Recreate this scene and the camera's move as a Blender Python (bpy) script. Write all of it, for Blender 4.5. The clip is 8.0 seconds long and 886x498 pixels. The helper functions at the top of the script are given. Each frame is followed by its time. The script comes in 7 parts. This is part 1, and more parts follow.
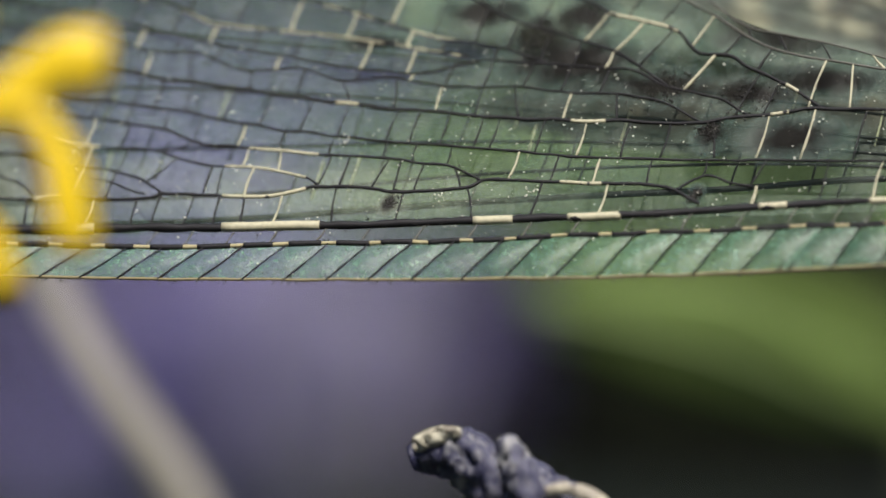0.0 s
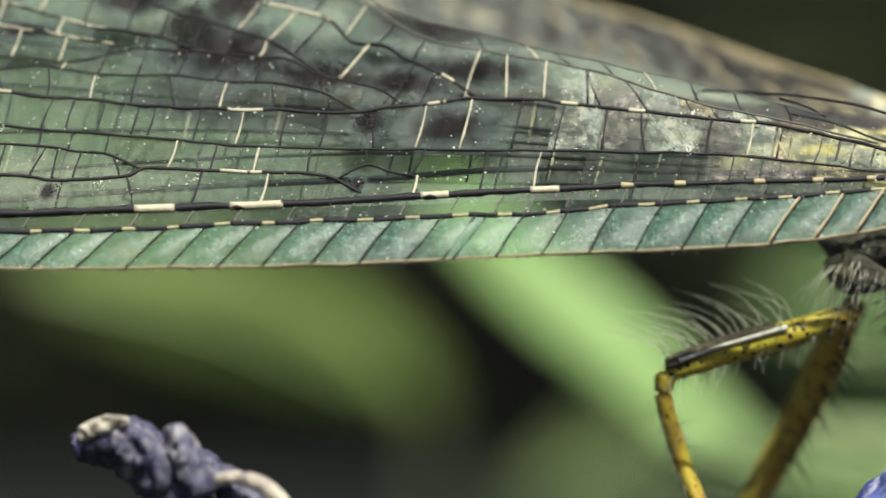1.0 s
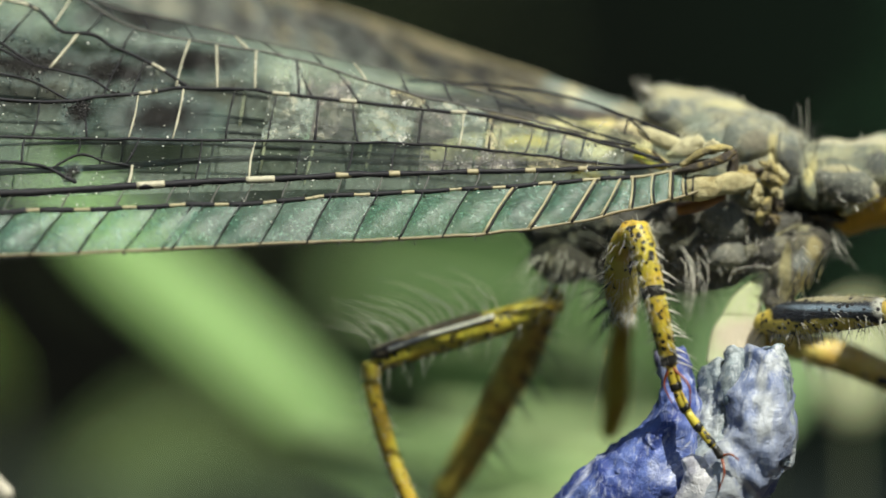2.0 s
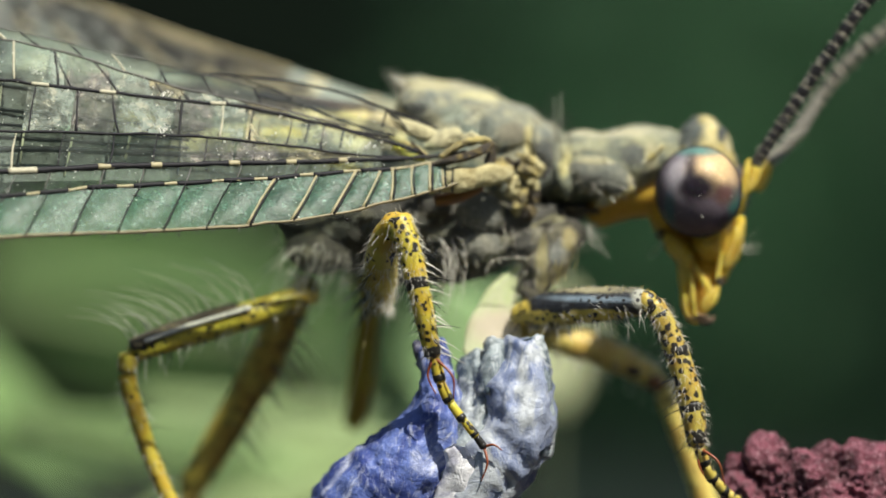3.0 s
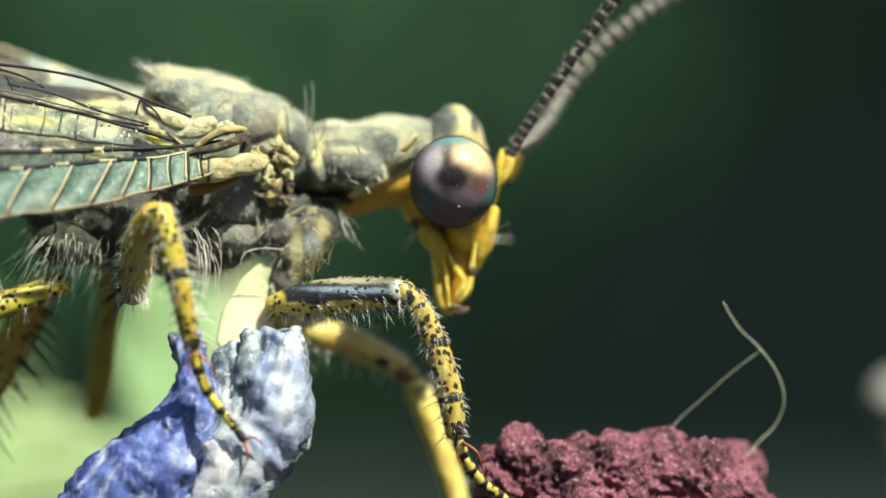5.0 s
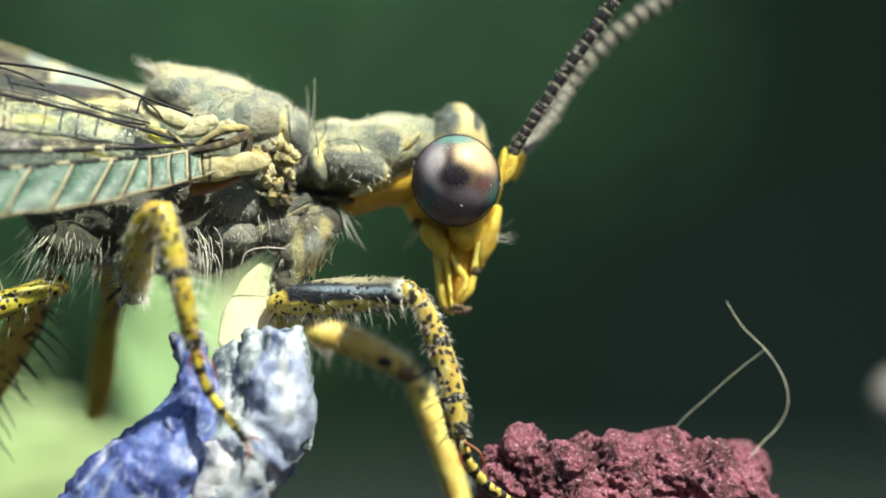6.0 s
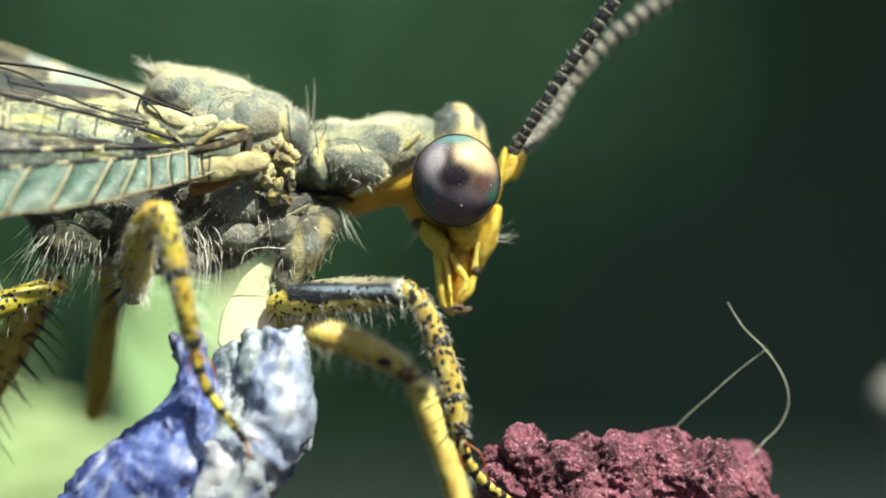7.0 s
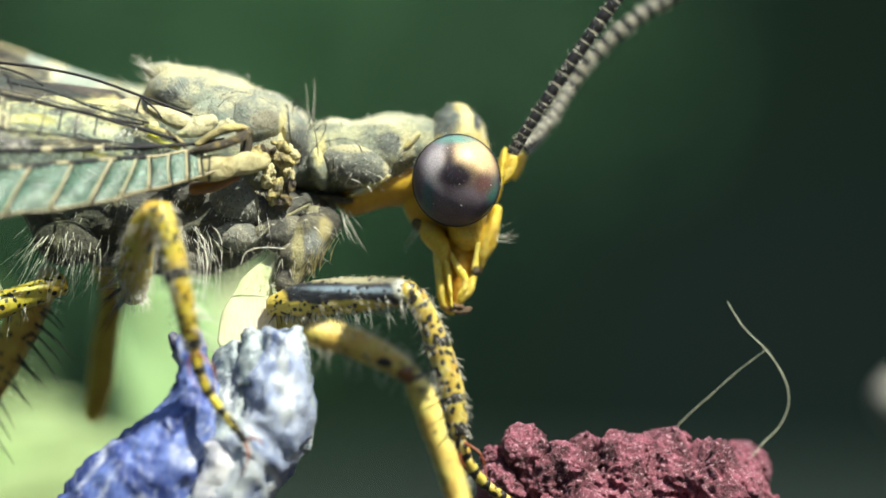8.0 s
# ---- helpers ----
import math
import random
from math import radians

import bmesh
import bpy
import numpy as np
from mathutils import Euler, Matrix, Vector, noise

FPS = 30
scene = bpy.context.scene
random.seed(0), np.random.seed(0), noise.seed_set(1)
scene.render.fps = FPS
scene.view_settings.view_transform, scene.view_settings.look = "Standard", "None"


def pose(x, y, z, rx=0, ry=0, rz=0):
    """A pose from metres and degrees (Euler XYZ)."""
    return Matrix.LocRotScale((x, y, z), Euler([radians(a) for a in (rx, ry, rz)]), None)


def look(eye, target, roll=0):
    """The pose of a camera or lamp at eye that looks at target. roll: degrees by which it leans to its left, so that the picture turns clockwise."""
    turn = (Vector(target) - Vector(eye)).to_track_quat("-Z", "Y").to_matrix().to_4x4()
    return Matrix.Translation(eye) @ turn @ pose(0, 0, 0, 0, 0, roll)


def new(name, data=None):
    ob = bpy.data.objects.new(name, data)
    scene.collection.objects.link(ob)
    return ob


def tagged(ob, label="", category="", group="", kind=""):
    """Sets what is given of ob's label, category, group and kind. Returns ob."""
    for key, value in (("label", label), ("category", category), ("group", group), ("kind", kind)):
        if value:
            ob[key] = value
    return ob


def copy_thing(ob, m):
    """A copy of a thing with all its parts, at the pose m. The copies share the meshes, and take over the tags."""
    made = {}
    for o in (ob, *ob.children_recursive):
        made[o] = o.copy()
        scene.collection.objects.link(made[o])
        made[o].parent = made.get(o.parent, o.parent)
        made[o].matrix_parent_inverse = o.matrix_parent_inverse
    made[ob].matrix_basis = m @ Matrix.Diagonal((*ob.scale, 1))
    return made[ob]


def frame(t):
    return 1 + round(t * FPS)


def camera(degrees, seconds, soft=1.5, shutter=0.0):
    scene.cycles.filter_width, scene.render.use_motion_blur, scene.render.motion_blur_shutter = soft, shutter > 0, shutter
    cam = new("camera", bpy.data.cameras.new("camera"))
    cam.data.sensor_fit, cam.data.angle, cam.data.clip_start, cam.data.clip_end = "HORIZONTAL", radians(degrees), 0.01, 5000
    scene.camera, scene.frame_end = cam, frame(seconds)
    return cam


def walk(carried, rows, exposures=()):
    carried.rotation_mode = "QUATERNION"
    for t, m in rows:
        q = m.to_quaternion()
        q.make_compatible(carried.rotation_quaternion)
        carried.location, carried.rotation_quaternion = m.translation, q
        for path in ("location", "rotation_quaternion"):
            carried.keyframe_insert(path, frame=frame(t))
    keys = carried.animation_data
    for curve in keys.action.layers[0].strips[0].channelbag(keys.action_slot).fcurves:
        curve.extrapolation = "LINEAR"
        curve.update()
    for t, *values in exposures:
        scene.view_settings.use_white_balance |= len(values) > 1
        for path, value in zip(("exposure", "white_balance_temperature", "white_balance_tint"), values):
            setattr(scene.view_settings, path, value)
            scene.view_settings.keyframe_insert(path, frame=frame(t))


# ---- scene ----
# A macro shot of an antlion on wilted flowers. Lengths below are in millimetres (MM turns them into metres).
from mathutils.bvhtree import BVHTree

MM = 0.001

# ---- camera: a pan head that turns about a pivot in front of the lens ----
cam = camera(10.03, 8.0, soft=1.6, shutter=0.08)
cam.data.dof.use_dof = True
cam.data.dof.focus_distance = 91.35 * MM
cam.data.dof.aperture_fstop = 40.0
PIVOT_Y, BEHIND = -41.15, 50.29


def pan(yaw, pitch, roll, ahead):
    return pose(0, PIVOT_Y * MM, 0, 90 + pitch, -roll, yaw) @ Matrix.Translation((0, 0, (BEHIND - ahead) * MM))


walk(cam, [
    (0.0, pan(28.00, 0.19, 1.59, 0.10)),
    (0.5, pan(23.73, 0.16, 1.58, 0.00)),
    (1.0, pan(19.41, 0.14, 1.57, -0.15)),
    (1.5, pan(15.51, 0.11, 1.56, -0.25)),
    (2.0, pan(12.15, 0.08, 1.55, -0.40)),
    (3.5, pan(3.53, 0.00, 1.53, -0.50)),
    (4.0, pan(1.36, -0.01, 1.53, -0.30)),
    (4.5, pan(-0.06, -0.04, 1.52, 0.00)),
    (5.0, pan(-0.03, -0.05, 1.52, 0.30)),
    (6.0, pan(0.03, -0.07, 1.52, 0.75)),
    (7.0, pan(0.03, -0.07, 1.52, 0.90)),
    (8.0, pan(0.03, -0.07, 1.52, 0.95)),
], [(0.0, 0.2, 6500, 11), (1.0, 0.52, 6500, 10), (2.0, 0.31, 6500, 4), (3.5, 0.5, 6500, 9), (4.0, 0.6, 6500, 9), (4.5, 0.78, 6500, 3), (6.0, 0.98, 6500, 1), (8.0, 1.02, 6500, 1)])

# ---- light: high sun from the camera's side, open sky ----
world = bpy.data.worlds.new("world")
scene.world = world
world.use_nodes = True
SUN_EL, SUN_AZ = 57.0, 140.0
sky = world.node_tree.nodes.new("ShaderNodeTexSky")
sky.sky_type, sky.sun_disc = "NISHITA", False
sky.sun_elevation, sky.sun_rotation = radians(SUN_EL), radians(SUN_AZ)
backlight = world.node_tree.nodes["Background"]
backlight.inputs["Strength"].default_value = 0.10
world.node_tree.links.new(sky.outputs[0], backlight.inputs["Color"])
sun = new("sun", bpy.data.lights.new("sun", "SUN"))
sun.data.energy, sun.data.angle, sun.data.color = 5.0, radians(0.6), (1.0, 0.95, 0.86)
SUN_FROM = Vector((math.sin(radians(SUN_AZ)) * math.cos(radians(SUN_EL)), math.cos(radians(SUN_AZ)) * math.cos(radians(SUN_EL)), math.sin(radians(SUN_EL))))
sun.matrix_world = look(SUN_FROM * 3, (0, 0, 0))


W0, W1, W2 = (0.532, 0.31, 0.653)   # the resting plane of the near wings: y = W0 + W1 x + W2 z


# ---- materials ----
def linked(tree, a, b):
    tree.links.new(a, b)


class Mat:
    """A small builder for node materials; places are in millimetres of the scene."""

    def __init__(self, name, rough=0.5, spec=0.5, metal=0.0):
        self.m = bpy.data.materials.new(name)
        self.m.use_nodes = True
        self.t = self.m.node_tree
        self.p = self.t.nodes["Principled BSDF"]
        self.p.inputs["Roughness"].default_value = rough
        self.p.inputs["Specular IOR Level"].default_value = spec
        self.p.inputs["Metallic"].default_value = metal
        geo = self.t.nodes.new("ShaderNodeNewGeometry")
        self.geo = geo
        mm = self.t.nodes.new("ShaderNodeVectorMath")
        mm.operation = "SCALE"
        mm.inputs["Scale"].default_value = 1000.0
        linked(self.t, geo.outputs["Position"], mm.inputs[0])
        self.pos = mm.outputs[0]

    def noise(self, scale, detail=3.0, rough=0.55, warp=0.0, stretch=None):
        n = self.t.nodes.new("ShaderNodeTexNoise")
        n.inputs["Scale"].default_value, n.inputs["Detail"].default_value = scale, detail
        n.inputs["Roughness"].default_value, n.inputs["Distortion"].default_value = rough, warp
        source = self.pos
        if stretch:
            s = self.t.nodes.new("ShaderNodeVectorMath")
            s.operation = "MULTIPLY"
            s.inputs[1].default_value = stretch
            linked(self.t, self.pos, s.inputs[0])
            source = s.outputs[0]
        linked(self.t, source, n.inputs["Vector"])
        return n.outputs["Fac"]

    def cells(self, scale, feature="F1", out="Distance", randomness=1.0):
        n = self.t.nodes.new("ShaderNodeTexVoronoi")
        n.feature = feature
        n.inputs["Scale"].default_value, n.inputs["Randomness"].default_value = scale, randomness
        linked(self.t, self.pos, n.inputs["Vector"])
        return n.outputs[out]

    def step(self, value, lo, hi):
        n = self.t.nodes.new("ShaderNodeMapRange")
        n.interpolation_type = "SMOOTHSTEP"
        n.inputs["From Min"].default_value, n.inputs["From Max"].default_value = lo, hi
        linked(self.t, value, n.inputs["Value"])
        return n.outputs["Result"]

    def math(self, op, a, b):
        n = self.t.nodes.new("ShaderNodeMath")
        n.operation = op
        for socket, v in zip(n.inputs, (a, b)):
            if isinstance(v, (int, float)):
                socket.default_value = v
            else:
                linked(self.t, v, socket)
        return n.outputs[0]

    def mix(self, fac, a, b):
        n = self.t.nodes.new("ShaderNodeMix")
        n.data_type = "RGBA"
        for socket, v in ((n.inputs["Factor"], fac), (n.inputs["A"], a), (n.inputs["B"], b)):
            if isinstance(v, (int, float)):
                socket.default_value = v
            elif isinstance(v, tuple):
                socket.default_value = (*v, 1.0)
            else:
                linked(self.t, v, socket)
        return n.outputs["Result"]

    def near(self, centre, size, wobble=0.35, scale=3.0, soft=0.25):
        """1 inside a mark with the given centre and half sizes, with an uneven edge."""
        s = self.t.nodes.new("ShaderNodeVectorMath")
        s.operation = "SUBTRACT"
        s.inputs[1].default_value = centre
        linked(self.t, self.pos, s.inputs[0])
        d = self.t.nodes.new("ShaderNodeVectorMath")
        d.operation = "DIVIDE"
        d.inputs[1].default_value = size
        linked(self.t, s.outputs[0], d.inputs[0])
        ln = self.t.nodes.new("ShaderNodeVectorMath")
        ln.operation = "LENGTH"
        linked(self.t, d.outputs[0], ln.inputs[0])
        ragged = self.math("ADD", ln.outputs["Value"], self.math("MULTIPLY", self.math("SUBTRACT", self.noise(scale, 2.0), 0.5), wobble * 2))
        return self.step(ragged, 1.0 + soft, 1.0 - soft)

    def colour(self, c):
        if isinstance(c, tuple):
            self.p.inputs["Base Color"].default_value = (*c, 1.0)
        else:
            linked(self.t, c, self.p.inputs["Base Color"])
        return self

    def bump(self, height, depth_mm, strength=0.6):
        b = self.t.nodes.new("ShaderNodeBump")
        b.inputs["Strength"].default_value, b.inputs["Distance"].default_value = strength, depth_mm * MM
        linked(self.t, height, b.inputs["Height"])
        linked(self.t, b.outputs["Normal"], self.p.inputs["Normal"])
        return self

    def rough(self, value):
        linked(self.t, value, self.p.inputs["Roughness"])
        return self

    def see_through(self, share, colour):
        """Lets a share of the light through, tinted."""
        tr = self.t.nodes.new("ShaderNodeBsdfTransparent")
        tr.inputs["Color"].default_value = (*colour, 1.0)
        mixed = self.t.nodes.new("ShaderNodeMixShader")
        if isinstance(share, float):
            mixed.inputs[0].default_value = share
        else:
            linked(self.t, share, mixed.inputs[0])
        linked(self.t, self.p.outputs[0], mixed.inputs[1])
        linked(self.t, tr.outputs[0], mixed.inputs[2])
        linked(self.t, mixed.outputs[0], self.t.nodes["Material Output"].inputs["Surface"])
        return self

    def film(self, share, rough):
        """A thin clear skin over the whole surface, which mirrors a small share of the light."""
        gloss = self.t.nodes.new("ShaderNodeBsdfGlossy")
        gloss.inputs["Roughness"].default_value = rough
        out = self.t.nodes["Material Output"].inputs["Surface"]
        below = out.links[0].from_socket
        bumped = self.p.inputs["Normal"].links
        if bumped:
            linked(self.t, bumped[0].from_socket, gloss.inputs["Normal"])
        mixed = self.t.nodes.new("ShaderNodeMixShader")
        mixed.inputs[0].default_value = share
        linked(self.t, below, mixed.inputs[1])
        linked(self.t, gloss.outputs[0], mixed.inputs[2])
        linked(self.t, mixed.outputs[0], out)
        return self

    def translucent(self, share, colour):
        tr = self.t.nodes.new("ShaderNodeBsdfTranslucent")
        if isinstance(colour, tuple):
            tr.inputs["Color"].default_value = (*colour, 1.0)
        else:
            linked(self.t, colour, tr.inputs["Color"])
        mixed = self.t.nodes.new("ShaderNodeMixShader")
        mixed.inputs[0].default_value = share
        linked(self.t, self.p.outputs[0], mixed.inputs[1])
        linked(self.t, tr.outputs[0], mixed.inputs[2])
        linked(self.t, mixed.outputs[0], self.t.nodes["Material Output"].inputs["Surface"])
        return self




def cuticle(name, base, second, cover, scale, marks=(), rough=0.5, fine=40.0, stipple=0.0):
    m = Mat(name, rough)
    c = m.mix(m.step(m.noise(scale, 5.0, 0.68, 0.5), cover - 0.14, cover + 0.14), base, second)
    c = m.mix(m.math("MULTIPLY", m.step(m.noise(fine, 2.0), 0.52, 0.7), 0.55), c, tuple(v * 0.45 for v in base))
    for centre, size, tone in marks:
        c = m.mix(m.near(centre, size, 0.6, 2.6, 0.35), c, tone)
    c = m.mix(m.math("MULTIPLY", m.step(m.noise(fine * 0.35, 3.0, 0.7), 0.55, 0.7), 0.5), c, second)
    if stipple:
        c = m.mix(m.math("MULTIPLY", m.step(m.cells(15.0), 0.36, 0.2), stipple), c, (0.02, 0.02, 0.018))
    m.colour(c)
    m.bump(m.math("ADD", m.noise(fine * 0.6, 4.0, 0.7), m.math("MULTIPLY", m.noise(5.0, 3.0), 1.5)), 0.07, 0.8)
    return m.m


def fleshy(material, share, reach):
    """Light that wanders under the skin of yellow parts."""
    p = material.node_tree.nodes["Principled BSDF"]
    p.inputs["Subsurface Weight"].default_value = share
    p.inputs["Subsurface Radius"].default_value = (0.9, 0.75, 0.2)
    p.inputs["Subsurface Scale"].default_value = reach * MM
    return material


def spotted(name, base, spots, size, amount, rough=0.38):
    """Yellow leg cuticle with dark round spots."""
    m = Mat(name, rough)
    warm = m.mix(m.step(m.noise(2.2, 2.0), 0.35, 0.7), base, tuple(v * f for v, f in zip(base, (0.85, 0.68, 0.6))))
    d = m.math("ADD", m.cells(1.0 / size), m.math("MULTIPLY", m.noise(7.0, 4.0, 0.7), 0.9))
    d = m.math("ADD", d, m.math("MULTIPLY", m.noise(2.6, 2.0), 0.7))
    c = m.mix(m.step(d, amount + 0.07, amount - 0.04), warm, spots)
    m.colour(c)
    m.bump(m.noise(35.0, 2.0), 0.012)
    return m.m


def plain(name, colour, rough=0.5, vary=0.25, scale=12.0, spec=0.5):
    m = Mat(name, rough, spec)
    m.colour(m.mix(m.noise(scale, 3.0), tuple(v * (1 - vary) for v in colour), tuple(min(1, v * (1 + vary)) for v in colour)))
    m.bump(m.noise(scale * 3, 3.0), 0.01)
    return m.m


M_VEIN_DARK = plain("vein_dark", (0.013, 0.012, 0.014), 0.6, 0.5, 24, 0.3)
M_VEIN_CREAM = plain("vein_cream", (0.45, 0.42, 0.29), 0.55, 0.35, 12)
M_HAIR_WHITE = plain("hair_white", (0.75, 0.72, 0.6), 0.4, 0.1)
M_HAIR_PALE = plain("hair_straw", (0.6, 0.52, 0.22), 0.45, 0.15)
M_HAIR_DARK = plain("hair_dark", (0.02, 0.018, 0.015), 0.4, 0.2)
M_DUST = plain("dust", (0.8, 0.78, 0.68), 0.7, 0.15)


STAINS = (((-20.27, 0.96), 0.16, 0.2), ((-15.06, 2.40), 0.28, 0.34), ((-18.64, 4.12), 0.5, 0.4), ((-17.91, 4.53), 0.5, 0.3), ((-15.03, 1.23), 0.13, 0.16), ((-16.13, 3.23), 0.9, 0.3), ((-14.61, 3.11), 0.8, 0.3), ((-21.55, 3.92), 0.6, 0.16), ((-13.66, 2.31), 0.8, 0.35), ((-17.83, 3.62), 1.2, 0.55), ((-14.26, 4.28), 1.5, 0.5), ((-13.33, 3.40), 1.0, 0.3), ((-19.73, 4.55), 0.7, 0.3))


MILK = ((-22.03, 1.15), (4.6, 3.0, 0.5))
BARE = ((-11.5, 2.7), (6.5, 4.0, 1.7))   # where the skin is clearer, towards the root


def membrane(name, clear, tint, shine, film=0.15, gloss=0.3, stained=False, sheen=0.0):
    """Wing skin: mostly clear, with a thin milky film that is uneven at two scales and from cell to cell."""
    m = Mat(name, gloss, 0.28)
    each = m.t.nodes.new("ShaderNodeObjectInfo").outputs["Random"]
    c = m.mix(m.step(m.noise(1.3, 3.0, 0.6), 0.35, 0.65), tint, tuple(v * f for v, f in zip(tint, (0.7, 1.0, 0.9))))
    c = m.mix(m.math("MULTIPLY", each, 0.5), c, tuple(v * f for v, f in zip(tint, (1.3, 1.15, 1.3))))
    c = m.mix(m.step(m.noise(16.0, 3.0, 0.7), 0.52, 0.75), c, tuple(min(1, v * shine) for v in tint))
    m.bump(m.math("ADD", m.noise(3.0, 3.0), m.math("MULTIPLY", m.noise(24.0, 3.0, 0.65), 0.35)), 0.05, 0.6)
    veil = m.math("ADD", m.math("MULTIPLY", m.step(m.noise(2.2, 4.0, 0.65), 0.3, 0.72), film), m.math("MULTIPLY", m.step(m.noise(15.0, 4.0, 0.75), 0.5, 0.68), film * 2.2))
    veil = m.math("ADD", veil, m.math("MULTIPLY", m.step(m.noise(5.0, 4.0, 0.7, 0.5), 0.5, 0.62), film * 1.1))
    veil = m.math("ADD", veil, m.math("MULTIPLY", each, film * 0.4))
    bare = m.near((BARE[0][0], W0 + W1 * BARE[0][0] + W2 * BARE[0][1], BARE[0][1]), BARE[1], 0.3, 1.0, 0.35)
    veil = m.math("MULTIPLY", veil, m.math("SUBTRACT", 1.0, m.math("MULTIPLY", bare, 0.85)))
    if stained:   # milky cells towards the tip
        milk = m.near((MILK[0][0], W0 + W1 * MILK[0][0] + W2 * MILK[0][1], MILK[0][1]), MILK[1], 0.5, 1.2, 0.5)
        c = m.mix(m.math("MULTIPLY", milk, 0.6), c, (0.5, 0.55, 0.4))
        veil = m.math("ADD", veil, m.math("MULTIPLY", milk, film * 0.75))
    dull = 0.28
    for (x, z), w, h in STAINS if stained else ():
        spot = m.near((x, W0 + W1 * x + W2 * z, z), (w, 3.0, h), 0.5, 3.0, 0.7)
        c = m.mix(spot, c, (0.012, 0.011, 0.01))
        veil = m.math("MAXIMUM", veil, m.math("MULTIPLY", spot, 0.7))
        dull = m.math("MULTIPLY", dull, m.math("SUBTRACT", 1.0, m.math("MULTIPLY", spot, 0.9)))
    if stained:
        linked(m.t, dull, m.p.inputs["Specular IOR Level"])
    m.colour(c)
    m.see_through(m.math("SUBTRACT", clear, veil), (0.95, 0.98, 0.95))
    if sheen:
        m.film(sheen, 0.36)
    return m.m


M_MEMBRANE = membrane("membrane", 0.985, (0.06, 0.1, 0.085), 3.0, 0.02, stained=True)
M_CELL = membrane("cell_skin", 0.97, (0.1, 0.145, 0.115), 3.2, 0.07, 0.36, True, 0.003)
M_COSTAL = membrane("costal_skin", 0.8, (0.1, 0.185, 0.125), 2.6, 0.2, 0.34, False, 0.016)
M_CLOUD = []
for name, tone, deep, share in (("cell_cream", (0.42, 0.37, 0.19), (0.19, 0.16, 0.09), 0.4), ("cell_green", (0.2, 0.25, 0.19), (0.42, 0.42, 0.29), 0.5), ("cell_smoke", (0.09, 0.08, 0.065), (0.3, 0.27, 0.2), 0.55)):
    m = Mat(name, 0.35, 0.3)
    m.colour(m.mix(m.step(m.noise(4.5, 4.0, 0.65, 0.4), 0.48, 0.66), tone, deep))
    m.bump(m.noise(14.0, 3.0, 0.6), 0.05, 0.6)
    edge = m.step(m.math("ADD", m.noise(1.7, 4.0, 0.7, 0.8), m.math("MULTIPLY", m.noise(7.0, 3.0, 0.7), 0.35)), 0.52, 0.78)
    m.see_through(m.math("ADD", share * 0.5, m.math("MULTIPLY", edge, 0.92 - share * 0.5)), (0.95, 0.96, 0.9))
    M_CLOUD.append(m.film(0.008, 0.36).m)
M_MEMBRANE_BACK = membrane("membrane_back", 0.95, (0.055, 0.07, 0.052), 2.5, 0.07, 0.3, False, 0.012)
m = Mat("membrane_far", 0.4, 0.35)   # folded far wing: grey-green skin, cream and brown patches in rows
c = m.mix(m.step(m.noise(1.6, 3.0, 0.6, 0.4, (0.7, 1.0, 1.3)), 0.4, 0.6), (0.07, 0.085, 0.065), (0.16, 0.2, 0.15))
c = m.mix(m.step(m.noise(2.3, 3.0, 0.6, 0.3, (0.55, 1.0, 1.6)), 0.55, 0.63), c, (0.44, 0.43, 0.28))
c = m.mix(m.step(m.noise(2.9, 4.0, 0.65, 0.3, (0.4, 1.0, 2.0)), 0.58, 0.66), c, (0.06, 0.05, 0.035))
light = m.mix(m.step(m.noise(1.7, 3.0, 0.6, 0.4, (0.6, 1.0, 1.5)), 0.5, 0.58), (0.22, 0.265, 0.2), (0.56, 0.52, 0.3))
light = m.mix(m.step(m.noise(2.4, 3.0, 0.6, 0.4, (0.45, 1.0, 2.0)), 0.6, 0.66), light, (0.12, 0.11, 0.08))
c = m.mix(m.near((-6.6, 4.3, 2.9), (4.2, 5.0, 2.8), 0.2, 1.0, 0.25), c, light)   # paler towards the root
m.colour(m.mix(m.math("MULTIPLY", m.step(m.noise(14.0, 3.0, 0.7), 0.5, 0.7), 0.3), c, (0.5, 0.52, 0.42)))
m.bump(m.math("ADD", m.noise(3.0, 3.0), m.math("MULTIPLY", m.noise(20.0, 3.0, 0.65), 0.35)), 0.06, 0.7)
m.see_through(m.math("MULTIPLY", m.step(m.noise(1.3, 2.0), 0.4, 0.65), 0.3), (0.95, 0.98, 0.95))
M_FAR = m.film(0.03, 0.4).m


# ---- mesh helpers (all in millimetres) ----
BASES = {}


def thing(name, base, label, category, group="", kind=""):
    ob = new(name)
    ob.location = Vector(base) * MM
    ob.empty_display_size = 0.001
    BASES[ob] = Vector(base)
    return tagged(ob, label, category, group, kind)


def part(name, bm, material, parent, label="", smooth=True, kind=""):
    """Links a bmesh, given in millimetres of the scene, as one mesh under a thing or under a part."""
    base = BASES[parent]
    for v in bm.verts:
        v.co = (v.co - base) * MM
    mesh = bpy.data.meshes.new(name)
    bm.normal_update()
    bm.to_mesh(mesh)
    bm.free()
    if smooth:
        mesh.shade_smooth()
    for m in material if isinstance(material, (list, tuple)) else (material,):
        mesh.materials.append(m)
    ob = new(name, mesh)
    ob.parent = parent
    BASES[ob] = base
    return tagged(ob, label, kind=kind)


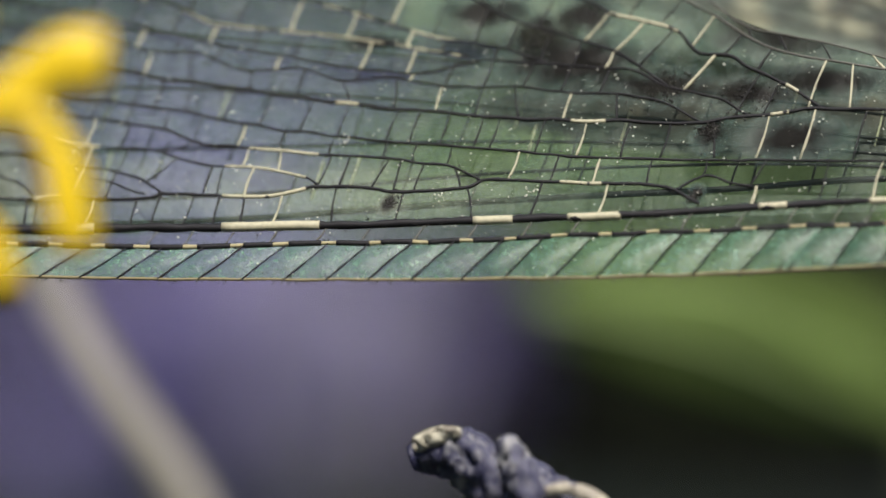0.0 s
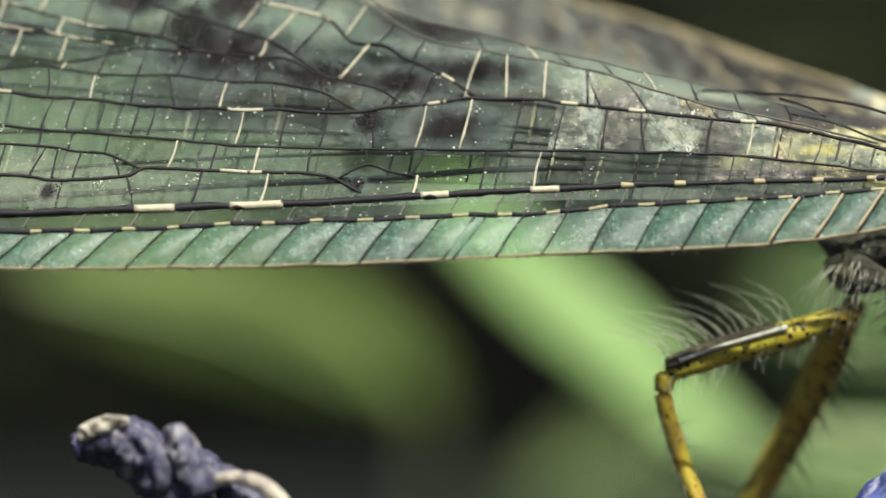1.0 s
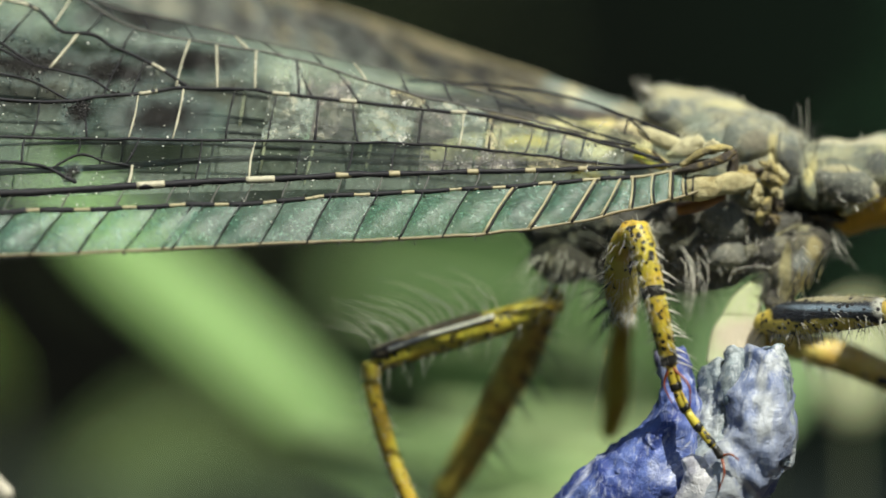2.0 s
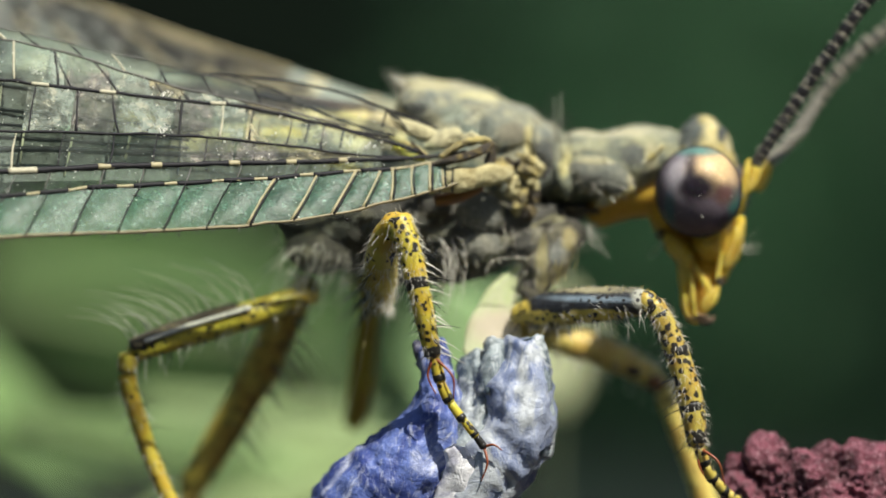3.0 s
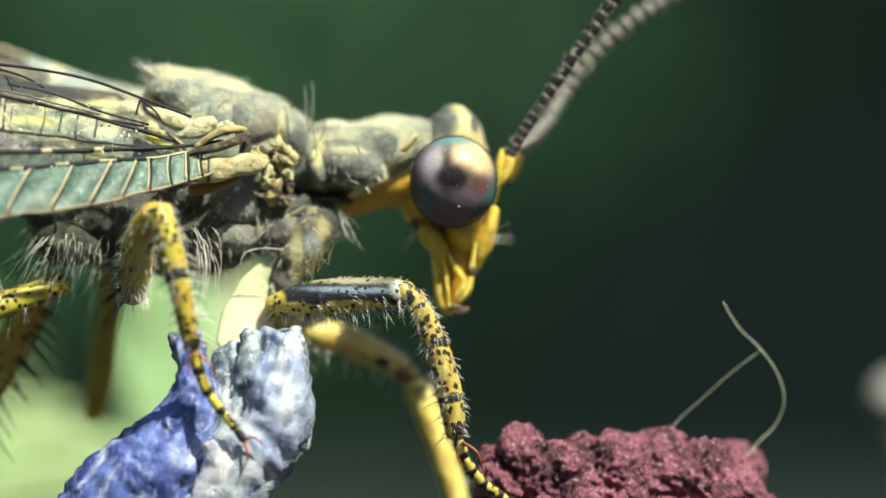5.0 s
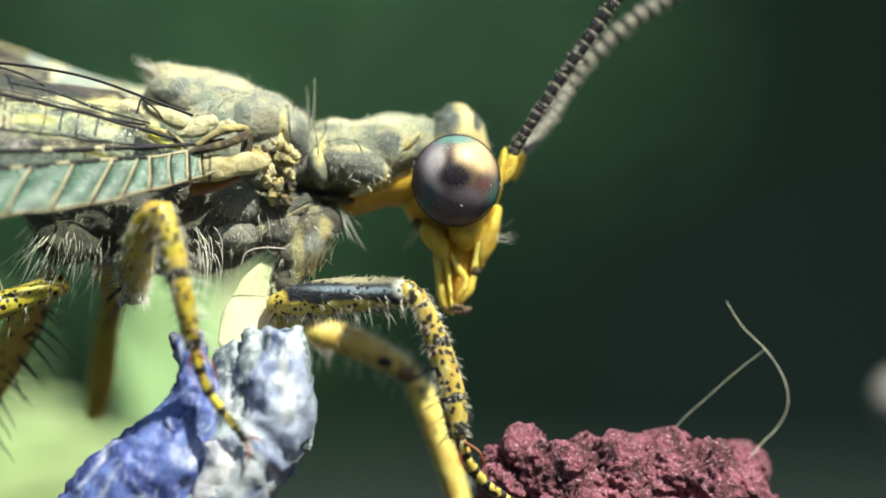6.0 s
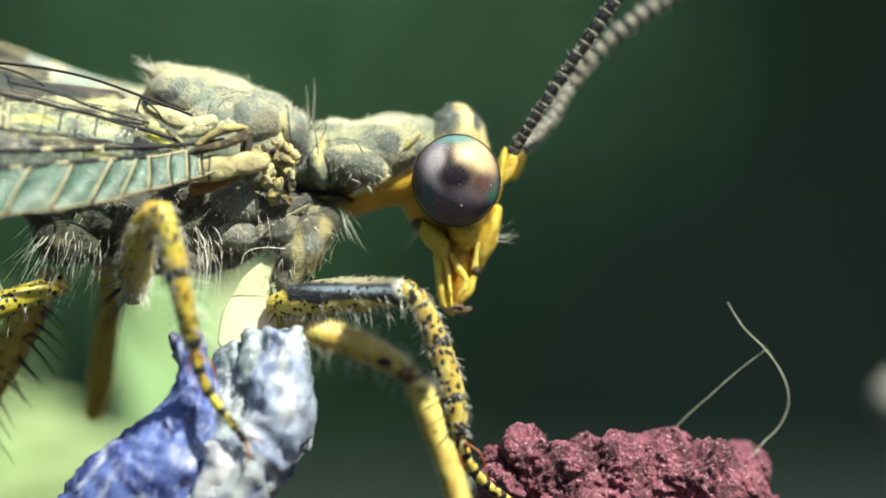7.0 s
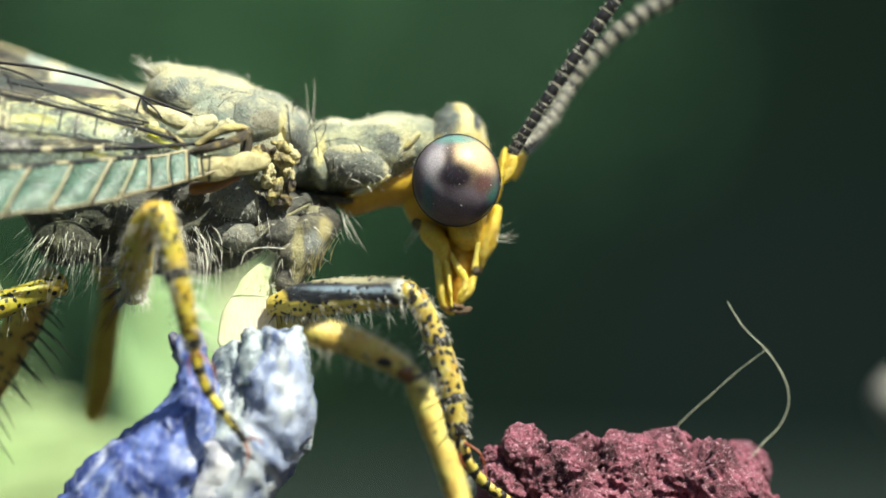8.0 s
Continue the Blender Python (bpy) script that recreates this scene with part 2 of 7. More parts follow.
def curve(points, per=6):
    """A smooth line through the points; each point may carry radii behind its place."""
    p = [np.array(q, float) for q in points]
    if len(p) == 2:
        return [p[0] + (p[1] - p[0]) * k / per for k in range(per + 1)]
    p = [2 * p[0] - p[1], *p, 2 * p[-1] - p[-2]]
    out = []
    for a, b, c, d in zip(p, p[1:], p[2:], p[3:]):
        for k in range(per):
            t = k / per
            out.append(0.5 * (2 * b + (c - a) * t + (2 * a - 5 * b + 4 * c - d) * t * t + (3 * b - a - 3 * c + d) * t ** 3))
    return out + [p[-2]]


def sweep(bm, line, n=10, up=(0, 0, 1), caps=True, mat=0, power=1.0):
    """A closed body along rows of x, y, z, half width, half height."""
    rings, count = [], len(line)
    places = [Vector(q[:3]) for q in line]
    for i, q in enumerate(line):
        way = (places[min(i + 1, count - 1)] - places[max(i - 1, 0)]).normalized()
        side = Vector(up).cross(way)
        side = side.normalized() if side.length > 1e-6 else way.orthogonal().normalized()
        top = way.cross(side).normalized()
        a, b = q[3], q[4] if len(q) > 4 else q[3]
        ring = []
        for k in range(n):
            w = 2 * math.pi * k / n
            c, s = math.cos(w), math.sin(w)
            c, s = math.copysign(abs(c) ** power, c), math.copysign(abs(s) ** power, s)
            ring.append(bm.verts.new(places[i] + side * a * c + top * b * s))
        rings.append(ring)
    for r, s in zip(rings, rings[1:]):
        for k in range(n):
            bm.faces.new((r[k], r[(k + 1) % n], s[(k + 1) % n], s[k])).material_index = mat
    if caps:
        bm.faces.new(rings[0][::-1]).material_index = mat
        bm.faces.new(rings[-1]).material_index = mat
    return rings


def rounded(line, share=0.5):
    """Adds narrowing ends to a line with radii."""
    line = [np.array(q, float) for q in line]
    first, last = line[0], line[-1]
    d0, d1 = first[:3] - line[1][:3], last[:3] - line[-2][:3]
    d0, d1 = d0 / (np.linalg.norm(d0) + 1e-9), d1 / (np.linalg.norm(d1) + 1e-9)
    head, tail = [], []
    for k, f in ((0.97, 0.12), (0.85, 0.45), (0.55, 0.8)):
        head.append(np.r_[first[:3] + d0 * first[3] * share * k, first[3:] * f])
        tail.append(np.r_[last[:3] + d1 * last[3] * share * k, last[3:] * f])
    return head + line + tail[::-1]


def rough_up(bm, amp, scale, seed=0.0, fine=0.0):
    bm.normal_update()
    moves = []
    for v in bm.verts:
        p = v.co * scale + Vector((seed, seed * 1.7, -seed))
        d = noise.noise(p) * amp
        if fine:
            d += noise.noise(p * 4.3) * fine
        moves.append(v.normal * d)
    for v, m in zip(bm.verts, moves):
        v.co += m


def body(points, n=18, per=5, amp=0.0, scale=1.0, seed=0.0, power=1.0, up=(0, 0, 1), share=0.5, fine=0.0):
    bm = bmesh.new()
    sweep(bm, rounded(curve(points, per), share), n, up, power=power)
    if amp or fine:
        rough_up(bm, amp, scale, seed, fine)
    return bm


def crumple(points, n, per, amp, scale, seed, sharp=0.5, up=(0, 1, 0)):
    """A crumpled petal or bud: a closed form with pinched folds along it."""
    bm = bmesh.new()
    sweep(bm, rounded(curve(points, per), 0.4), n, up)
    bm.normal_update()
    off = Vector((seed * 3.7, -seed, seed * 1.3))
    moves = []
    for v in bm.verts:
        p = Vector((v.co.x * 1.5, v.co.y * 1.5, v.co.z * 0.75)) * scale + off
        ridge = 1 - abs(noise.noise(p)) * 2.2
        fold = 1 - abs(noise.noise(p * 2.3 + off)) * 2.2
        small = noise.noise(v.co * scale * 6.0)
        moves.append(v.normal * amp * (sharp * ridge + 0.45 * fold + 0.16 * small - 0.5))
    for v, d in zip(bm.verts, moves):
        v.co += d
    return bm


def tube(points, radius, tip=None, n=6, per=5):
    line = curve(points, per)
    tip = radius if tip is None else tip
    rows = [np.r_[q, [radius + (tip - radius) * i / (len(line) - 1)] * 2] for i, q in enumerate(line)]
    bm = bmesh.new()
    sweep(bm, rows, n, (0.13, 0.2, 1))
    return bm


def hair(bm, root, way, length, radius, bend, segments=4):
    root, way, bend = Vector(root), Vector(way).normalized(), Vector(bend)
    rows = []
    for k in range(segments + 1):
        s = k / segments
        q = root + way * length * s + bend * length * s * s
        rows.append((*q, radius * (1 - 0.85 * s), radius * (1 - 0.85 * s)))
    sweep(bm, rows, 3, (0.31, 0.17, 0.9), caps=False)


def fur(parent, source, count, length, radius, material, keep=None, lean=(0, 0, 0), spread=0.5, name="hairs", bend=(0, 0, -0.25), seed=1):
    """Fine hairs that grow from the faces of a mesh part."""
    rng = random.Random(seed)
    base = BASES[source]
    faces = [(p.area, p.center / MM + base, p.normal.copy(), [source.data.vertices[i].co / MM + base for i in p.vertices]) for p in source.data.polygons]
    if keep:
        faces = [q for q in faces if keep(q[1], q[2])]
    if not faces:
        return None
    bm = bmesh.new()
    for _, c, nrm, corners in rng.choices(faces, [q[0] for q in faces], k=count):
        w = [rng.random() + 0.05 for _ in corners]
        root = sum((v * k for v, k in zip(corners, w)), Vector()) / sum(w)
        way = nrm + Vector(lean) + Vector((rng.gauss(0, spread), rng.gauss(0, spread), rng.gauss(0, spread))) * 0.6
        hair(bm, root - nrm * 0.02, way, length * rng.uniform(0.5, 1.3), radius, Vector(bend) + Vector((rng.gauss(0, 0.2), rng.gauss(0, 0.2), rng.gauss(0, 0.2))))
    return part(name, bm, material, parent, kind="stuff")


_bm = bmesh.new()
bmesh.ops.create_icosphere(_bm, subdivisions=1, radius=1.0)
_bm.verts.ensure_lookup_table()
GRAIN_V, GRAIN_F = np.array([v.co for v in _bm.verts]), [[v.index for v in f.verts] for f in _bm.faces]
_bm.free()


def specks(items, rng):
    """Many small uneven grains; items: rows of place and radius."""
    verts, faces = [], []
    for place, r in items:
        k = len(verts)
        turn = np.array(Matrix.Rotation(rng.uniform(0, 6.3), 3, (rng.random(), rng.random(), rng.random() + 0.1)))
        stretch = np.array([rng.uniform(0.7, 1.8), rng.uniform(0.6, 1.0), rng.uniform(0.6, 1.2)])
        verts.extend(((GRAIN_V * stretch) @ turn * r + np.array(place)).tolist())
        faces.extend([[i + k for i in f] for f in GRAIN_F])
    mesh = bpy.data.meshes.new("specks")
    mesh.from_pydata(verts, [], faces)
    bm = bmesh.new()
    bm.from_mesh(mesh)
    return bm


# ---- the antlion ----
MID = 2.4   # y of the body's middle plane
antlion = thing("antlion", (-3.70, 2.40, -1.83), "yellow and grey antlion with folded net-veined wings on wilted flowers", "insect")

M_YEL = plain("yellow_cuticle", (0.64, 0.54, 0.05), 0.4)
M_PALP = cuticle("palp_brown", (0.26, 0.16, 0.08), (0.06, 0.04, 0.025), 0.52, 6.0, (), 0.35)
PALE, SOOT = (0.5, 0.46, 0.26), (0.05, 0.048, 0.04)
M_THORAX = cuticle("thorax_cuticle", (0.19, 0.215, 0.18), (0.47, 0.44, 0.27), 0.5, 2.2, (
    ((-4.86, 2.00, 3.09), (0.6, 2.0, 0.14), PALE), ((-3.79, 1.60, 2.89), (0.6, 2.0, 0.1), (0.6, 0.56, 0.3)), ((-5.12, 1.20, 2.60), (0.3, 0.5, 0.12), (0.05, 0.055, 0.045)),
    ((-3.29, 1.20, 2.20), (0.3, 0.6, 0.2), (0.24, 0.22, 0.15)), ((-3.76, 1.20, 2.29), (0.2, 0.6, 0.2), (0.19, 0.21, 0.165)), ((-4.10, 0.90, 2.07), (0.25, 0.5, 0.25), (0.22, 0.26, 0.205)), ((-4.39, 1.20, 2.53), (0.25, 0.6, 0.2), (0.26, 0.29, 0.22)),
    ((-3.00, 1.20, 2.00), (0.07, 0.8, 0.5), (0.6, 0.54, 0.27)), ((-2.68, 1.40, 1.80), (0.2, 0.8, 0.36), (0.08, 0.085, 0.075)), ((-2.69, 1.40, 1.48), (0.08, 0.8, 0.12), (0.01, 0.01, 0.009))), 0.5, 40.0, 0.3)
M_PRO = cuticle("prothorax_cuticle", (0.2, 0.22, 0.16), (0.5, 0.48, 0.27), 0.54, 1.8, (
    ((-1.60, 2.20, 2.28), (0.95, 1.5, 0.1), (0.58, 0.54, 0.34)), ((-2.30, 1.40, 1.74), (0.12, 0.5, 0.3), (0.55, 0.5, 0.22)), ((-0.72, 1.50, 1.83), (0.14, 0.6, 0.3), (0.5, 0.46, 0.26)), ((-1.05, 1.40, 1.85), (0.2, 0.5, 0.25), (0.12, 0.13, 0.11)),
    ((-2.22, 1.50, 0.88), (0.6, 0.6, 0.07), SOOT)), 0.5, 40.0, 0.35)
M_RIM_YELLOW = cuticle("rim_yellow", (0.6, 0.5, 0.16), (0.46, 0.43, 0.26), 0.5, 3.0, (), 0.42)
M_LOBE = cuticle("prothorax_lobe", (0.17, 0.18, 0.145), (0.36, 0.35, 0.24), 0.58, 1.8, (
    ((-1.69, 1.20, 1.79), (0.5, 0.6, 0.12), (0.46, 0.42, 0.24)), ((-1.09, 1.30, 1.42), (0.06, 0.6, 0.2), (0.5, 0.46, 0.28)), ((-1.38, 1.20, 1.04), (0.32, 0.6, 0.08), (0.6, 0.55, 0.16)), ((-2.38, 1.30, 1.19), (0.14, 0.6, 0.1), (0.5, 0.44, 0.2))), 0.42, 55.0, 0.55)
M_HEAD = cuticle("head_cuticle", (0.6, 0.46, 0.1), (0.62, 0.54, 0.26), 0.5, 2.0, (
    ((0.31, 2.00, 2.37), (0.12, 2.2, 0.3), (0.7, 0.6, 0.28)), ((-0.08, 2.00, 2.34), (0.36, 2.2, 0.4), (0.1, 0.115, 0.1)), ((0.55, 2.00, 2.29), (0.085, 2.2, 0.17), (0.06, 0.07, 0.065)), ((0.69, 2.00, 2.15), (0.06, 2.0, 0.2), (0.6, 0.54, 0.3)),
    ((-0.40, 2.00, 1.92), (0.1, 0.8, 0.35), (0.35, 0.33, 0.2))), 0.4)
M_FACE = cuticle("face_cuticle", (0.74, 0.5, 0.04), (0.78, 0.6, 0.13), 0.55, 2.4, (((0.30, 2.00, -0.15), (0.24, 0.9, 0.3), (0.55, 0.2, 0.02)), ((0.63, 1.90, -0.43), (0.1, 0.6, 0.09), (0.25, 0.13, 0.03)), ((0.23, 1.90, -1.14), (0.25, 0.6, 0.07), (0.3, 0.17, 0.06))), 0.38)
M_NECK = fleshy(plain("neck_skin", (0.62, 0.38, 0.04), 0.45), 0.6, 0.35)
fleshy(M_FACE, 0.7, 0.4)
fleshy(M_YEL, 0.5, 0.3)
M_PLEURA = cuticle("pleura_cuticle", (0.075, 0.073, 0.06), (0.29, 0.27, 0.18), 0.6, 1.4, (), 0.5)
M_PLATE = cuticle("pleura_plate", (0.19, 0.195, 0.16), (0.38, 0.36, 0.27), 0.58, 1.7, (((-3.36, 1.00, 0.77), (0.06, 0.7, 0.42), PALE),), 0.42, 50.0, 0.6)
M_RIDGE = cuticle("pleura_ridge", (0.18, 0.175, 0.11), (0.4, 0.37, 0.2), 0.54, 2.2, (), 0.42)
M_COXA = cuticle("coxa_cuticle", (0.06, 0.055, 0.042), (0.26, 0.24, 0.14), 0.6, 1.8, (
    ((-2.65, 1.00, -0.17), (0.11, 0.8, 0.5), (0.29, 0.26, 0.12)), ((-2.33, 1.10, 0.01), (0.2, 0.8, 0.24), (0.2, 0.21, 0.18)), ((-2.17, 1.30, 0.26), (0.14, 0.8, 0.2), (0.34, 0.29, 0.13))), 0.45, 40.0, 0.3)
M_ABDOMEN = cuticle("abdomen_cuticle", (0.03, 0.026, 0.022), (0.12, 0.09, 0.06), 0.6, 0.9, (((-10.33, 1.20, 2.17), (0.45, 0.6, 0.22), (0.8, 0.66, 0.28)), ((-7.72, 1.30, 2.17), (0.5, 0.6, 0.25), (0.8, 0.66, 0.28)), ((-6.19, 1.30, 2.31), (0.5, 0.6, 0.3), (0.7, 0.6, 0.25)), ((-14.59, 0.80, 2.44), (0.2, 0.5, 0.16), (0.4, 0.14, 0.1))))
M_META = cuticle("metathorax_cuticle", (0.075, 0.065, 0.045), (0.8, 0.7, 0.36), 0.52, 2.0, (((-7.58, 1.10, 2.08), (0.4, 0.6, 0.12), (0.7, 0.52, 0.1)), ((-6.42, 1.00, 1.49), (0.5, 0.6, 0.1), (0.68, 0.5, 0.1)), ((-7.07, 1.10, 2.25), (0.2, 0.6, 0.06), (0.06, 0.05, 0.04)), ((-5.93, 1.10, 2.13), (0.16, 0.6, 0.07), (0.06, 0.05, 0.04)), ((-7.99, 1.10, 1.71), (0.5, 0.6, 0.04), (0.08, 0.06, 0.04))))
M_SCLERITE = cuticle("sclerite", (0.56, 0.46, 0.17), (0.1, 0.085, 0.055), 0.55, 4.0, (), 0.4)
M_BROWN = cuticle("wing_root_brown", (0.045, 0.034, 0.022), (0.36, 0.27, 0.09), 0.63, 3.5, (), 0.45)
M_RUST = plain("wing_root_rust", (0.2, 0.09, 0.025), 0.4, 0.3, 4.0)
M_ROOT = cuticle("wing_root", (0.6, 0.53, 0.27), (0.34, 0.26, 0.1), 0.6, 3.2, (((-4.49, 0.10, 1.27), (0.03, 0.5, 0.3), SOOT), ((-4.25, 0.00, 1.27), (0.025, 0.5, 0.3), SOOT)), 0.45)


def half(top, bottom):
    return [(a + b) / 2 for a, b in zip(top, bottom)], abs(top[2] - bottom[2]) / 2


def stations(rows):
    """Rows of top, bottom and half width to rows for body()."""
    out = []
    for top, bottom, wide in rows:
        c, h = half(top, bottom)
        out.append((*c, wide, h))
    return out


def lump(name, centre, size, material, parent, turn=0.0, amp=0.05, scale=2.0, label="", fine=0.015):
    """A rounded plate or swelling; turn: degrees about the y axis."""
    bm = bmesh.new()
    bmesh.ops.create_icosphere(bm, subdivisions=4, radius=1.0)
    m3 = Matrix.Rotation(radians(turn), 3, "Y")
    for v in bm.verts:
        v.co = m3 @ Vector((v.co.x * size[0], v.co.y * size[1], v.co.z * size[2])) + Vector(centre)
    rough_up(bm, amp, scale, centre[0] * 3.1, fine)
    return part(name, bm, material, parent, label)


thorax = part("mesothorax", body(stations([
    ((-2.59, 2.40, 2.04), (-2.56, 2.40, 0.88), 0.85), ((-2.92, 2.40, 2.48), (-2.87, 2.40, 0.61), 1.15), ((-3.61, 2.40, 2.82), (-3.55, 2.40, 0.38), 1.35),
    ((-4.35, 2.40, 3.08), (-4.28, 2.40, 0.31), 1.4), ((-4.99, 2.40, 3.21), (-4.97, 2.40, 0.45), 1.3), ((-5.46, 2.40, 3.15), (-5.40, 2.40, 0.96), 0.9)]), 32, 8, 0.12, 1.6, 3.0, fine=0.03), M_THORAX, antlion, "grey-green thorax with pale yellow dusting")
lump("scutum", (-3.50, 1.45, 2.13), (0.52, 0.5, 0.5), M_THORAX, thorax, 20, 0.06)
lump("scutum", (-2.81, 1.75, 1.91), (0.3, 0.55, 0.5), M_THORAX, thorax, -20, 0.05)
lump("scutellum", (-4.79, 1.90, 2.59), (0.8, 0.75, 0.5), M_THORAX, thorax, 14, 0.12)
lump("scutellum", (-4.16, 1.40, 2.18), (0.36, 0.4, 0.4), M_THORAX, thorax, 10, 0.05)
part("scutellum_tip", body([(-4.50, 2.30, 2.83, 0.306, 0.306), (-4.87, 2.30, 2.95, 0.306, 0.245), (-5.18, 2.30, 3.04, 0.245, 0.204), (-5.45, 2.30, 3.10, 0.143, 0.122), (-5.59, 2.30, 3.14, 0.051, 0.051)], 20, 6, 0.05, 2.5, fine=0.02), M_THORAX, thorax, "pale pointed rear lobe")
bm = bmesh.new()
TUFT = random.Random(17)
for k in range(46):   # pale tuft at the rear point
    q = Vector((-5.52, 2.20, 3.12)).lerp(Vector((-5.11, 2.00, 2.83)), TUFT.random() ** 1.6)
    hair(bm, q + Vector((0, TUFT.uniform(-0.25, 0.25), 0)), (-0.9 + TUFT.gauss(0, 0.35), TUFT.gauss(-0.2, 0.3), 0.75 + TUFT.gauss(0, 0.4)), TUFT.uniform(0.12, 0.42), 0.007, (-0.1, 0, 0.1))
part("hairs", bm, M_HAIR_WHITE, thorax, kind="stuff")
pleura = part("pleura", body(stations([
    ((-2.41, 2.40, 1.04), (-2.44, 2.40, 0.36), 0.8), ((-2.83, 2.40, 1.14), (-2.91, 2.40, -0.00), 1.2), ((-3.31, 2.40, 1.23), (-3.27, 2.40, -0.09), 1.3), ((-3.78, 2.40, 1.32), (-3.74, 2.40, -0.36), 1.35), ((-4.25, 2.40, 1.36), (-4.20, 2.40, -0.60), 1.4),
    ((-4.83, 2.40, 1.40), (-4.78, 2.40, -0.68), 1.4), ((-5.89, 2.40, 1.48), (-5.83, 2.40, -0.52), 1.35)]), 28, 6, 0.12, 1.8, 9.0, fine=0.04), M_PLEURA, antlion, "dark grey hairy side of the thorax")
lump("pleural_plate", (-3.82, 1.10, 0.70), (0.46, 0.3, 0.42), M_PLATE, pleura, 12, 0.05)
lump("pleural_plate", (-3.85, 1.15, 0.11), (0.48, 0.3, 0.32), M_PLATE, pleura, 5, 0.05)
lump("pleural_plate", (-4.66, 1.25, 0.81), (0.4, 0.3, 0.3), M_PLEURA, pleura, 20, 0.06)
lump("pleural_plate", (-2.93, 1.35, 0.19), (0.34, 0.35, 0.42), M_PLEURA, pleura, 35, 0.06)
lump("pleural_plate", (-4.53, 1.30, -0.06), (0.3, 0.3, 0.4), M_PLEURA, pleura, -10, 0.06)
part("pleural_plate", crumple([(*(-4.37, 1.20, 0.33), 0.05, 0.1), (*(-4.06, 1.12, 0.11), 0.14, 0.2), (*(-3.70, 1.15, 0.02), 0.16, 0.2), (*(-3.27, 1.20, 0.26), 0.07, 0.12)], 18, 6, 0.05, 2.0, 4.0), M_RIDGE, pleura, "olive boat-shaped plate")
part("pleural_band", body([(*(-3.75, 1.25, -0.21), 0.12), (*(-3.37, 1.25, 0.15), 0.15), (*(-2.99, 1.30, 0.52), 0.15), (*(-2.53, 1.50, 0.80), 0.1)], 14, 6, 0.05, 2.5, fine=0.02), M_PLEURA, pleura, "dark brown fold")
part("pleural_ridge", body([(*(-3.49, 1.12, -0.02), 0.02), (*(-3.10, 1.12, 0.31), 0.03), (*(-2.70, 1.20, 0.57), 0.03), (*(-2.46, 1.40, 0.70), 0.02)], 10, 6, 0.02, 3), M_RIDGE, pleura, "pale ridge")
lump("pleural_plate", (-2.39, 1.50, 0.55), (0.2, 0.2, 0.14), M_RIDGE, pleura, 25, 0.05, label="pale triangular plate")
meta = part("metathorax", body(stations([
    ((-5.28, 2.40, 2.54), (-5.23, 2.40, 0.34), 1.3), ((-6.44, 2.40, 2.67), (-6.39, 2.40, 0.73), 1.45), ((-7.39, 2.40, 2.80), (-7.34, 2.40, 0.91), 1.4), ((-8.34, 2.40, 2.78), (-8.29, 2.40, 0.99), 1.3), ((-9.59, 2.40, 2.64), (-9.55, 2.40, 1.06), 1.1)]), 24, 6, 0.1, 1.5, 7.0), M_META, antlion, "yellow and dark mottled metathorax")
hind_side = lump("hind_pleura", (-6.86, 1.20, -0.13), (0.62, 0.45, 0.42), M_COXA, antlion, 5, 0.08, label="grey hairy side above the hind leg")
rear_side = part("hind_pleura", body([(-5.6, 2.2, 0.35, 1.15, 0.95), (-6.4, 2.2, 0.35, 1.2, 0.85), (-7.1, 2.2, 0.45, 1.1, 0.6), (-7.7, 2.2, 0.65, 0.8, 0.3)], 26, 6, 0.14, 1.8, 2.0, fine=0.04), M_COXA, antlion, "dark grey hairy rear side of the thorax")
lump("coxa", (-5.49, 1.00, -0.35), (0.35, 0.35, 0.45), M_PLEURA, antlion, 10, 0.06)
abdomen = part("abdomen", body(stations([
    ((-6.18, 2.20, 2.70), (-6.14, 2.20, 1.40), 1.0), ((-8.09, 2.10, 2.87), (-8.06, 2.10, 1.67), 0.9), ((-10.76, 1.90, 3.08), (-10.72, 1.90, 1.87), 0.85),
    ((-13.98, 1.60, 3.33), (-13.94, 1.60, 2.01), 0.8), ((-16.68, 1.30, 3.54), (-16.63, 1.30, 2.00), 0.75), ((-18.83, 1.00, 3.44), (-18.79, 1.00, 2.18), 0.6), ((-20.22, 0.80, 3.20), (-20.20, 0.80, 2.39), 0.4), ((-21.40, 0.60, 2.95), (-21.39, 0.60, 2.63), 0.15)]), 18, 8, 0.05, 1.5, 5.0), M_ABDOMEN, antlion, "dark abdomen with yellow patches")
pro = part("prothorax", body(stations([
    ((-2.59, 2.40, 1.96), (-2.56, 2.40, 0.83), 0.8), ((-2.18, 2.40, 2.25), (-2.14, 2.40, 0.82), 0.92), ((-1.76, 2.40, 2.23), (-1.72, 2.40, 0.85), 0.95), ((-1.34, 2.40, 2.33), (-1.30, 2.40, 0.91), 0.98),
    ((-0.92, 2.40, 2.43), (-0.89, 2.40, 1.14), 0.95), ((-0.45, 2.40, 2.39), (-0.47, 2.40, 1.41), 0.85)]), 28, 7, 0.07, 2.0, 1.0, fine=0.02), M_PRO, antlion, "grey prothorax with pale yellow edges")
lobe = lump("side_lobe", (-1.65, 1.55, 1.43), (0.6, 0.36, 0.37), M_LOBE, pro, 14, 0.04)
part("front_rim", body([(-1.03, 1.60, 1.54, 0.041, 0.102), (-0.87, 1.60, 1.69, 0.082, 0.163), (-0.69, 1.60, 1.86, 0.092, 0.184), (-0.51, 1.60, 2.05, 0.061, 0.143)], 14, 5, 0.03, 3.0, up=(0, 1, 0), fine=0.01), M_RIM_YELLOW, pro, "soft yellow front rim")
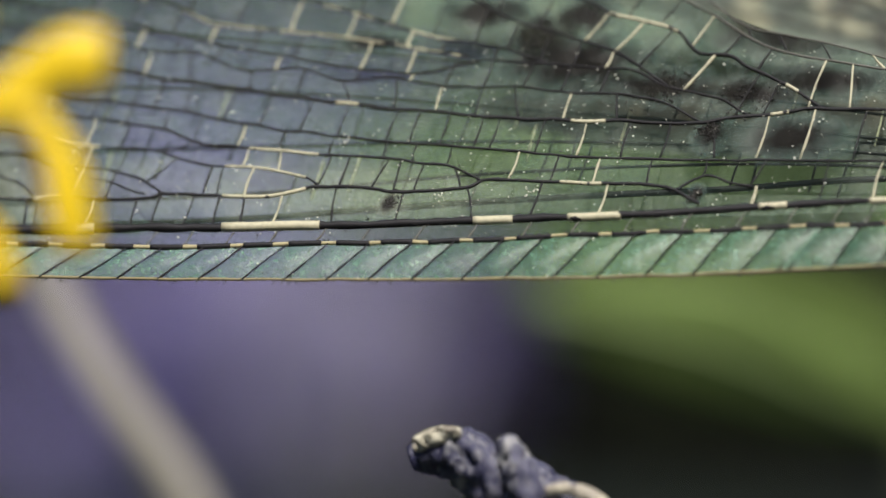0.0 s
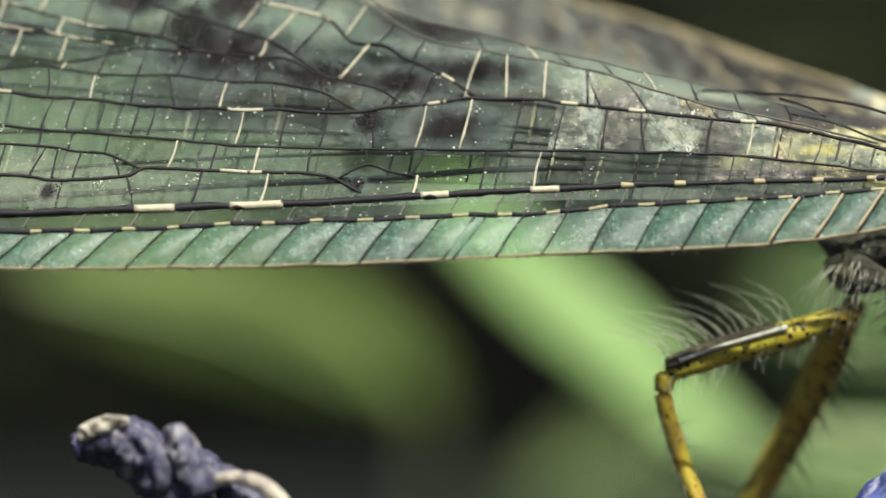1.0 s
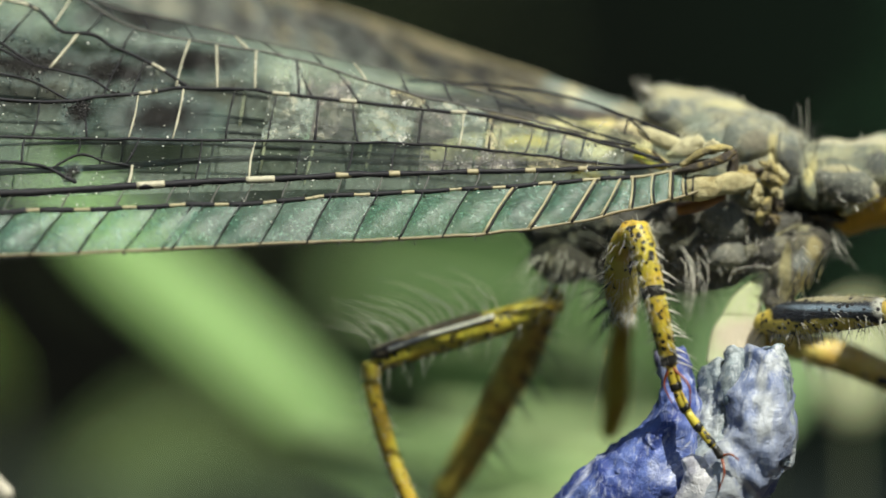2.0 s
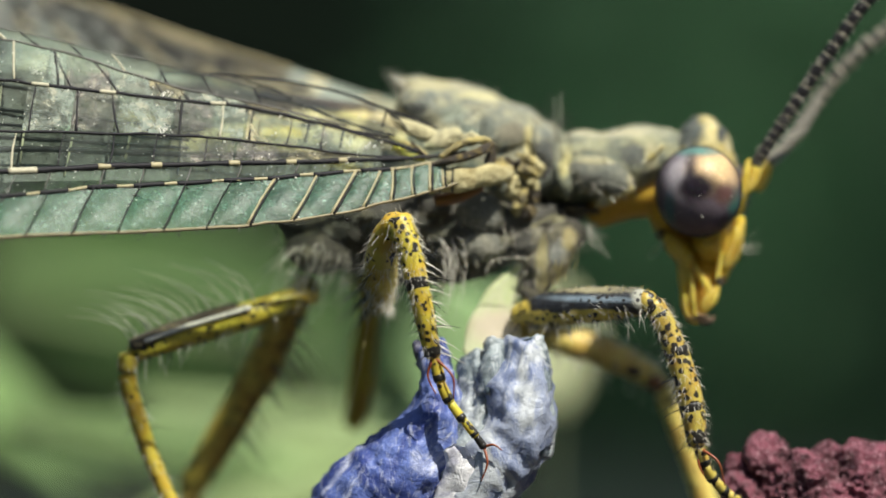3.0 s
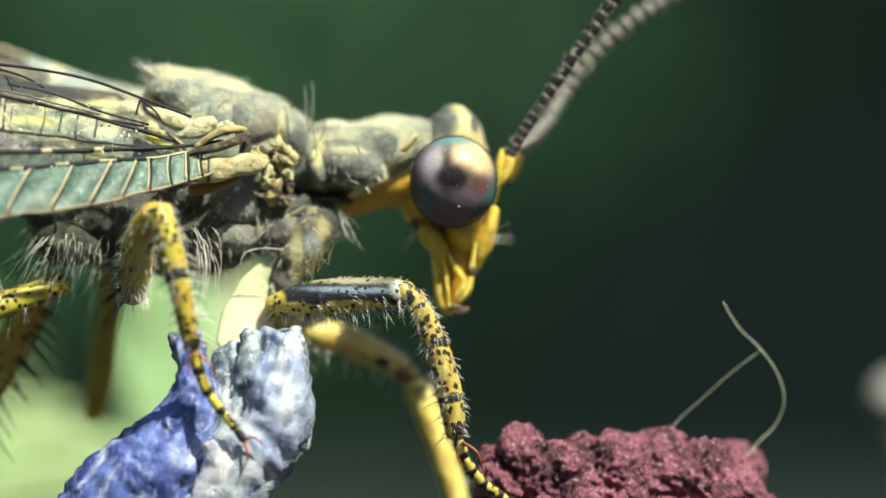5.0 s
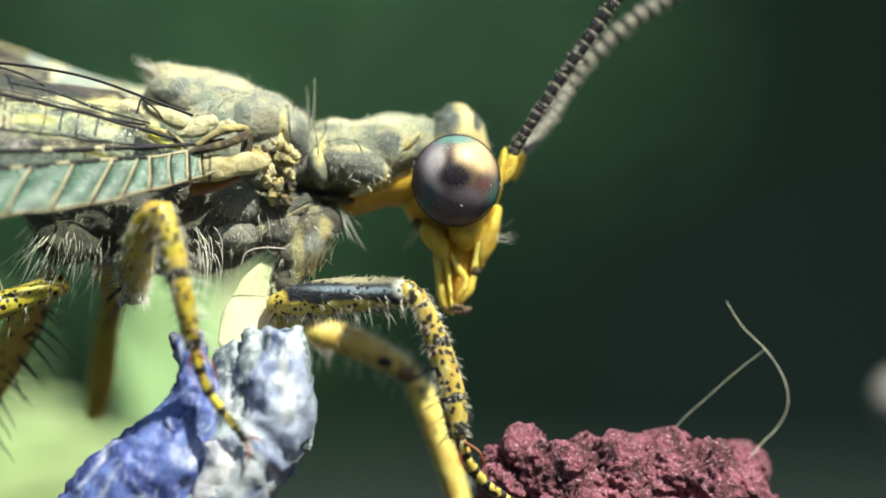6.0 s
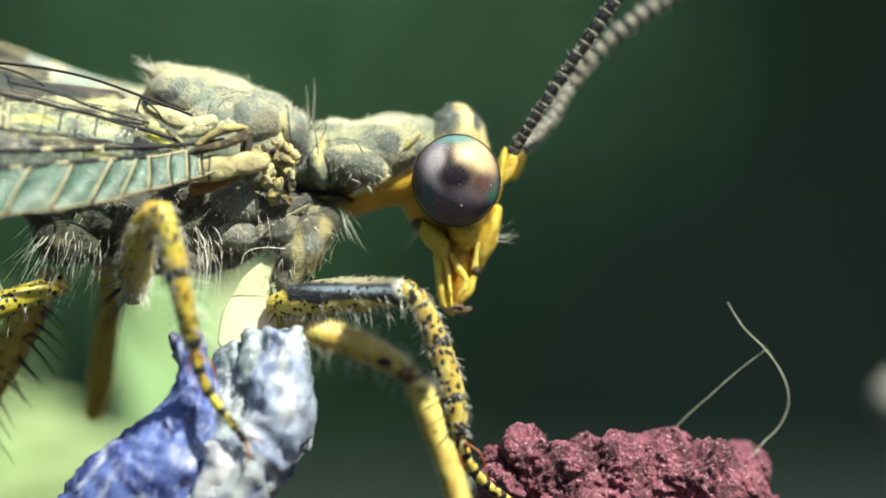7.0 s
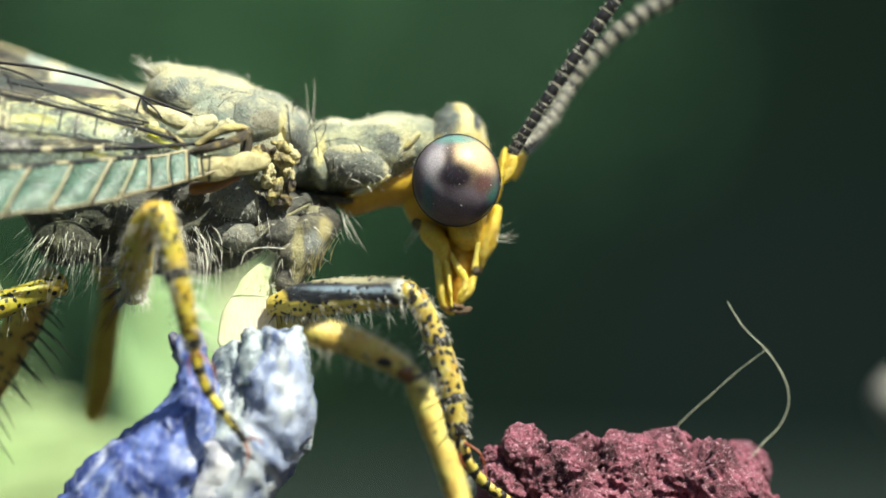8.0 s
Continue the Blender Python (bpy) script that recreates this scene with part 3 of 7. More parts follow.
part("lower_plate", body([(-1.72, 1.55, 0.89, 0.031, 0.082), (-1.51, 1.55, 0.98, 0.061, 0.122), (-1.29, 1.55, 1.10, 0.071, 0.143), (-1.04, 1.55, 1.25, 0.041, 0.102)], 14, 5, 0.03, 3.0, up=(0, 1, 0), fine=0.01), M_RIM_YELLOW, pro, "cream lower edge")
lump("collar", (-2.32, 1.70, 1.35), (0.2, 0.4, 0.4), M_PRO, pro, -15, 0.05)
lump("lower_rim", (-2.08, 1.90, 0.82), (0.42, 0.3, 0.08), M_BROWN, pro, 6, 0.03)
neck = part("neck", body(stations([((-1.73, 2.40, 1.19), (-1.82, 2.40, 0.48), 0.5), ((-1.16, 2.40, 1.55), (-1.14, 2.40, 0.68), 0.66), ((-0.22, 2.40, 1.84), (-0.19, 2.40, 0.73), 0.62)]), 16, 5), M_NECK, antlion, "orange-yellow neck")

head = part("head", body([(*(0.16, 2.40, 2.48), 0.45, 0.27), (*(0.16, 2.40, 2.39), 0.72, 0.40), (*(0.18, 2.40, 2.17), 0.9, 0.5), (*(0.18, 2.40, 1.78), 0.95, 0.62), (*(0.19, 2.40, 1.20), 0.95, 0.74), (*(0.31, 2.40, 0.64), 0.88, 0.66), (*(0.36, 2.40, 0.36), 0.72, 0.5)], 30, 6, 0.025, 2, up=(1, 0, 0), share=0.4, fine=0.01), M_HEAD, antlion, "yellow head with dark bands on the crown")
# face and mouthparts: folded amber plates
M_AMBER = fleshy(cuticle("amber_mouthparts", (0.62, 0.3, 0.02), (0.7, 0.44, 0.05), 0.52, 3.0, (), 0.3, 24.0), 0.6, 0.3)
M_LIP = fleshy(cuticle("lip_yellow", (0.8, 0.6, 0.1), (0.72, 0.46, 0.05), 0.55, 3.0, (), 0.32, 24.0), 0.6, 0.3)
part("cheek", body([(-0.44, 1.72, 0.39, 0.082, 0.122), (-0.29, 1.72, 0.26, 0.173, 0.204), (-0.12, 1.72, 0.08, 0.204, 0.245), (-0.01, 1.72, -0.14, 0.153, 0.204), (0.06, 1.72, -0.37, 0.092, 0.122), (0.10, 1.72, -0.58, 0.051, 0.082)], 18, 5, 0.04, 3.5, up=(0, 1, 0), fine=0.012), M_FACE, head)
part("labrum", body([(0.38, 1.80, 0.42, 0.347, 0.408), (0.38, 1.80, 0.26, 0.316, 0.428), (0.39, 1.80, 0.11, 0.275, 0.347), (0.38, 1.80, 0.03, 0.204, 0.224)], 18, 5, 0.03, 4, up=(0, 1, 0), fine=0.01), M_LIP, head, "pale yellow upper lip")
part("labium", body([(0.30, 2.05, 0.12, 0.408, 0.306), (0.29, 2.05, -0.19, 0.347, 0.306), (0.24, 2.05, -0.55, 0.275, 0.265), (0.22, 2.05, -0.86, 0.214, 0.204), (0.20, 2.05, -1.10, 0.133, 0.122)], 18, 6, 0.05, 3, up=(0, 1, 0), fine=0.02), M_AMBER, head, "orange mouthparts")
part("maxilla", body([(-0.16, 1.72, -0.00, 0.051, 0.102), (-0.10, 1.72, -0.30, 0.092, 0.122), (-0.06, 1.72, -0.61, 0.082, 0.122), (-0.02, 1.72, -0.89, 0.092, 0.122), (0.07, 1.72, -1.10, 0.092, 0.102), (0.21, 1.72, -1.21, 0.061, 0.082)], 14, 6, 0.025, 4, up=(0, 1, 0), fine=0.01), M_FACE, head, "amber outer jaw plate")
part("galea", body([(-0.03, 1.62, -0.12, 0.031, 0.061), (0.06, 1.62, -0.35, 0.051, 0.082), (0.11, 1.62, -0.66, 0.051, 0.082), (0.14, 1.62, -0.91, 0.041, 0.071), (0.17, 1.62, -1.12, 0.031, 0.051)], 12, 6, 0.02, 4, up=(0, 1, 0), fine=0.01), M_LIP, head)
part("mandible", body([(0.11, 1.60, -0.12, 0.041, 0.041), (0.18, 1.60, -0.26, 0.051, 0.051), (0.29, 1.60, -0.43, 0.071, 0.051), (0.40, 1.60, -0.59, 0.071, 0.051), (0.39, 1.60, -0.73, 0.061, 0.051), (0.31, 1.60, -0.88, 0.041, 0.041), (0.27, 1.60, -0.95, 0.02, 0.02)], 12, 6, 0.01, 4, up=(0, 1, 0)), M_LIP, head, "curved pale yellow jaw")
part("clypeus", body([(0.95, 1.88, 0.73, 0.082, 0.265), (0.90, 1.88, 0.50, 0.133, 0.326), (0.83, 1.88, 0.24, 0.163, 0.326), (0.74, 1.88, -0.04, 0.143, 0.265), (0.67, 1.88, -0.29, 0.102, 0.163), (0.62, 1.88, -0.44, 0.071, 0.102)], 16, 6, 0.04, 3, up=(0, 1, 0), fine=0.014), M_FACE, head)
part("palp", body([(0.62, 1.68, 0.08, 0.051, 0.061), (0.59, 1.68, -0.13, 0.051, 0.061), (0.58, 1.68, -0.31, 0.061, 0.061), (0.57, 1.68, -0.42, 0.071, 0.071)], 12, 5, 0.015, 4, up=(0, 1, 0)), M_FACE, head, "amber jointed feeler")
part("palp", body([(0.58, 1.68, -0.48, 0.051, 0.051), (0.52, 1.68, -0.65, 0.082, 0.082), (0.48, 1.68, -0.79, 0.082, 0.082), (0.39, 1.68, -0.92, 0.061, 0.061), (0.32, 1.68, -1.00, 0.041, 0.041)], 12, 5, 0.015, 4, up=(0, 1, 0)), M_LIP, head, "pale yellow feeler tip")
part("palp_ring", body([(0.60, 1.67, -0.38, 0.071, 0.082), (0.59, 1.67, -0.44, 0.082, 0.082), (0.57, 1.67, -0.49, 0.061, 0.071)], 12, 4, 0.01, 4, up=(0, 1, 0)), M_BROWN, head)
part("palp", body([(0.14, 1.70, -1.14, 0.061, 0.061), (0.26, 1.70, -1.18, 0.082, 0.071), (0.33, 1.70, -1.20, 0.051, 0.051), (0.40, 1.70, -1.18, 0.071, 0.061), (0.47, 1.70, -1.15, 0.051, 0.051), (0.50, 1.70, -1.11, 0.031, 0.031)], 12, 4, 0.025, 6, fine=0.012), M_PALP, head, "dark brown feeler tips")
part("palp", body([(0.17, 1.66, -1.07, 0.041, 0.041), (0.27, 1.66, -1.10, 0.061, 0.051), (0.37, 1.66, -1.10, 0.041, 0.041)], 12, 4, 0.02, 6, fine=0.01), M_PALP, head)
lump("jaw_joint", (-0.50, 1.75, 0.39), (0.11, 0.15, 0.1), M_BROWN, head, 30, 0.02)
lump("brow", (1.00, 1.90, 1.34), (0.09, 0.4, 0.5), M_FACE, head, 8, 0.02)
part("throat", body([(*(-0.57, 2.30, 0.93), 0.4, 0.3), (*(-0.30, 2.30, 0.63), 0.5, 0.4), (*(0.03, 2.30, 0.37), 0.5, 0.3)], 14, 5), M_NECK, head)


def eye_ball(centre, name, side):
    bm = bmesh.new()
    bmesh.ops.create_uvsphere(bm, u_segments=64, v_segments=48, radius=0.81)
    for v in bm.verts:
        v.co = Vector((v.co.x * 0.98, v.co.y * 0.85, v.co.z * 1.03)) + Vector(centre)
    ball = part(name, bm, M_EYE, head, "dark glossy compound eye with a bronze sheen painted in")
    bm = bmesh.new()
    ring = [(centre[0] + 0.8 * math.cos(w), centre[1] + side * 0.16, centre[2] + 0.84 * math.sin(w), 0.011, 0.011) for w in (2 * math.pi * k / 40 for k in range(41))]
    sweep(bm, ring, 6, (0, 1, 0))
    part("eye_rim", bm, M_RIM, ball)
    return ball


EYE = (0.19, 1.35, 1.20)
m = Mat("compound_eye", 0.42, 0.22)
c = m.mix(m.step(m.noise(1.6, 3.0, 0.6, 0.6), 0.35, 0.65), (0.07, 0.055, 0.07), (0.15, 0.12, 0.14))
# bronze highlight, paler sheen and dark false pupil are painted into the colour
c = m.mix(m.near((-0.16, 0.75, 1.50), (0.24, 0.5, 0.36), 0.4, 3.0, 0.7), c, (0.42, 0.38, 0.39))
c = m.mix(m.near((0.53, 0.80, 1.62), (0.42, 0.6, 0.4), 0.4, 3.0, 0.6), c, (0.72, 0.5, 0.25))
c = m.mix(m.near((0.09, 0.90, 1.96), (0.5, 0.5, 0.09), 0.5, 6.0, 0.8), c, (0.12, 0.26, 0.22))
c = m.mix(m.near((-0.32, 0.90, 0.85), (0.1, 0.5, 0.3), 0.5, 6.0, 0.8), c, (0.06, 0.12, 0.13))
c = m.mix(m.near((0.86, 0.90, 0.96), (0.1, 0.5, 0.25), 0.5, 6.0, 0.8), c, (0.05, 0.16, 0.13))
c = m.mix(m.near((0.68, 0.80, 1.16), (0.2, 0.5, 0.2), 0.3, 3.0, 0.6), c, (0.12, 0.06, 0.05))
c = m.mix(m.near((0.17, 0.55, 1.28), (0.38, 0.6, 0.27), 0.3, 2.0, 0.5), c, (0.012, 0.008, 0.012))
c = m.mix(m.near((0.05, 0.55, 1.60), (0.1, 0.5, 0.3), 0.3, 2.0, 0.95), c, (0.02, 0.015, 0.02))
c = m.mix(m.math("MULTIPLY", m.step(m.noise(20.0, 3.0, 0.7), 0.5, 0.75), 0.07), c, m.cells(14.0, "F1", "Color"))
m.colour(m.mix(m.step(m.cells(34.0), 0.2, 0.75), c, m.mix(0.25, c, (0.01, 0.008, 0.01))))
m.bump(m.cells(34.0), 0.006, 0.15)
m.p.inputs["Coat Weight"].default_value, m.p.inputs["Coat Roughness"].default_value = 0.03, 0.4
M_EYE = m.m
EYE_DUST = random.Random(2)
M_RIM = plain("eye_rim", (0.02, 0.022, 0.02), 0.35)
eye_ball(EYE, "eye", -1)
motes = []
for k in range(15):
    u, v = EYE_DUST.uniform(-0.8, 0.8), EYE_DUST.uniform(-0.8, 0.8)
    if u * u + v * v < 0.75:
        d = math.sqrt(1 - u * u - v * v)
        motes.append((Vector(EYE) + Vector((u * 0.79, -d * 0.69, v * 0.83)), EYE_DUST.choice((0.005, 0.006, 0.009, 0.014))))
part("dust", specks(motes, EYE_DUST), M_DUST, head, kind="stuff")
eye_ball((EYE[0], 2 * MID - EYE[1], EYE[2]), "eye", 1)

# antennae: rows of ringed segments
M_ANTENNA = plain("antenna_dark", (0.016, 0.015, 0.016), 0.5, 0.3, 20, 0.3)
M_RING = plain("antenna_ring", (0.38, 0.35, 0.26), 0.5, 0.3, 9.0)


def antenna(points, r0, r1, steps, label, seed, dark):
    """A stem of pale joints with a dark barrel over each, and short bristles on the joints."""
    rng = random.Random(seed)
    line = curve(points, 12)
    stem = part("antenna", tube(points, r0 * 0.9, r1 * 0.9, 10, 8), M_RING, head, label)
    lengths = np.cumsum([0] + [np.linalg.norm(b - a) for a, b in zip(line, line[1:])])
    total, place = lengths[-1], 0.0
    bm_hair, bm_pale = bmesh.new(), bmesh.new()
    while place + steps[1] < total:
        step = min(steps[1], steps[0] + (steps[1] - steps[0]) * place / 1.6)
        ends = [np.array([np.interp(place + step * f, lengths, [q[i] for q in line]) for i in range(3)]) for f in (0.0, 0.1, 0.45, dark - 0.08, dark)]
        r = r0 + (r1 - r0) * place / total
        bm = bmesh.new()
        sweep(bm, [(*q, r * f, r * f) for q, f in zip(ends, (0.93, 1.0, 1.02, 1.0, 0.93))], 12, (0.2, 1, 0.1))
        rough_up(bm, r * 0.11, 9.0, place)
        part("segment", bm, M_ANTENNA, stem)
        bm = bmesh.new()
        ring = [np.array([np.interp(place + step * f, lengths, [q[i] for q in line]) for i in range(3)]) for f in (dark - 0.02, dark + 0.03, 0.96, 1.0)]
        sweep(bm, [(*q, r * f, r * f) for q, f in zip(ring, (0.92, 1.05, 1.05, 0.92))], 12, (0.2, 1, 0.1))
        part("joint", bm, M_RING, stem)
        way = Vector(ends[-1] - ends[0]).normalized()
        for k in range(13):
            out = Vector((rng.gauss(0, 1), rng.gauss(-0.4, 1), rng.gauss(0, 1)))
            out = (out - way * out.dot(way)).normalized()
            hair(bm_pale if k < 5 else bm_hair, Vector(ends[2]) + out * r * 0.9 + way * step * rng.uniform(-0.3, 0.4), out + way * 0.9, rng.uniform(0.06, 0.12), 0.0085, (0, 0, 0), 2)
        place += step
    part("bristles", bm_hair, M_HAIR_DARK if seed == 1 else M_HAIR_WHITE, stem, kind="stuff")
    part("bristles", bm_pale, M_HAIR_WHITE, stem, "pale bristles", kind="stuff")
    return stem


near_antenna = antenna([(1.19, 1.70, 1.70), (1.29, 1.70, 1.89), (1.43, 1.70, 2.13), (1.63, 1.70, 2.45), (1.96, 1.70, 2.98), (2.24, 1.70, 3.43), (2.60, 1.70, 3.97), (3.01, 1.70, 4.58), (3.36, 1.70, 5.05)], 0.105, 0.128, (0.13, 0.235), "black antenna with thin pale rings", 1, 0.91)
bm = bmesh.new()
for q in ((2.30, 1.60, 3.69), (2.27, 1.60, 3.62), (2.05, 1.60, 3.30)):   # small tufts of lint
    for k in range(5):
        hair(bm, Vector(q) + Vector((0.03, 0, -0.03)), (-0.5 + 0.25 * k, -0.3, 0.8 - 0.1 * k), 0.1, 0.008, (0.1, 0, 0.1), 2)
part("lint", bm, M_HAIR_WHITE, near_antenna, kind="stuff")
antenna([(1.37, 2.50, 1.78), (1.60, 2.85, 2.01), (1.81, 3.20, 2.28), (2.02, 3.55, 2.61), (2.27, 3.90, 3.03), (2.59, 4.00, 3.52), (3.09, 4.10, 4.04), (3.60, 4.20, 4.46), (4.03, 4.30, 4.73), (4.68, 4.40, 5.18)], 0.11, 0.14, (0.15, 0.26), "dark antenna with wide pale rings", 2, 0.7)
part("antenna_base", body([(1.07, 1.70, 1.25, 0.082), (1.13, 1.70, 1.39, 0.112), (1.17, 1.70, 1.54, 0.122), (1.19, 1.70, 1.65, 0.112)], 14, 5, 0.02, 5, share=0.9), M_LIP, head)
part("antenna_base", body([(1.23, 2.50, 1.32, 0.092), (1.31, 2.50, 1.50, 0.112), (1.37, 2.50, 1.70, 0.112)], 14, 5, 0.02, 5, share=0.9), M_LIP, head)

# ---- wings ----
def on_wing(q, lift=0.0):
    return Vector((q[0], W0 + W1 * q[0] + W2 * q[1] + lift, q[1]))


COSTA = [(-31.77, -0.53), (-28.68, -0.54), (-26.64, -0.57), (-23.64, -0.54), (-20.68, -0.47), (-17.77, -0.37), (-14.91, -0.22), (-11.46, 0.06), (-10.52, 0.13), (-8.62, 0.26), (-6.73, 0.50), (-5.33, 0.85), (-4.31, 1.17), (-3.67, 1.41)]
REAR = [(-36.27, 10.25), (-30.42, 9.35), (-24.44, 7.57), (-19.85, 6.19), (-16.39, 4.93), (-14.47, 4.26), (-12.20, 3.80), (-10.16, 3.39), (-8.11, 2.95), (-6.07, 2.43), (-4.83, 2.00), (-3.70, 1.62)]


def sheet(lower, upper, thick, rows=24, cols=70, place=on_wing, lift=0.0):
    """A thin closed wing skin between its two margins."""
    lo, hi = curve(lower, 8), curve(upper, 8)

    def along(line, t):
        f = t * (len(line) - 1)
        i = min(int(f), len(line) - 2)
        return line[i] + (line[i + 1] - line[i]) * (f - i)
    bm = bmesh.new()
    sides = []
    for d in (0.0, thick):
        grid = []
        for i in range(cols + 1):
            a, b = along(lo, i / cols), along(hi, i / cols)
            grid.append([bm.verts.new(place(a + (b - a) * j / rows, lift + d + 0.05 * noise.noise(Vector((i * 0.35, j * 0.8, 0))))) for j in range(rows + 1)])
        sides.append(grid)
    for s, grid in enumerate(sides):
        for i in range(cols):
            for j in range(rows):
                q = (grid[i][j], grid[i + 1][j], grid[i + 1][j + 1], grid[i][j + 1])
                bm.faces.new(q if s == 0 else q[::-1])
    return bm


forewing = part("forewing", sheet(COSTA, REAR, 0.012), M_MEMBRANE, antlion, "clear greenish net-veined forewing")


VEIN_LINES = {}


def vein(name, points, radius, tip=None, material=None, parent=None, lift=-0.02, per=5):
    """One long vein through the points of the wing (along, up); kept under its name for the crossveins."""
    radius, tip = radius * 1.12, (radius if tip is None else tip) * 1.12
    k = len(VEIN_LINES)
    line = [(q[0], q[1] + (0.035 if radius < 0.06 else 0.015) * noise.noise(Vector((q[0] * 2.1, k * 3.7, 0)))) for q in curve(points, per)]
    VEIN_LINES[name] = (np.array([q[0] for q in line]), np.array([q[1] for q in line]), lift, np.linspace(radius, tip, len(line)))
    bm = tube([on_wing(q, lift) for q in line], radius, tip, 7, 2)
    rough_up(bm, radius * 0.3, 4.0, len(VEIN_LINES), radius * 0.24)
    return part("vein", bm, material or M_VEIN_DARK, parent or forewing)


def height(name, x):
    return float(np.interp(x, VEIN_LINES[name][0], VEIN_LINES[name][1]))


def band(name, x0, x1, radius, material, parent=None):
    """A coloured stretch of a long vein; radius: how far it stands proud, as a share of the vein's."""
    lift, r = VEIN_LINES[name][2], float(np.interp((x0 + x1) / 2, VEIN_LINES[name][0], VEIN_LINES[name][3]))
    line = [on_wing((x0 + (x1 - x0) * k / 8, height(name, x0 + (x1 - x0) * k / 8)), lift) for k in range(9)]
    return part("vein_band", tube(line, r * radius, None, 7, 1), material, parent or forewing)


CROSS = random.Random(4)


def cell(a0, a1, b0, b1, low, high, bulge, material, n=5):
    """One pane of wing skin between two crossveins, domed towards or away from the eye."""
    bm = bmesh.new()
    grid = []
    for i in range(n + 1):
        u = i / n
        xa, xb = a0 + (a1 - a0) * u, b0 + (b1 - b0) * u
        za, zb = height(low, xa), height(high, xb)
        grid.append([bm.verts.new(on_wing((xa + (xb - xa) * j / n, za + (zb - za) * j / n), -0.008 - bulge * (math.sin(math.pi * u) * math.sin(math.pi * j / n)) ** 0.7)) for j in range(n + 1)])
    for i in range(n):
        for j in range(n):
            bm.faces.new((grid[i][j], grid[i + 1][j], grid[i + 1][j + 1], grid[i][j + 1]))
    part("cell", bm, material, forewing)


ROOT_X = -8.23


def crossveins(low, high, places, slant=0.0, radius=0.018, cream=(), sway=0.03, material=None, lift=-0.015):
    """Short veins from one long vein to the next, and the skin between them."""
    radius *= 1.1
    leans = slant if isinstance(slant, (list, tuple)) else [slant] * len(places)
    for (x0, s0), (x1, s1) in zip(zip(places, leans), list(zip(places, leans))[1:]):
        if 0.1 < x1 - x0 < 1.6 and height(high, (x0 + x1) / 2) - height(low, (x0 + x1) / 2) > 0.12:
            costal = low == "C"
            size = min(x1 - x0, height(high, x0) - height(low, x0))
            cell(x0, x1, x0 + s0, x1 + s1, low, high, size * (CROSS.uniform(0.10, 0.16) if costal else CROSS.uniform(-0.12, 0.16)), M_COSTAL if costal else M_CELL)
    for i, x in enumerate(places):
        lean = slant[i] if isinstance(slant, (list, tuple)) else slant
        x1 = x + lean + CROSS.uniform(-0.02, 0.02)
        lift = -0.05 if low == "C" else lift
        a, b = (x, height(low, x)), (x1, height(high, x1))
        w = CROSS.uniform(-sway, sway)
        mid = ((a[0] + b[0]) / 2 + w, (a[1] + b[1]) / 2)
        light = i in cream
        line = [on_wing(q, lift) for q in curve([a, mid, b], 3)]
        r = radius * (1.1 if light else 1.0) * CROSS.uniform(0.85, 1.15)
        bm = tube(line, r * 1.15, r * 0.8, 5, 1)
        rough_up(bm, r * 0.7, 8.0, x)
        if low == "C" and x > ROOT_X:   # pale hem beside the dark vein
            hem = tube([on_wing((q[0] - 0.055, q[1]), lift + 0.02) for q in curve([a, mid, b], 3)], r * 1.5, r * 1.2, 5, 1)
            rough_up(hem, r * 0.6, 7.0, x)
            part("vein_hem", hem, M_VEIN_TAN, forewing)
        part("crossvein", bm, M_VEIN_CREAM if light else material or M_VEIN_DARK, forewing)


M_VEIN_EDGE = plain("vein_edge", (0.22, 0.18, 0.09), 0.5, 0.45, 7)
M_VEIN_GREY = plain("vein_grey", (0.09, 0.085, 0.07), 0.5, 0.4, 18)
M_VEIN_TAN = plain("vein_tan", (0.36, 0.31, 0.17), 0.5, 0.3, 18)
vein("C", COSTA, 0.026, material=M_VEIN_EDGE)
vein("Sc", [(-31.99, -0.01), (-26.86, 0.01), (-23.84, 0.04), (-20.90, 0.19), (-18.95, 0.27), (-17.04, 0.43), (-15.14, 0.56), (-13.25, 0.69), (-11.66, 0.80), (-10.48, 0.95), (-8.77, 1.10), (-6.86, 1.29), (-5.14, 1.49), (-4.00, 1.71)], 0.038, 0.026, material=M_VEIN_TAN)
vein("R", [(-32.02, 0.08), (-26.95, 0.26), (-24.96, 0.35), (-22.97, 0.42), (-21.02, 0.52), (-19.07, 0.64), (-17.15, 0.76), (-15.24, 0.90), (-13.36, 1.09), (-11.78, 1.21), (-10.26, 1.34), (-8.82, 1.43), (-6.90, 1.54), (-4.97, 1.67), (-4.02, 1.82)], 0.082, 0.036)
vein("L1", [(-32.40, 0.99), (-27.18, 0.84), (-26.29, 0.91), (-25.36, 0.88), (-24.52, 0.93), (-24.29, 1.01), (-23.28, 1.00), (-22.38, 1.02), (-21.88, 1.15), (-21.65, 1.21), (-20.65, 1.21), (-20.23, 1.14), (-19.07, 1.25), (-18.73, 1.41), (-18.14, 1.41), (-17.44, 1.40), (-16.76, 1.40), (-15.87, 1.39), (-15.41, 1.30), (-14.90, 1.08)], 0.028)
vein("L2", [(-31.83, 2.13), (-27.50, 1.70), (-26.41, 1.51), (-25.45, 1.41), (-24.79, 1.26), (-24.31, 1.01)], 0.02)
vein("L2b", [(-28.11, 1.68), (-27.33, 1.25), (-26.98, 1.13), (-26.64, 0.91)], 0.018)
vein("L2c", [(-25.81, 1.27), (-25.26, 1.17), (-24.63, 0.98)], 0.016)
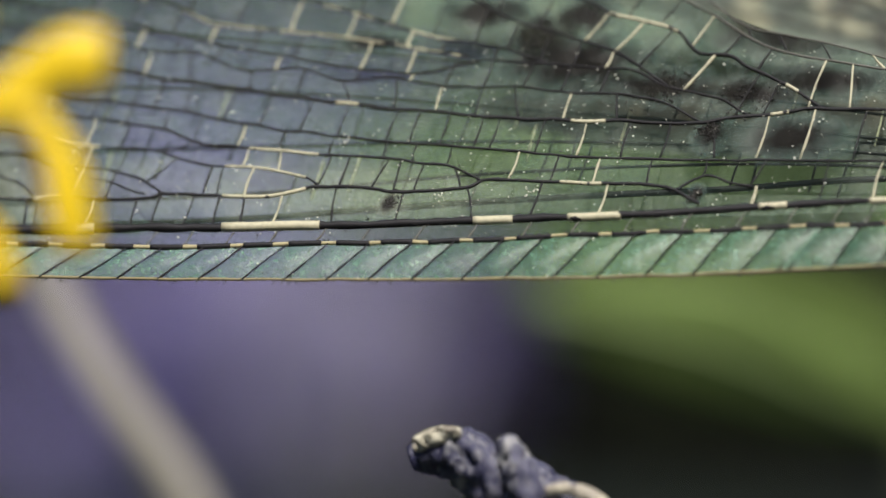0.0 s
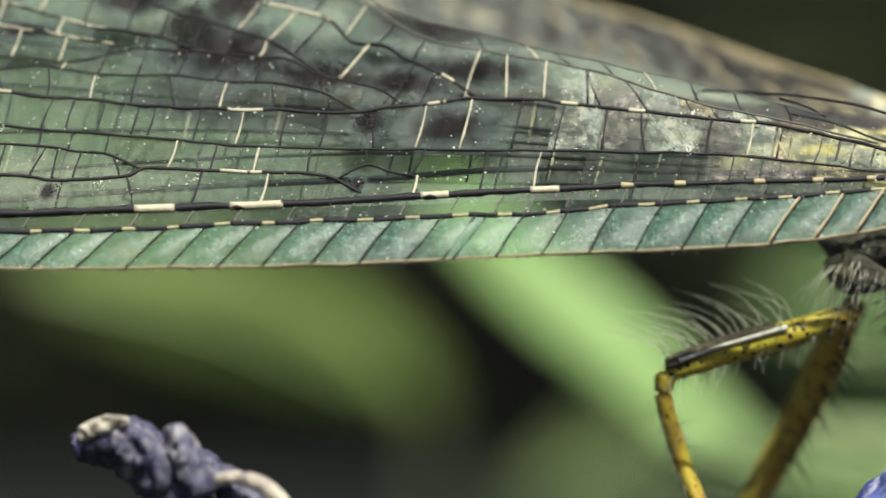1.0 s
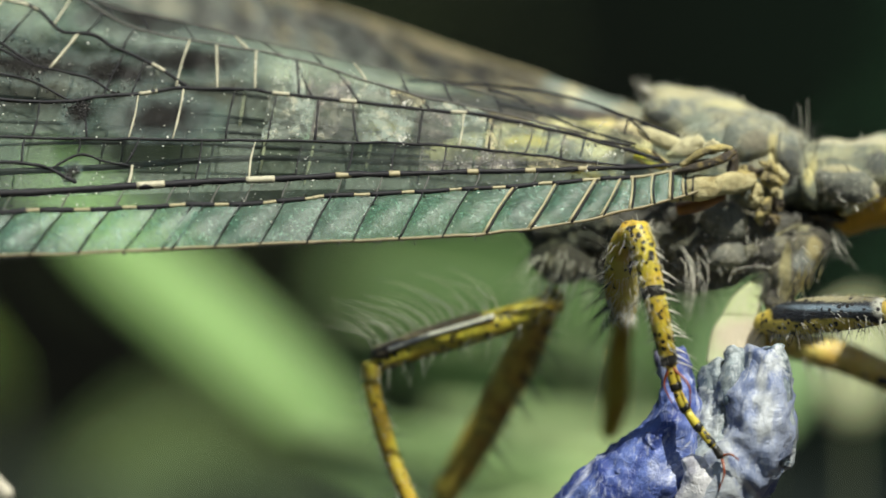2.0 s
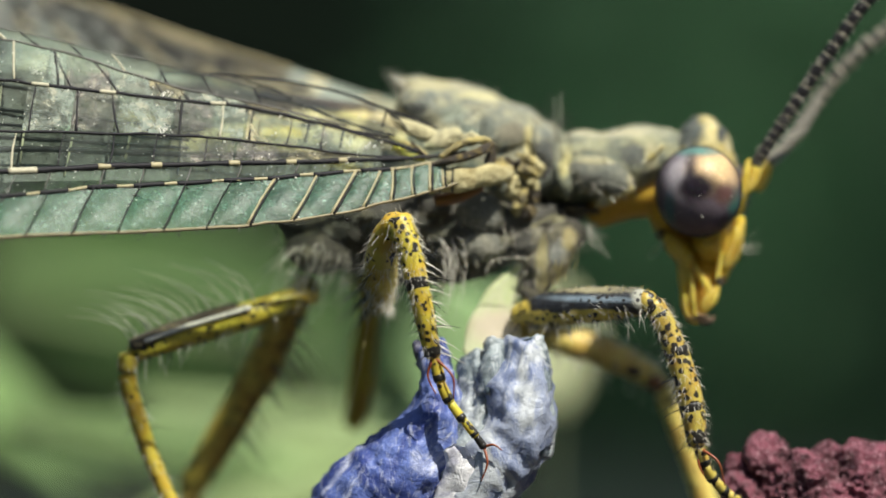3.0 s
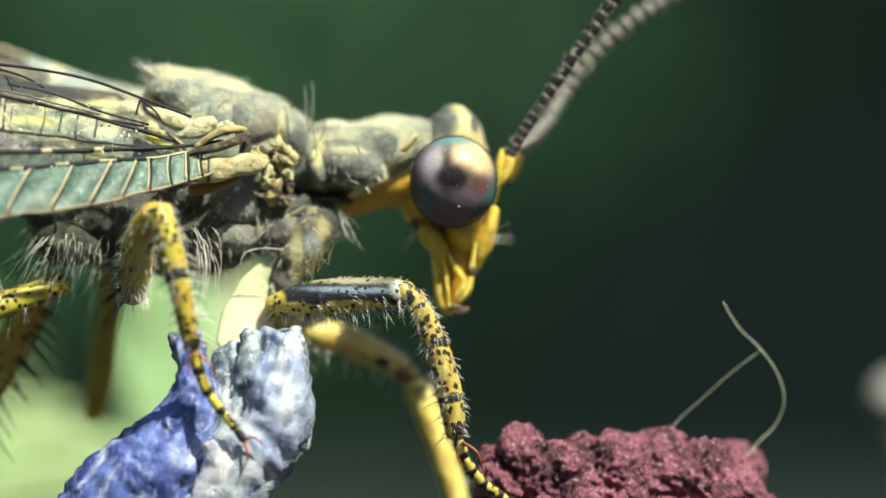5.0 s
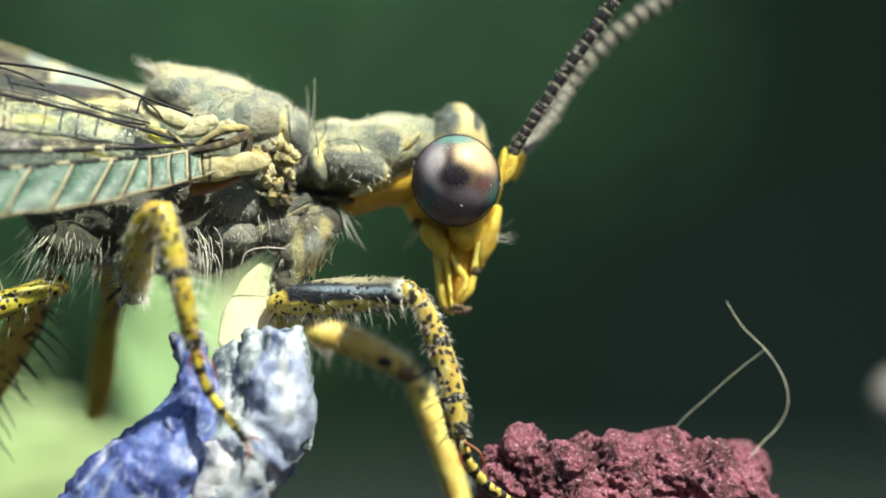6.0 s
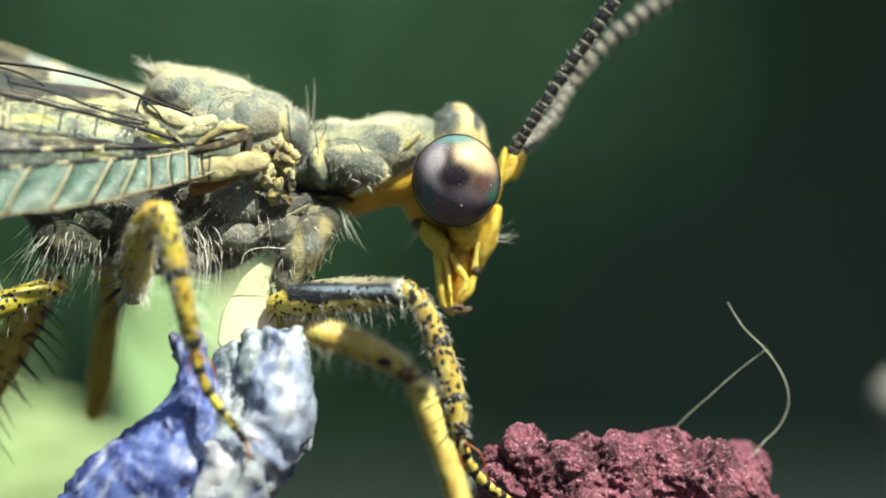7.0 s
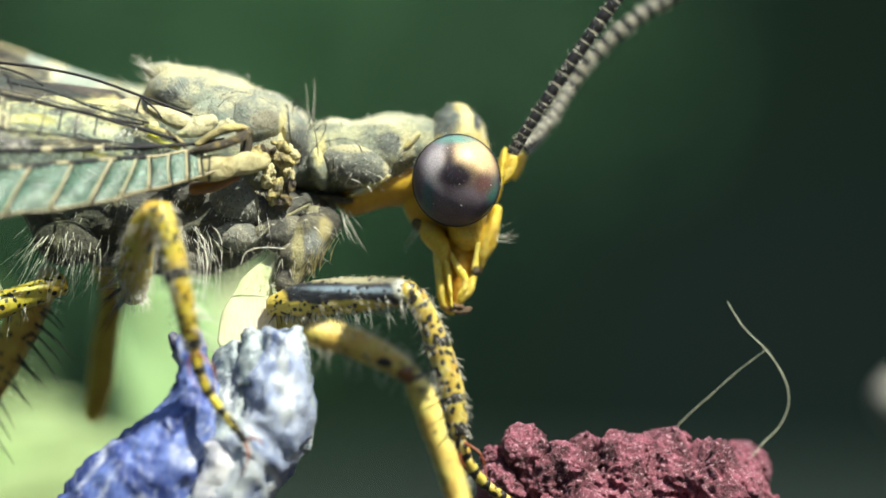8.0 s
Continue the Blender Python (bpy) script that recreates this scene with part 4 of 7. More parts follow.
vein("L3", [(-32.05, 2.66), (-27.68, 2.17), (-26.18, 1.87), (-25.31, 1.84), (-24.62, 1.79), (-24.45, 1.72), (-23.68, 1.55), (-22.97, 1.54), (-22.34, 1.47), (-21.91, 1.38), (-21.63, 1.22)], 0.02)
vein("L4", [(-32.27, 3.20), (-27.87, 2.65), (-26.44, 2.41), (-25.91, 2.37), (-25.15, 2.26), (-24.60, 2.16), (-24.08, 1.97), (-23.50, 1.92), (-23.08, 1.87), (-22.47, 1.86), (-21.85, 1.81), (-20.53, 1.75), (-20.00, 1.67), (-19.35, 1.64), (-18.81, 1.42)], 0.022)
vein("L4b", [(-24.62, 1.79), (-24.30, 1.88), (-24.08, 1.98)], 0.014)
vein("L5", [(-32.54, 3.86), (-28.05, 3.13), (-26.68, 2.78), (-25.93, 2.71), (-25.18, 2.62), (-24.32, 2.52), (-23.67, 2.39), (-22.60, 2.24), (-21.57, 2.16), (-20.74, 2.07), (-19.93, 2.04), (-19.01, 1.99), (-17.80, 1.91), (-17.00, 1.87), (-15.04, 1.87), (-13.59, 1.90), (-11.97, 1.93), (-10.38, 1.95), (-8.92, 1.95), (-7.44, 1.84), (-5.95, 1.69), (-4.97, 1.68)], 0.022)
vein("L6", [(-32.81, 4.52), (-28.25, 3.67), (-27.14, 3.48), (-26.05, 3.32), (-24.96, 3.14), (-24.05, 3.04), (-23.04, 2.92), (-22.19, 2.80), (-21.37, 2.75), (-20.74, 2.68), (-19.92, 2.64), (-18.90, 2.57), (-17.70, 2.54), (-16.71, 2.55), (-15.43, 2.54), (-14.87, 2.63), (-13.84, 2.78), (-13.37, 2.85), (-12.23, 2.87), (-11.81, 2.81), (-10.52, 2.72), (-9.23, 2.60), (-8.04, 2.51), (-7.03, 2.33), (-5.61, 2.00), (-4.89, 1.79)], 0.03)
vein("L7", [(-33.03, 5.07), (-28.42, 4.10), (-26.81, 3.97), (-25.67, 3.69), (-24.57, 3.63), (-23.69, 3.33), (-22.74, 3.38), (-21.92, 3.19), (-21.03, 3.25), (-20.29, 3.16), (-19.37, 3.11), (-18.78, 3.14), (-17.76, 3.06), (-16.97, 3.06), (-16.13, 2.92), (-15.34, 2.58)], 0.018)
vein("L8", [(-33.26, 5.63), (-28.61, 4.60), (-26.95, 4.35), (-25.27, 4.00), (-23.72, 3.71), (-22.87, 3.60), (-22.00, 3.45), (-20.55, 3.35), (-19.53, 3.62), (-18.42, 3.59), (-17.41, 3.54), (-16.70, 3.48), (-16.13, 3.23), (-15.18, 3.02), (-14.49, 2.69)], 0.02)
vein("L9", [(-29.91, 5.24), (-27.13, 4.84), (-25.46, 4.55), (-24.63, 4.23), (-23.88, 4.16), (-22.78, 4.08), (-21.99, 4.01), (-20.76, 3.83), (-19.76, 3.69)], 0.02)
vein("L10", [(-26.77, 5.29), (-24.55, 4.89), (-22.66, 4.62), (-22.05, 4.48), (-20.81, 4.12), (-20.17, 4.02), (-19.11, 3.86), (-18.32, 3.59)], 0.02)
vein("L11", [(-23.87, 5.90), (-20.48, 4.97), (-19.30, 4.45), (-18.20, 4.15), (-17.09, 3.80), (-16.08, 3.23)], 0.022)
vein("L12", [(-20.79, 5.95), (-18.46, 5.01), (-17.53, 4.59), (-16.89, 4.44), (-16.24, 4.27), (-15.72, 3.86), (-15.11, 3.81), (-14.76, 3.60), (-13.98, 3.28), (-13.50, 2.98), (-13.25, 2.86)], 0.027)
vein("L13", [(-18.66, 5.66), (-16.43, 4.93), (-14.40, 3.94), (-12.77, 3.67), (-11.55, 3.48), (-10.51, 3.19), (-9.48, 2.89), (-8.67, 2.74), (-7.55, 2.52), (-6.23, 2.22)], 0.02, material=M_VEIN_GREY)
vein("L14", [(-17.86, 6.33), (-15.32, 4.53), (-14.06, 4.19), (-12.20, 3.78), (-10.16, 3.37), (-8.11, 2.93), (-7.29, 2.74)], 0.015, 0.01, material=M_VEIN_GREY)
vein("L15", [(-15.40, 1.29), (-14.96, 1.59), (-14.53, 1.48), (-14.07, 1.40)], 0.02)
vein("L16", [(-33.63, 6.53), (-28.90, 5.37), (-25.66, 5.09), (-22.58, 5.15), (-19.60, 5.42)], 0.02)

# cream stretches of the dark veins
for x0, x1 in zip([-25.70, -23.06, -18.70, -17.08, -13.86, -12.01], [-25.32, -21.35, -18.02, -16.18, -13.39, -11.52]):
    band("R", x0, x1, 1.16, M_VEIN_CREAM)
for x0, x1 in zip([-10.48, -9.57, -8.22, -7.22, -6.30], [-10.21, -9.38, -8.03, -7.04, -6.15]):
    band("R", x0, x1, 1.16, M_VEIN_TAN)
for x0, x1 in zip([-26.60, -23.26, -17.42], [-25.97, -21.83, -16.69]):
    band("L1", x0, x1, 1.16, M_VEIN_CREAM)
band("L3", *[-23.40, -21.90], 1.16, M_VEIN_CREAM)
band("L3", *[-26.69, -25.77], 1.16, M_VEIN_CREAM)
band("L4", *[-23.07, -21.82], 1.16, M_VEIN_CREAM)
for x0, x1 in zip([-21.83, -17.58, -14.14], [-21.43, -16.97, -13.84]):
    band("L6", x0, x1, 1.16, M_VEIN_CREAM)
for x0, x1 in zip([-11.84, -10.64, -8.67], [-11.54, -10.35, -8.40]):
    band("L6", x0, x1, 1.16, M_VEIN_CREAM)
band("L9", *[-25.27, -19.90], 1.02, M_VEIN_CREAM)
band("L10", *[-22.69, -20.07], 1.02, M_VEIN_CREAM)
band("L12", *[-17.50, -16.21], 1.16, M_VEIN_CREAM)
band("L12", *[-14.03, -13.78], 1.16, M_VEIN_CREAM)
# dark dashes of the subcosta
dash = -30.21
while dash < -5.61:
    n = CROSS.uniform(0.24, 0.3)
    band("Sc", dash - n, dash + n, 1.35, M_VEIN_DARK)
    dash += 0.8 * CROSS.uniform(0.94, 1.06)

# crossveins, strip by strip
crossveins("C", "Sc", [-27.54, -26.74, -25.96, -25.24, -24.57, -23.86, -23.14, -22.37, -21.64, -20.90, -20.17, -19.42, -18.56, -17.84, -17.02, -16.25, -15.43, -14.62, -13.84, -13.04], [0.7 - 0.016 * k for k in range(21)], 0.015)
crossveins("C", "Sc", [-13.21, -12.32, -11.56, -10.76, -9.98, -9.20, -8.46, -7.71, -6.96, -6.27, -5.73, -5.25, -4.87, -4.58, -4.34], [0.38, 0.3, 0.27, 0.26, 0.28, 0.28, 0.32, 0.38, 0.38, 0.34, 0.26, -0.04, -0.06, -0.05, -0.05], 0.016)
vein("c_fork", [(-9.82, 0.84), (-9.48, 0.76), (-9.15, 0.66), (-9.00, 0.70)], 0.012)
crossveins("Sc", "R", [-28.14, -27.33, -26.52, -25.74, -25.12, -24.30, -23.63, -22.91, -22.16, -21.35, -20.56, -19.63, -18.72, -17.78, -16.96, -16.04, -15.08, -14.16, -13.30, -12.54, -11.97], 0.12, 0.014, material=M_VEIN_GREY)
crossveins("Sc", "R", [-11.34, -10.42, -9.75, -8.93, -8.06, -7.05], 0.06, 0.013, material=M_VEIN_GREY)
crossveins("R", "L1", [-27.63, -26.57, -26.40, -25.55, -24.70, -24.34, -23.78, -23.24, -22.78, -22.21, -21.16, -20.06, -18.74, -17.76, -16.59], [0.00, -0.14, -0.11, 0.00, -0.05, 0.00, 0.00, -0.05, -0.07, 0.00, -0.14, 0.00, -0.25, 0.02, 0.00], 0.018, (3, 9, 14))
crossveins("L1", "L3", [-27.77, -25.99, -25.34, -23.62, -23.37, -22.87], [0.06, 0.09, 0.14, 0.00, -0.07, 0.00], 0.016, (1, 5))
crossveins("L2", "L3", [-26.77, -26.06, -24.70], [0.06, 0.05, 0.40], 0.015)
crossveins("L3", "L4", [-27.89, -26.97, -26.06, -25.42, -23.08, -22.43], [0.05, 0.02, 0.02, 0.05, 0.00, -0.09], 0.016, (2, 4, 5))
crossveins("L1", "L4", [-21.65, -21.26, -20.69, -20.28, -19.92, -19.12], [0.05, 0.00, 0.14, -0.05, 0.02, -0.21], 0.018)
crossveins("L4", "L5", [-28.24, -27.32, -26.71, -26.10, -25.46, -24.75, -24.12, -23.32, -22.57, -21.65, -20.67, -20.13, -19.50], 0.0, 0.015, (7,))
crossveins("L1", "L5", [-18.34, -17.60, -16.85, -15.91], [0.05, 0.00, 0.00, -0.02], 0.017, (0, 2))
crossveins("L15", "L5", [-14.99], 0.0, 0.016)
crossveins("R", "L15", [-14.01], 0.0, 0.024, (0,))
crossveins("L15", "L5", [-14.13], [0.16], 0.018)
crossveins("R", "L5", [-12.88, -11.96], 0.0, 0.018, (1,))
crossveins("R", "L5", [-11.17, -10.30, -9.53, -8.66, -7.79], 0.0, 0.014)
crossveins("L5", "L6", [-28.24, -27.42, -26.50, -25.99, -25.46, -25.05, -24.46, -23.75, -23.07, -22.32, -21.60, -20.72, -20.29, -19.75, -19.14, -18.86, -18.03, -17.29, -16.51, -15.83, -14.88, -14.17, -13.41, -12.50], [0.00, 0.00, 0.00, 0.00, 0.00, 0.00, -0.03, 0.05, 0.05, 0.05, 0.03, 0.05, 0.02, 0.02, 0.02, 0.00, 0.00, 0.00, 0.00, 0.00, -0.21, 0.00, 0.00, 0.00], 0.017, (17, 21, 22))
crossveins("L5", "L6", [-11.77, -10.95, -10.20, -9.15, -8.44, -7.91, -7.27, -6.64], [0.00, -0.05, -0.23, 0.00, 0.00, 0.00, 0.05, 0.05], 0.017, (4,))
crossveins("L6", "L7", [-28.46, -27.64, -26.82, -26.10, -25.49, -24.58, -23.46, -22.61, -21.60, -20.77, -20.02, -19.29, -18.51, -17.73, -16.78], [0.00, 0.00, 0.00, 0.05, 0.02, -0.16, -0.07, 0.02, -0.25, -0.16, -0.02, -0.02, -0.25, 0.00, -0.16], 0.017, (4, 10, 13))
crossveins("L7", "L8", [-28.77, -27.95, -27.22, -26.51, -25.79, -25.07, -24.26, -23.75, -23.14, -22.44, -21.63, -20.67, -20.02, -19.33, -18.63, -17.93, -17.24], 0.04, 0.016, (4, 8, 11))
crossveins("L8", "L9", [-28.32, -27.59, -26.87, -26.05, -25.23, -24.51, -23.70, -22.88, -22.28, -21.62, -20.76, -19.96], 0.03, 0.017, (5, 9, 10))
crossveins("L9", "L10", [-25.04, -24.12, -23.10, -22.06, -20.92, -20.27], 0.03, 0.02, (2, 3, 4))
crossveins("L8", "L10", [-19.28, -18.78], 0.03, 0.016)
crossveins("L8", "L11", [-18.46, -17.87, -17.27, -16.68], 0.03, 0.018, (2,))
crossveins("L10", "L11", [-22.16, -21.34, -20.54, -19.73, -19.13], 0.05, 0.018, (1,))
crossveins("L11", "L12", [-19.50, -18.70, -17.80, -17.20, -16.70], [0.11, 0.11, 0.25, 0.34, 0.41], 0.02, (2, 3))
crossveins("L8", "L12", [-15.78], [0.36], 0.026, (0,))
crossveins("L6", "L12", [-14.76, -14.28], [0.23, 0.14], 0.018)
crossveins("L12", "L13", [-17.17, -16.57, -15.88, -15.29, -14.60], [0.23, 0.27, 0.23, 0.23, 0.14], 0.018, (2,))
crossveins("L6", "L13", [-13.53, -12.81, -12.15, -11.37, -11.13, -10.30, -9.47, -9.03, -8.35], [0.07, -0.16, -0.11, -0.18, -0.41, -0.52, -0.27, -0.23, -0.18], 0.018, (0, 1, 2))
crossveins("L13", "L14", [-14.84, -14.16, -13.37, -12.40, -11.81, -11.03, -10.24, -9.46, -8.67, -7.79], [-0.23, -0.27, -0.27, -0.30, -0.34, -0.30, -0.27, -0.23, -0.23, -0.18], 0.017, (3, 6))
for a_name, b_name, lo, hi, gap in (("L9", "L16", -0.4, 4.0, 0.75), ("L10", "L16", 4.2, 8.0, 0.8)):
    start = -28.61
    crossveins(a_name, b_name, [start + lo + gap * k for k in range(int((hi - lo) / gap))], 0.05, 0.018, (1, 4))

# clouded cells towards the root: cream, grey-green and smoke-brown
for low, high, x0, x1, tone in (("L5", "L6", -11.89, -11.06, 1), ("L5", "L6", -11.06, -10.31, 2), ("L5", "L6", -10.27, -9.29, 1), ("L5", "L6", -9.27, -8.57, 2), ("L5", "L6", -8.57, -8.04, 1), ("L5", "L6", -7.99, -7.54, 0), ("L5", "L6", -7.54, -7.06, 0), ("L5", "L6", -7.02, -6.51, 2), ("L5", "L6", -6.49, -6.09, 1), ("L6", "L13", -12.00, -11.27, 1), ("L6", "L13", -11.22, -10.44, 2), ("L6", "L13", -10.40, -9.73, 1), ("L6", "L13", -9.71, -9.09, 0), ("L6", "L13", -9.07, -8.52, 1), ("L6", "L13", -8.50, -7.97, 1), ("L6", "L13", -7.95, -7.28, 0), ("L6", "L13", -7.26, -6.66, 1), ("R", "L5", -9.09, -8.16, 2), ("R", "L5", -8.12, -7.23, 2), ("R", "L5", -7.20, -5.68, 0)):
    lean = -0.1 if high == "L13" else 0.0
    cell(x0, x1, x0 + lean, x1 + lean, low, high, 0.03, M_CLOUD[tone], 8)

# pale dust on the skin of the wing
rng = random.Random(11)
lo_x, hi_x = -27.38, -5.46
dust = []
for k in range(2000):
    x = rng.uniform(lo_x, hi_x)
    z0, z1 = height("C", x), min(height("L6", x) + 1.3, 4.6, height("L14", x) - 0.1 if x > VEIN_LINES["L14"][0][0] else 4.6)
    dust.append((on_wing((x, rng.uniform(z0, z1)), -0.03), rng.choice((0.004, 0.005, 0.006, 0.007, 0.008, 0.01, 0.013, 0.018)) * rng.uniform(0.7, 1.2)))
for k in range(9):   # small heaps
    x = rng.uniform(lo_x, hi_x)
    z = rng.uniform(height("R", x), height("L6", x) + 0.5)
    dust += [(on_wing((x + rng.gauss(0, 0.06), z + rng.gauss(0, 0.05)), -0.03), rng.uniform(0.008, 0.02)) for _ in range(14)]
part("dust", specks(dust, rng), M_DUST, forewing, "pale dust specks", kind="stuff")

# fine dark hairs along the front veins
for name, count, r in (("C", 260, 0.009), ("R", 260, 0.007), ("Sc", 160, 0.007), ("L6", 160, 0.007)):
    bm = bmesh.new()
    for k in range(count):
        x = rng.uniform(lo_x, hi_x)
        q = on_wing((x, height(name, x) + (-0.02 if name == "C" else 0.03)), -0.05)
        hair(bm, q, (0.5, -0.6, -1 if name == "C" else rng.choice((-0.6, 0.9))), rng.uniform(0.07, 0.13), r, (-0.3, 0, 0), 2)
    part("vein_hairs", bm, M_HAIR_DARK, forewing, kind="stuff")

scurf = []
for name, count in (("R", 420), ("Sc", 420), ("C", 260), ("L1", 160), ("L5", 220), ("L6", 260), ("L4", 120), ("L12", 80)):
    a, b = max(lo_x, VEIN_LINES[name][0][0]), min(hi_x, VEIN_LINES[name][0][-1])
    for k in range(count):
        x = rng.uniform(a, b)
        scurf.append((on_wing((x, height(name, x) + rng.gauss(0, 0.06)), -0.03), rng.choice((0.006, 0.008, 0.01, 0.014, 0.02)) * rng.uniform(0.7, 1.3)))
for (x, z), count, spread in (((-15.06, 2.40), 150, 0.13), ((-18.64, 4.12), 150, 0.22), ((-17.91, 4.53), 120, 0.2), ((-20.27, 0.96), 60, 0.08), ((-15.03, 1.23), 60, 0.07), ((-14.61, 3.11), 120, 0.3), ((-16.13, 3.23), 120, 0.3)):
    scurf += [(on_wing((x + rng.gauss(0, spread), z + rng.gauss(0, spread * 0.7)), -0.03), rng.uniform(0.008, 0.024)) for _ in range(count)]
part("scurf", specks(scurf, rng), M_HAIR_DARK, forewing, "dark flecks along the veins", kind="stuff")

# hind wing of the same side, just behind the forewing
HW = 0.75
hindwing = part("hindwing", sheet([(-31.90, -0.22), (-26.91, 0.13), (-20.03, 0.53), (-11.73, 1.04), (-8.78, 1.16), (-5.62, 1.46)], [(-35.68, 8.83), (-29.71, 7.50), (-21.74, 5.71), (-15.23, 4.21), (-11.08, 3.07), (-5.70, 1.97)], 0.012, 12, 50, on_wing, HW), M_MEMBRANE_BACK, antlion, "clear grey hind wing behind the forewing")
for pts, r in (([(-30.41, 0.13), (-25.59, 0.43), (-22.91, 0.61), (-20.49, 0.87), (-18.56, 1.06), (-16.63, 1.22), (-14.71, 1.37), (-12.17, 1.62), (-9.03, 1.62), (-6.11, 1.71)], 0.06),
               ([(-30.59, 0.57), (-23.56, 1.02), (-18.72, 1.57), (-13.87, 1.85), (-9.06, 1.74)], 0.03),
               ([(-30.97, 1.53), (-23.87, 1.90), (-18.90, 2.14), (-13.95, 2.14), (-9.08, 1.89)], 0.03),
               ([(-31.53, 2.93), (-24.25, 2.98), (-19.10, 2.77), (-14.04, 2.47), (-9.12, 2.10)], 0.03),
               ([(-28.86, 4.19), (-24.59, 3.95), (-19.34, 3.52), (-14.19, 2.99), (-9.17, 2.40)], 0.03)):
    part("vein", tube([on_wing(q, HW - 0.02) for q in curve(pts, 5)], r, r, 6, 1), M_VEIN_DARK, hindwing)
for k in range(46):
    x = lo_x + (-8.85 - lo_x) * (k + rng.uniform(-0.3, 0.3)) / 46
    z = rng.uniform(height("L1", x) if x < -14 else height("L5", x) - 0.5, height("L6", x) + 0.6)
    part("crossvein", tube([on_wing((x, z - 0.35), HW - 0.02), on_wing((x + rng.uniform(-0.05, 0.05), z + 0.35), HW - 0.02)], 0.022, None, 5, 1), rng.choice((M_VEIN_DARK, M_VEIN_DARK, M_VEIN_CREAM)), hindwing)

# the wing of the other side, its rear edge above the near one
FAR_LOW = [(-25.34, 4.20, 4.49), (-18.23, 4.20, 4.14), (-12.49, 4.20, 3.25), (-8.52, 4.00, 2.35), (-6.47, 3.70, 1.85), (-5.44, 3.40, 1.75)]
FAR_HIGH = [(-25.44, 4.20, 7.64), (-18.30, 4.20, 6.36), (-14.36, 4.20, 5.26), (-11.83, 4.10, 4.58), (-9.67, 4.00, 3.90), (-7.99, 3.90, 3.42), (-6.52, 3.70, 2.98), (-5.47, 3.40, 2.81)]


def far_sheet(low, high, rows=14, cols=60):
    lo, hi = curve(low, 8), curve(high, 8)
    bm = bmesh.new()
    grid = []
    for i in range(cols + 1):
        ring = []
        for line in (lo, hi):
            f = i / cols * (len(line) - 1)
            k = min(int(f), len(line) - 2)
            ring.append(line[k] + (line[k + 1] - line[k]) * (f - k))
        a, b = ring
        grid.append([[bm.verts.new(Vector(a + (b - a) * j / rows) + Vector((0, 0.9 * j / rows + d, 0))) for j in range(rows + 1)] for d in (0, 0.02)])
    for i in range(cols):
        for side in (0, 1):
            for j in range(rows):
                q = (grid[i][side][j], grid[i + 1][side][j], grid[i + 1][side][j + 1], grid[i][side][j + 1])
                bm.faces.new(q if side == 0 else q[::-1])
    return bm


farwing = part("forewing", far_sheet(FAR_LOW, FAR_HIGH), M_FAR, antlion, "far forewing with cream and dark veins")
lo, hi = curve(FAR_LOW, 8), curve(FAR_HIGH, 8)
for j, r in ((0.98, 0.05), (0.8, 0.05), (0.6, 0.04), (0.4, 0.04)):
    line = [Vector(a + (b - a) * j) + Vector((0, 0.9 * j - 0.04, 0)) for a, b in zip(lo[::2], hi[::2])]
    part("vein", tube(line, r, r, 6, 1), M_VEIN_TAN if j > 0.9 else M_VEIN_GREY, farwing)
for k in range(70):
    f = k / 70 * (min(len(lo), len(hi)) - 2)
    i = int(f)
    a, b = lo[i] + (lo[i + 1] - lo[i]) * (f - i), hi[i] + (hi[i + 1] - hi[i]) * (f - i)
    j = (0.4, 0.6, 0.8)[k % 3]
    part("crossvein", tube([Vector(a + (b - a) * j) + Vector((0, 0.9 * j - 0.04, 0)), Vector(a + (b - a) * (j + 0.19)) + Vector((-0.08, 0.9 * j + 0.13, 0))], 0.035, None, 5, 1), rng.choice((M_VEIN_DARK, M_VEIN_GREY, M_VEIN_TAN)), farwing)

# ---- wing roots ----
root = part("wing_root", body([(*(-4.72, 0.20, 1.23), 0.1, 0.2), (*(-4.10, 0.15, 1.30), 0.12, 0.22), (*(-3.60, 0.35, 1.40), 0.12, 0.2), (*(-3.25, 0.70, 1.47), 0.1, 0.12)], 22, 10, 0.045, 3.0, fine=0.02), M_ROOT, antlion, "pale straw root of the forewing")
part("root_edge", body([(*(-4.57, 0.50, 0.91), 0.12), (*(-4.16, 0.45, 0.99), 0.12), (*(-3.75, 0.50, 1.17), 0.08)], 10, 5, 0.02, 3), M_RUST, root, "rust-brown lower edge")
part("root_bar", body([(*(-4.77, 0.15, 1.53), 0.05), (*(-4.21, 0.05, 1.67), 0.08), (*(-3.80, 0.10, 1.80), 0.09), (*(-3.55, 0.30, 1.97), 0.06)], 12, 6, 0.02, 3), M_BROWN, root, "dark brown thickened vein")
part("root_bar", body([(*(-4.50, 0.20, 1.70), 0.06), (*(-4.17, 0.20, 1.92), 0.065), (*(-3.84, 0.25, 2.03), 0.065), (*(-3.61, 0.35, 2.02), 0.06)], 12, 6, 0.02, 3), M_SCLERITE, root, "yellow ridge")
M_CREAM_PLATE = cuticle("cream_plate", (0.66, 0.6, 0.34), (0.3, 0.28, 0.18), 0.6, 3.0, (), 0.4)
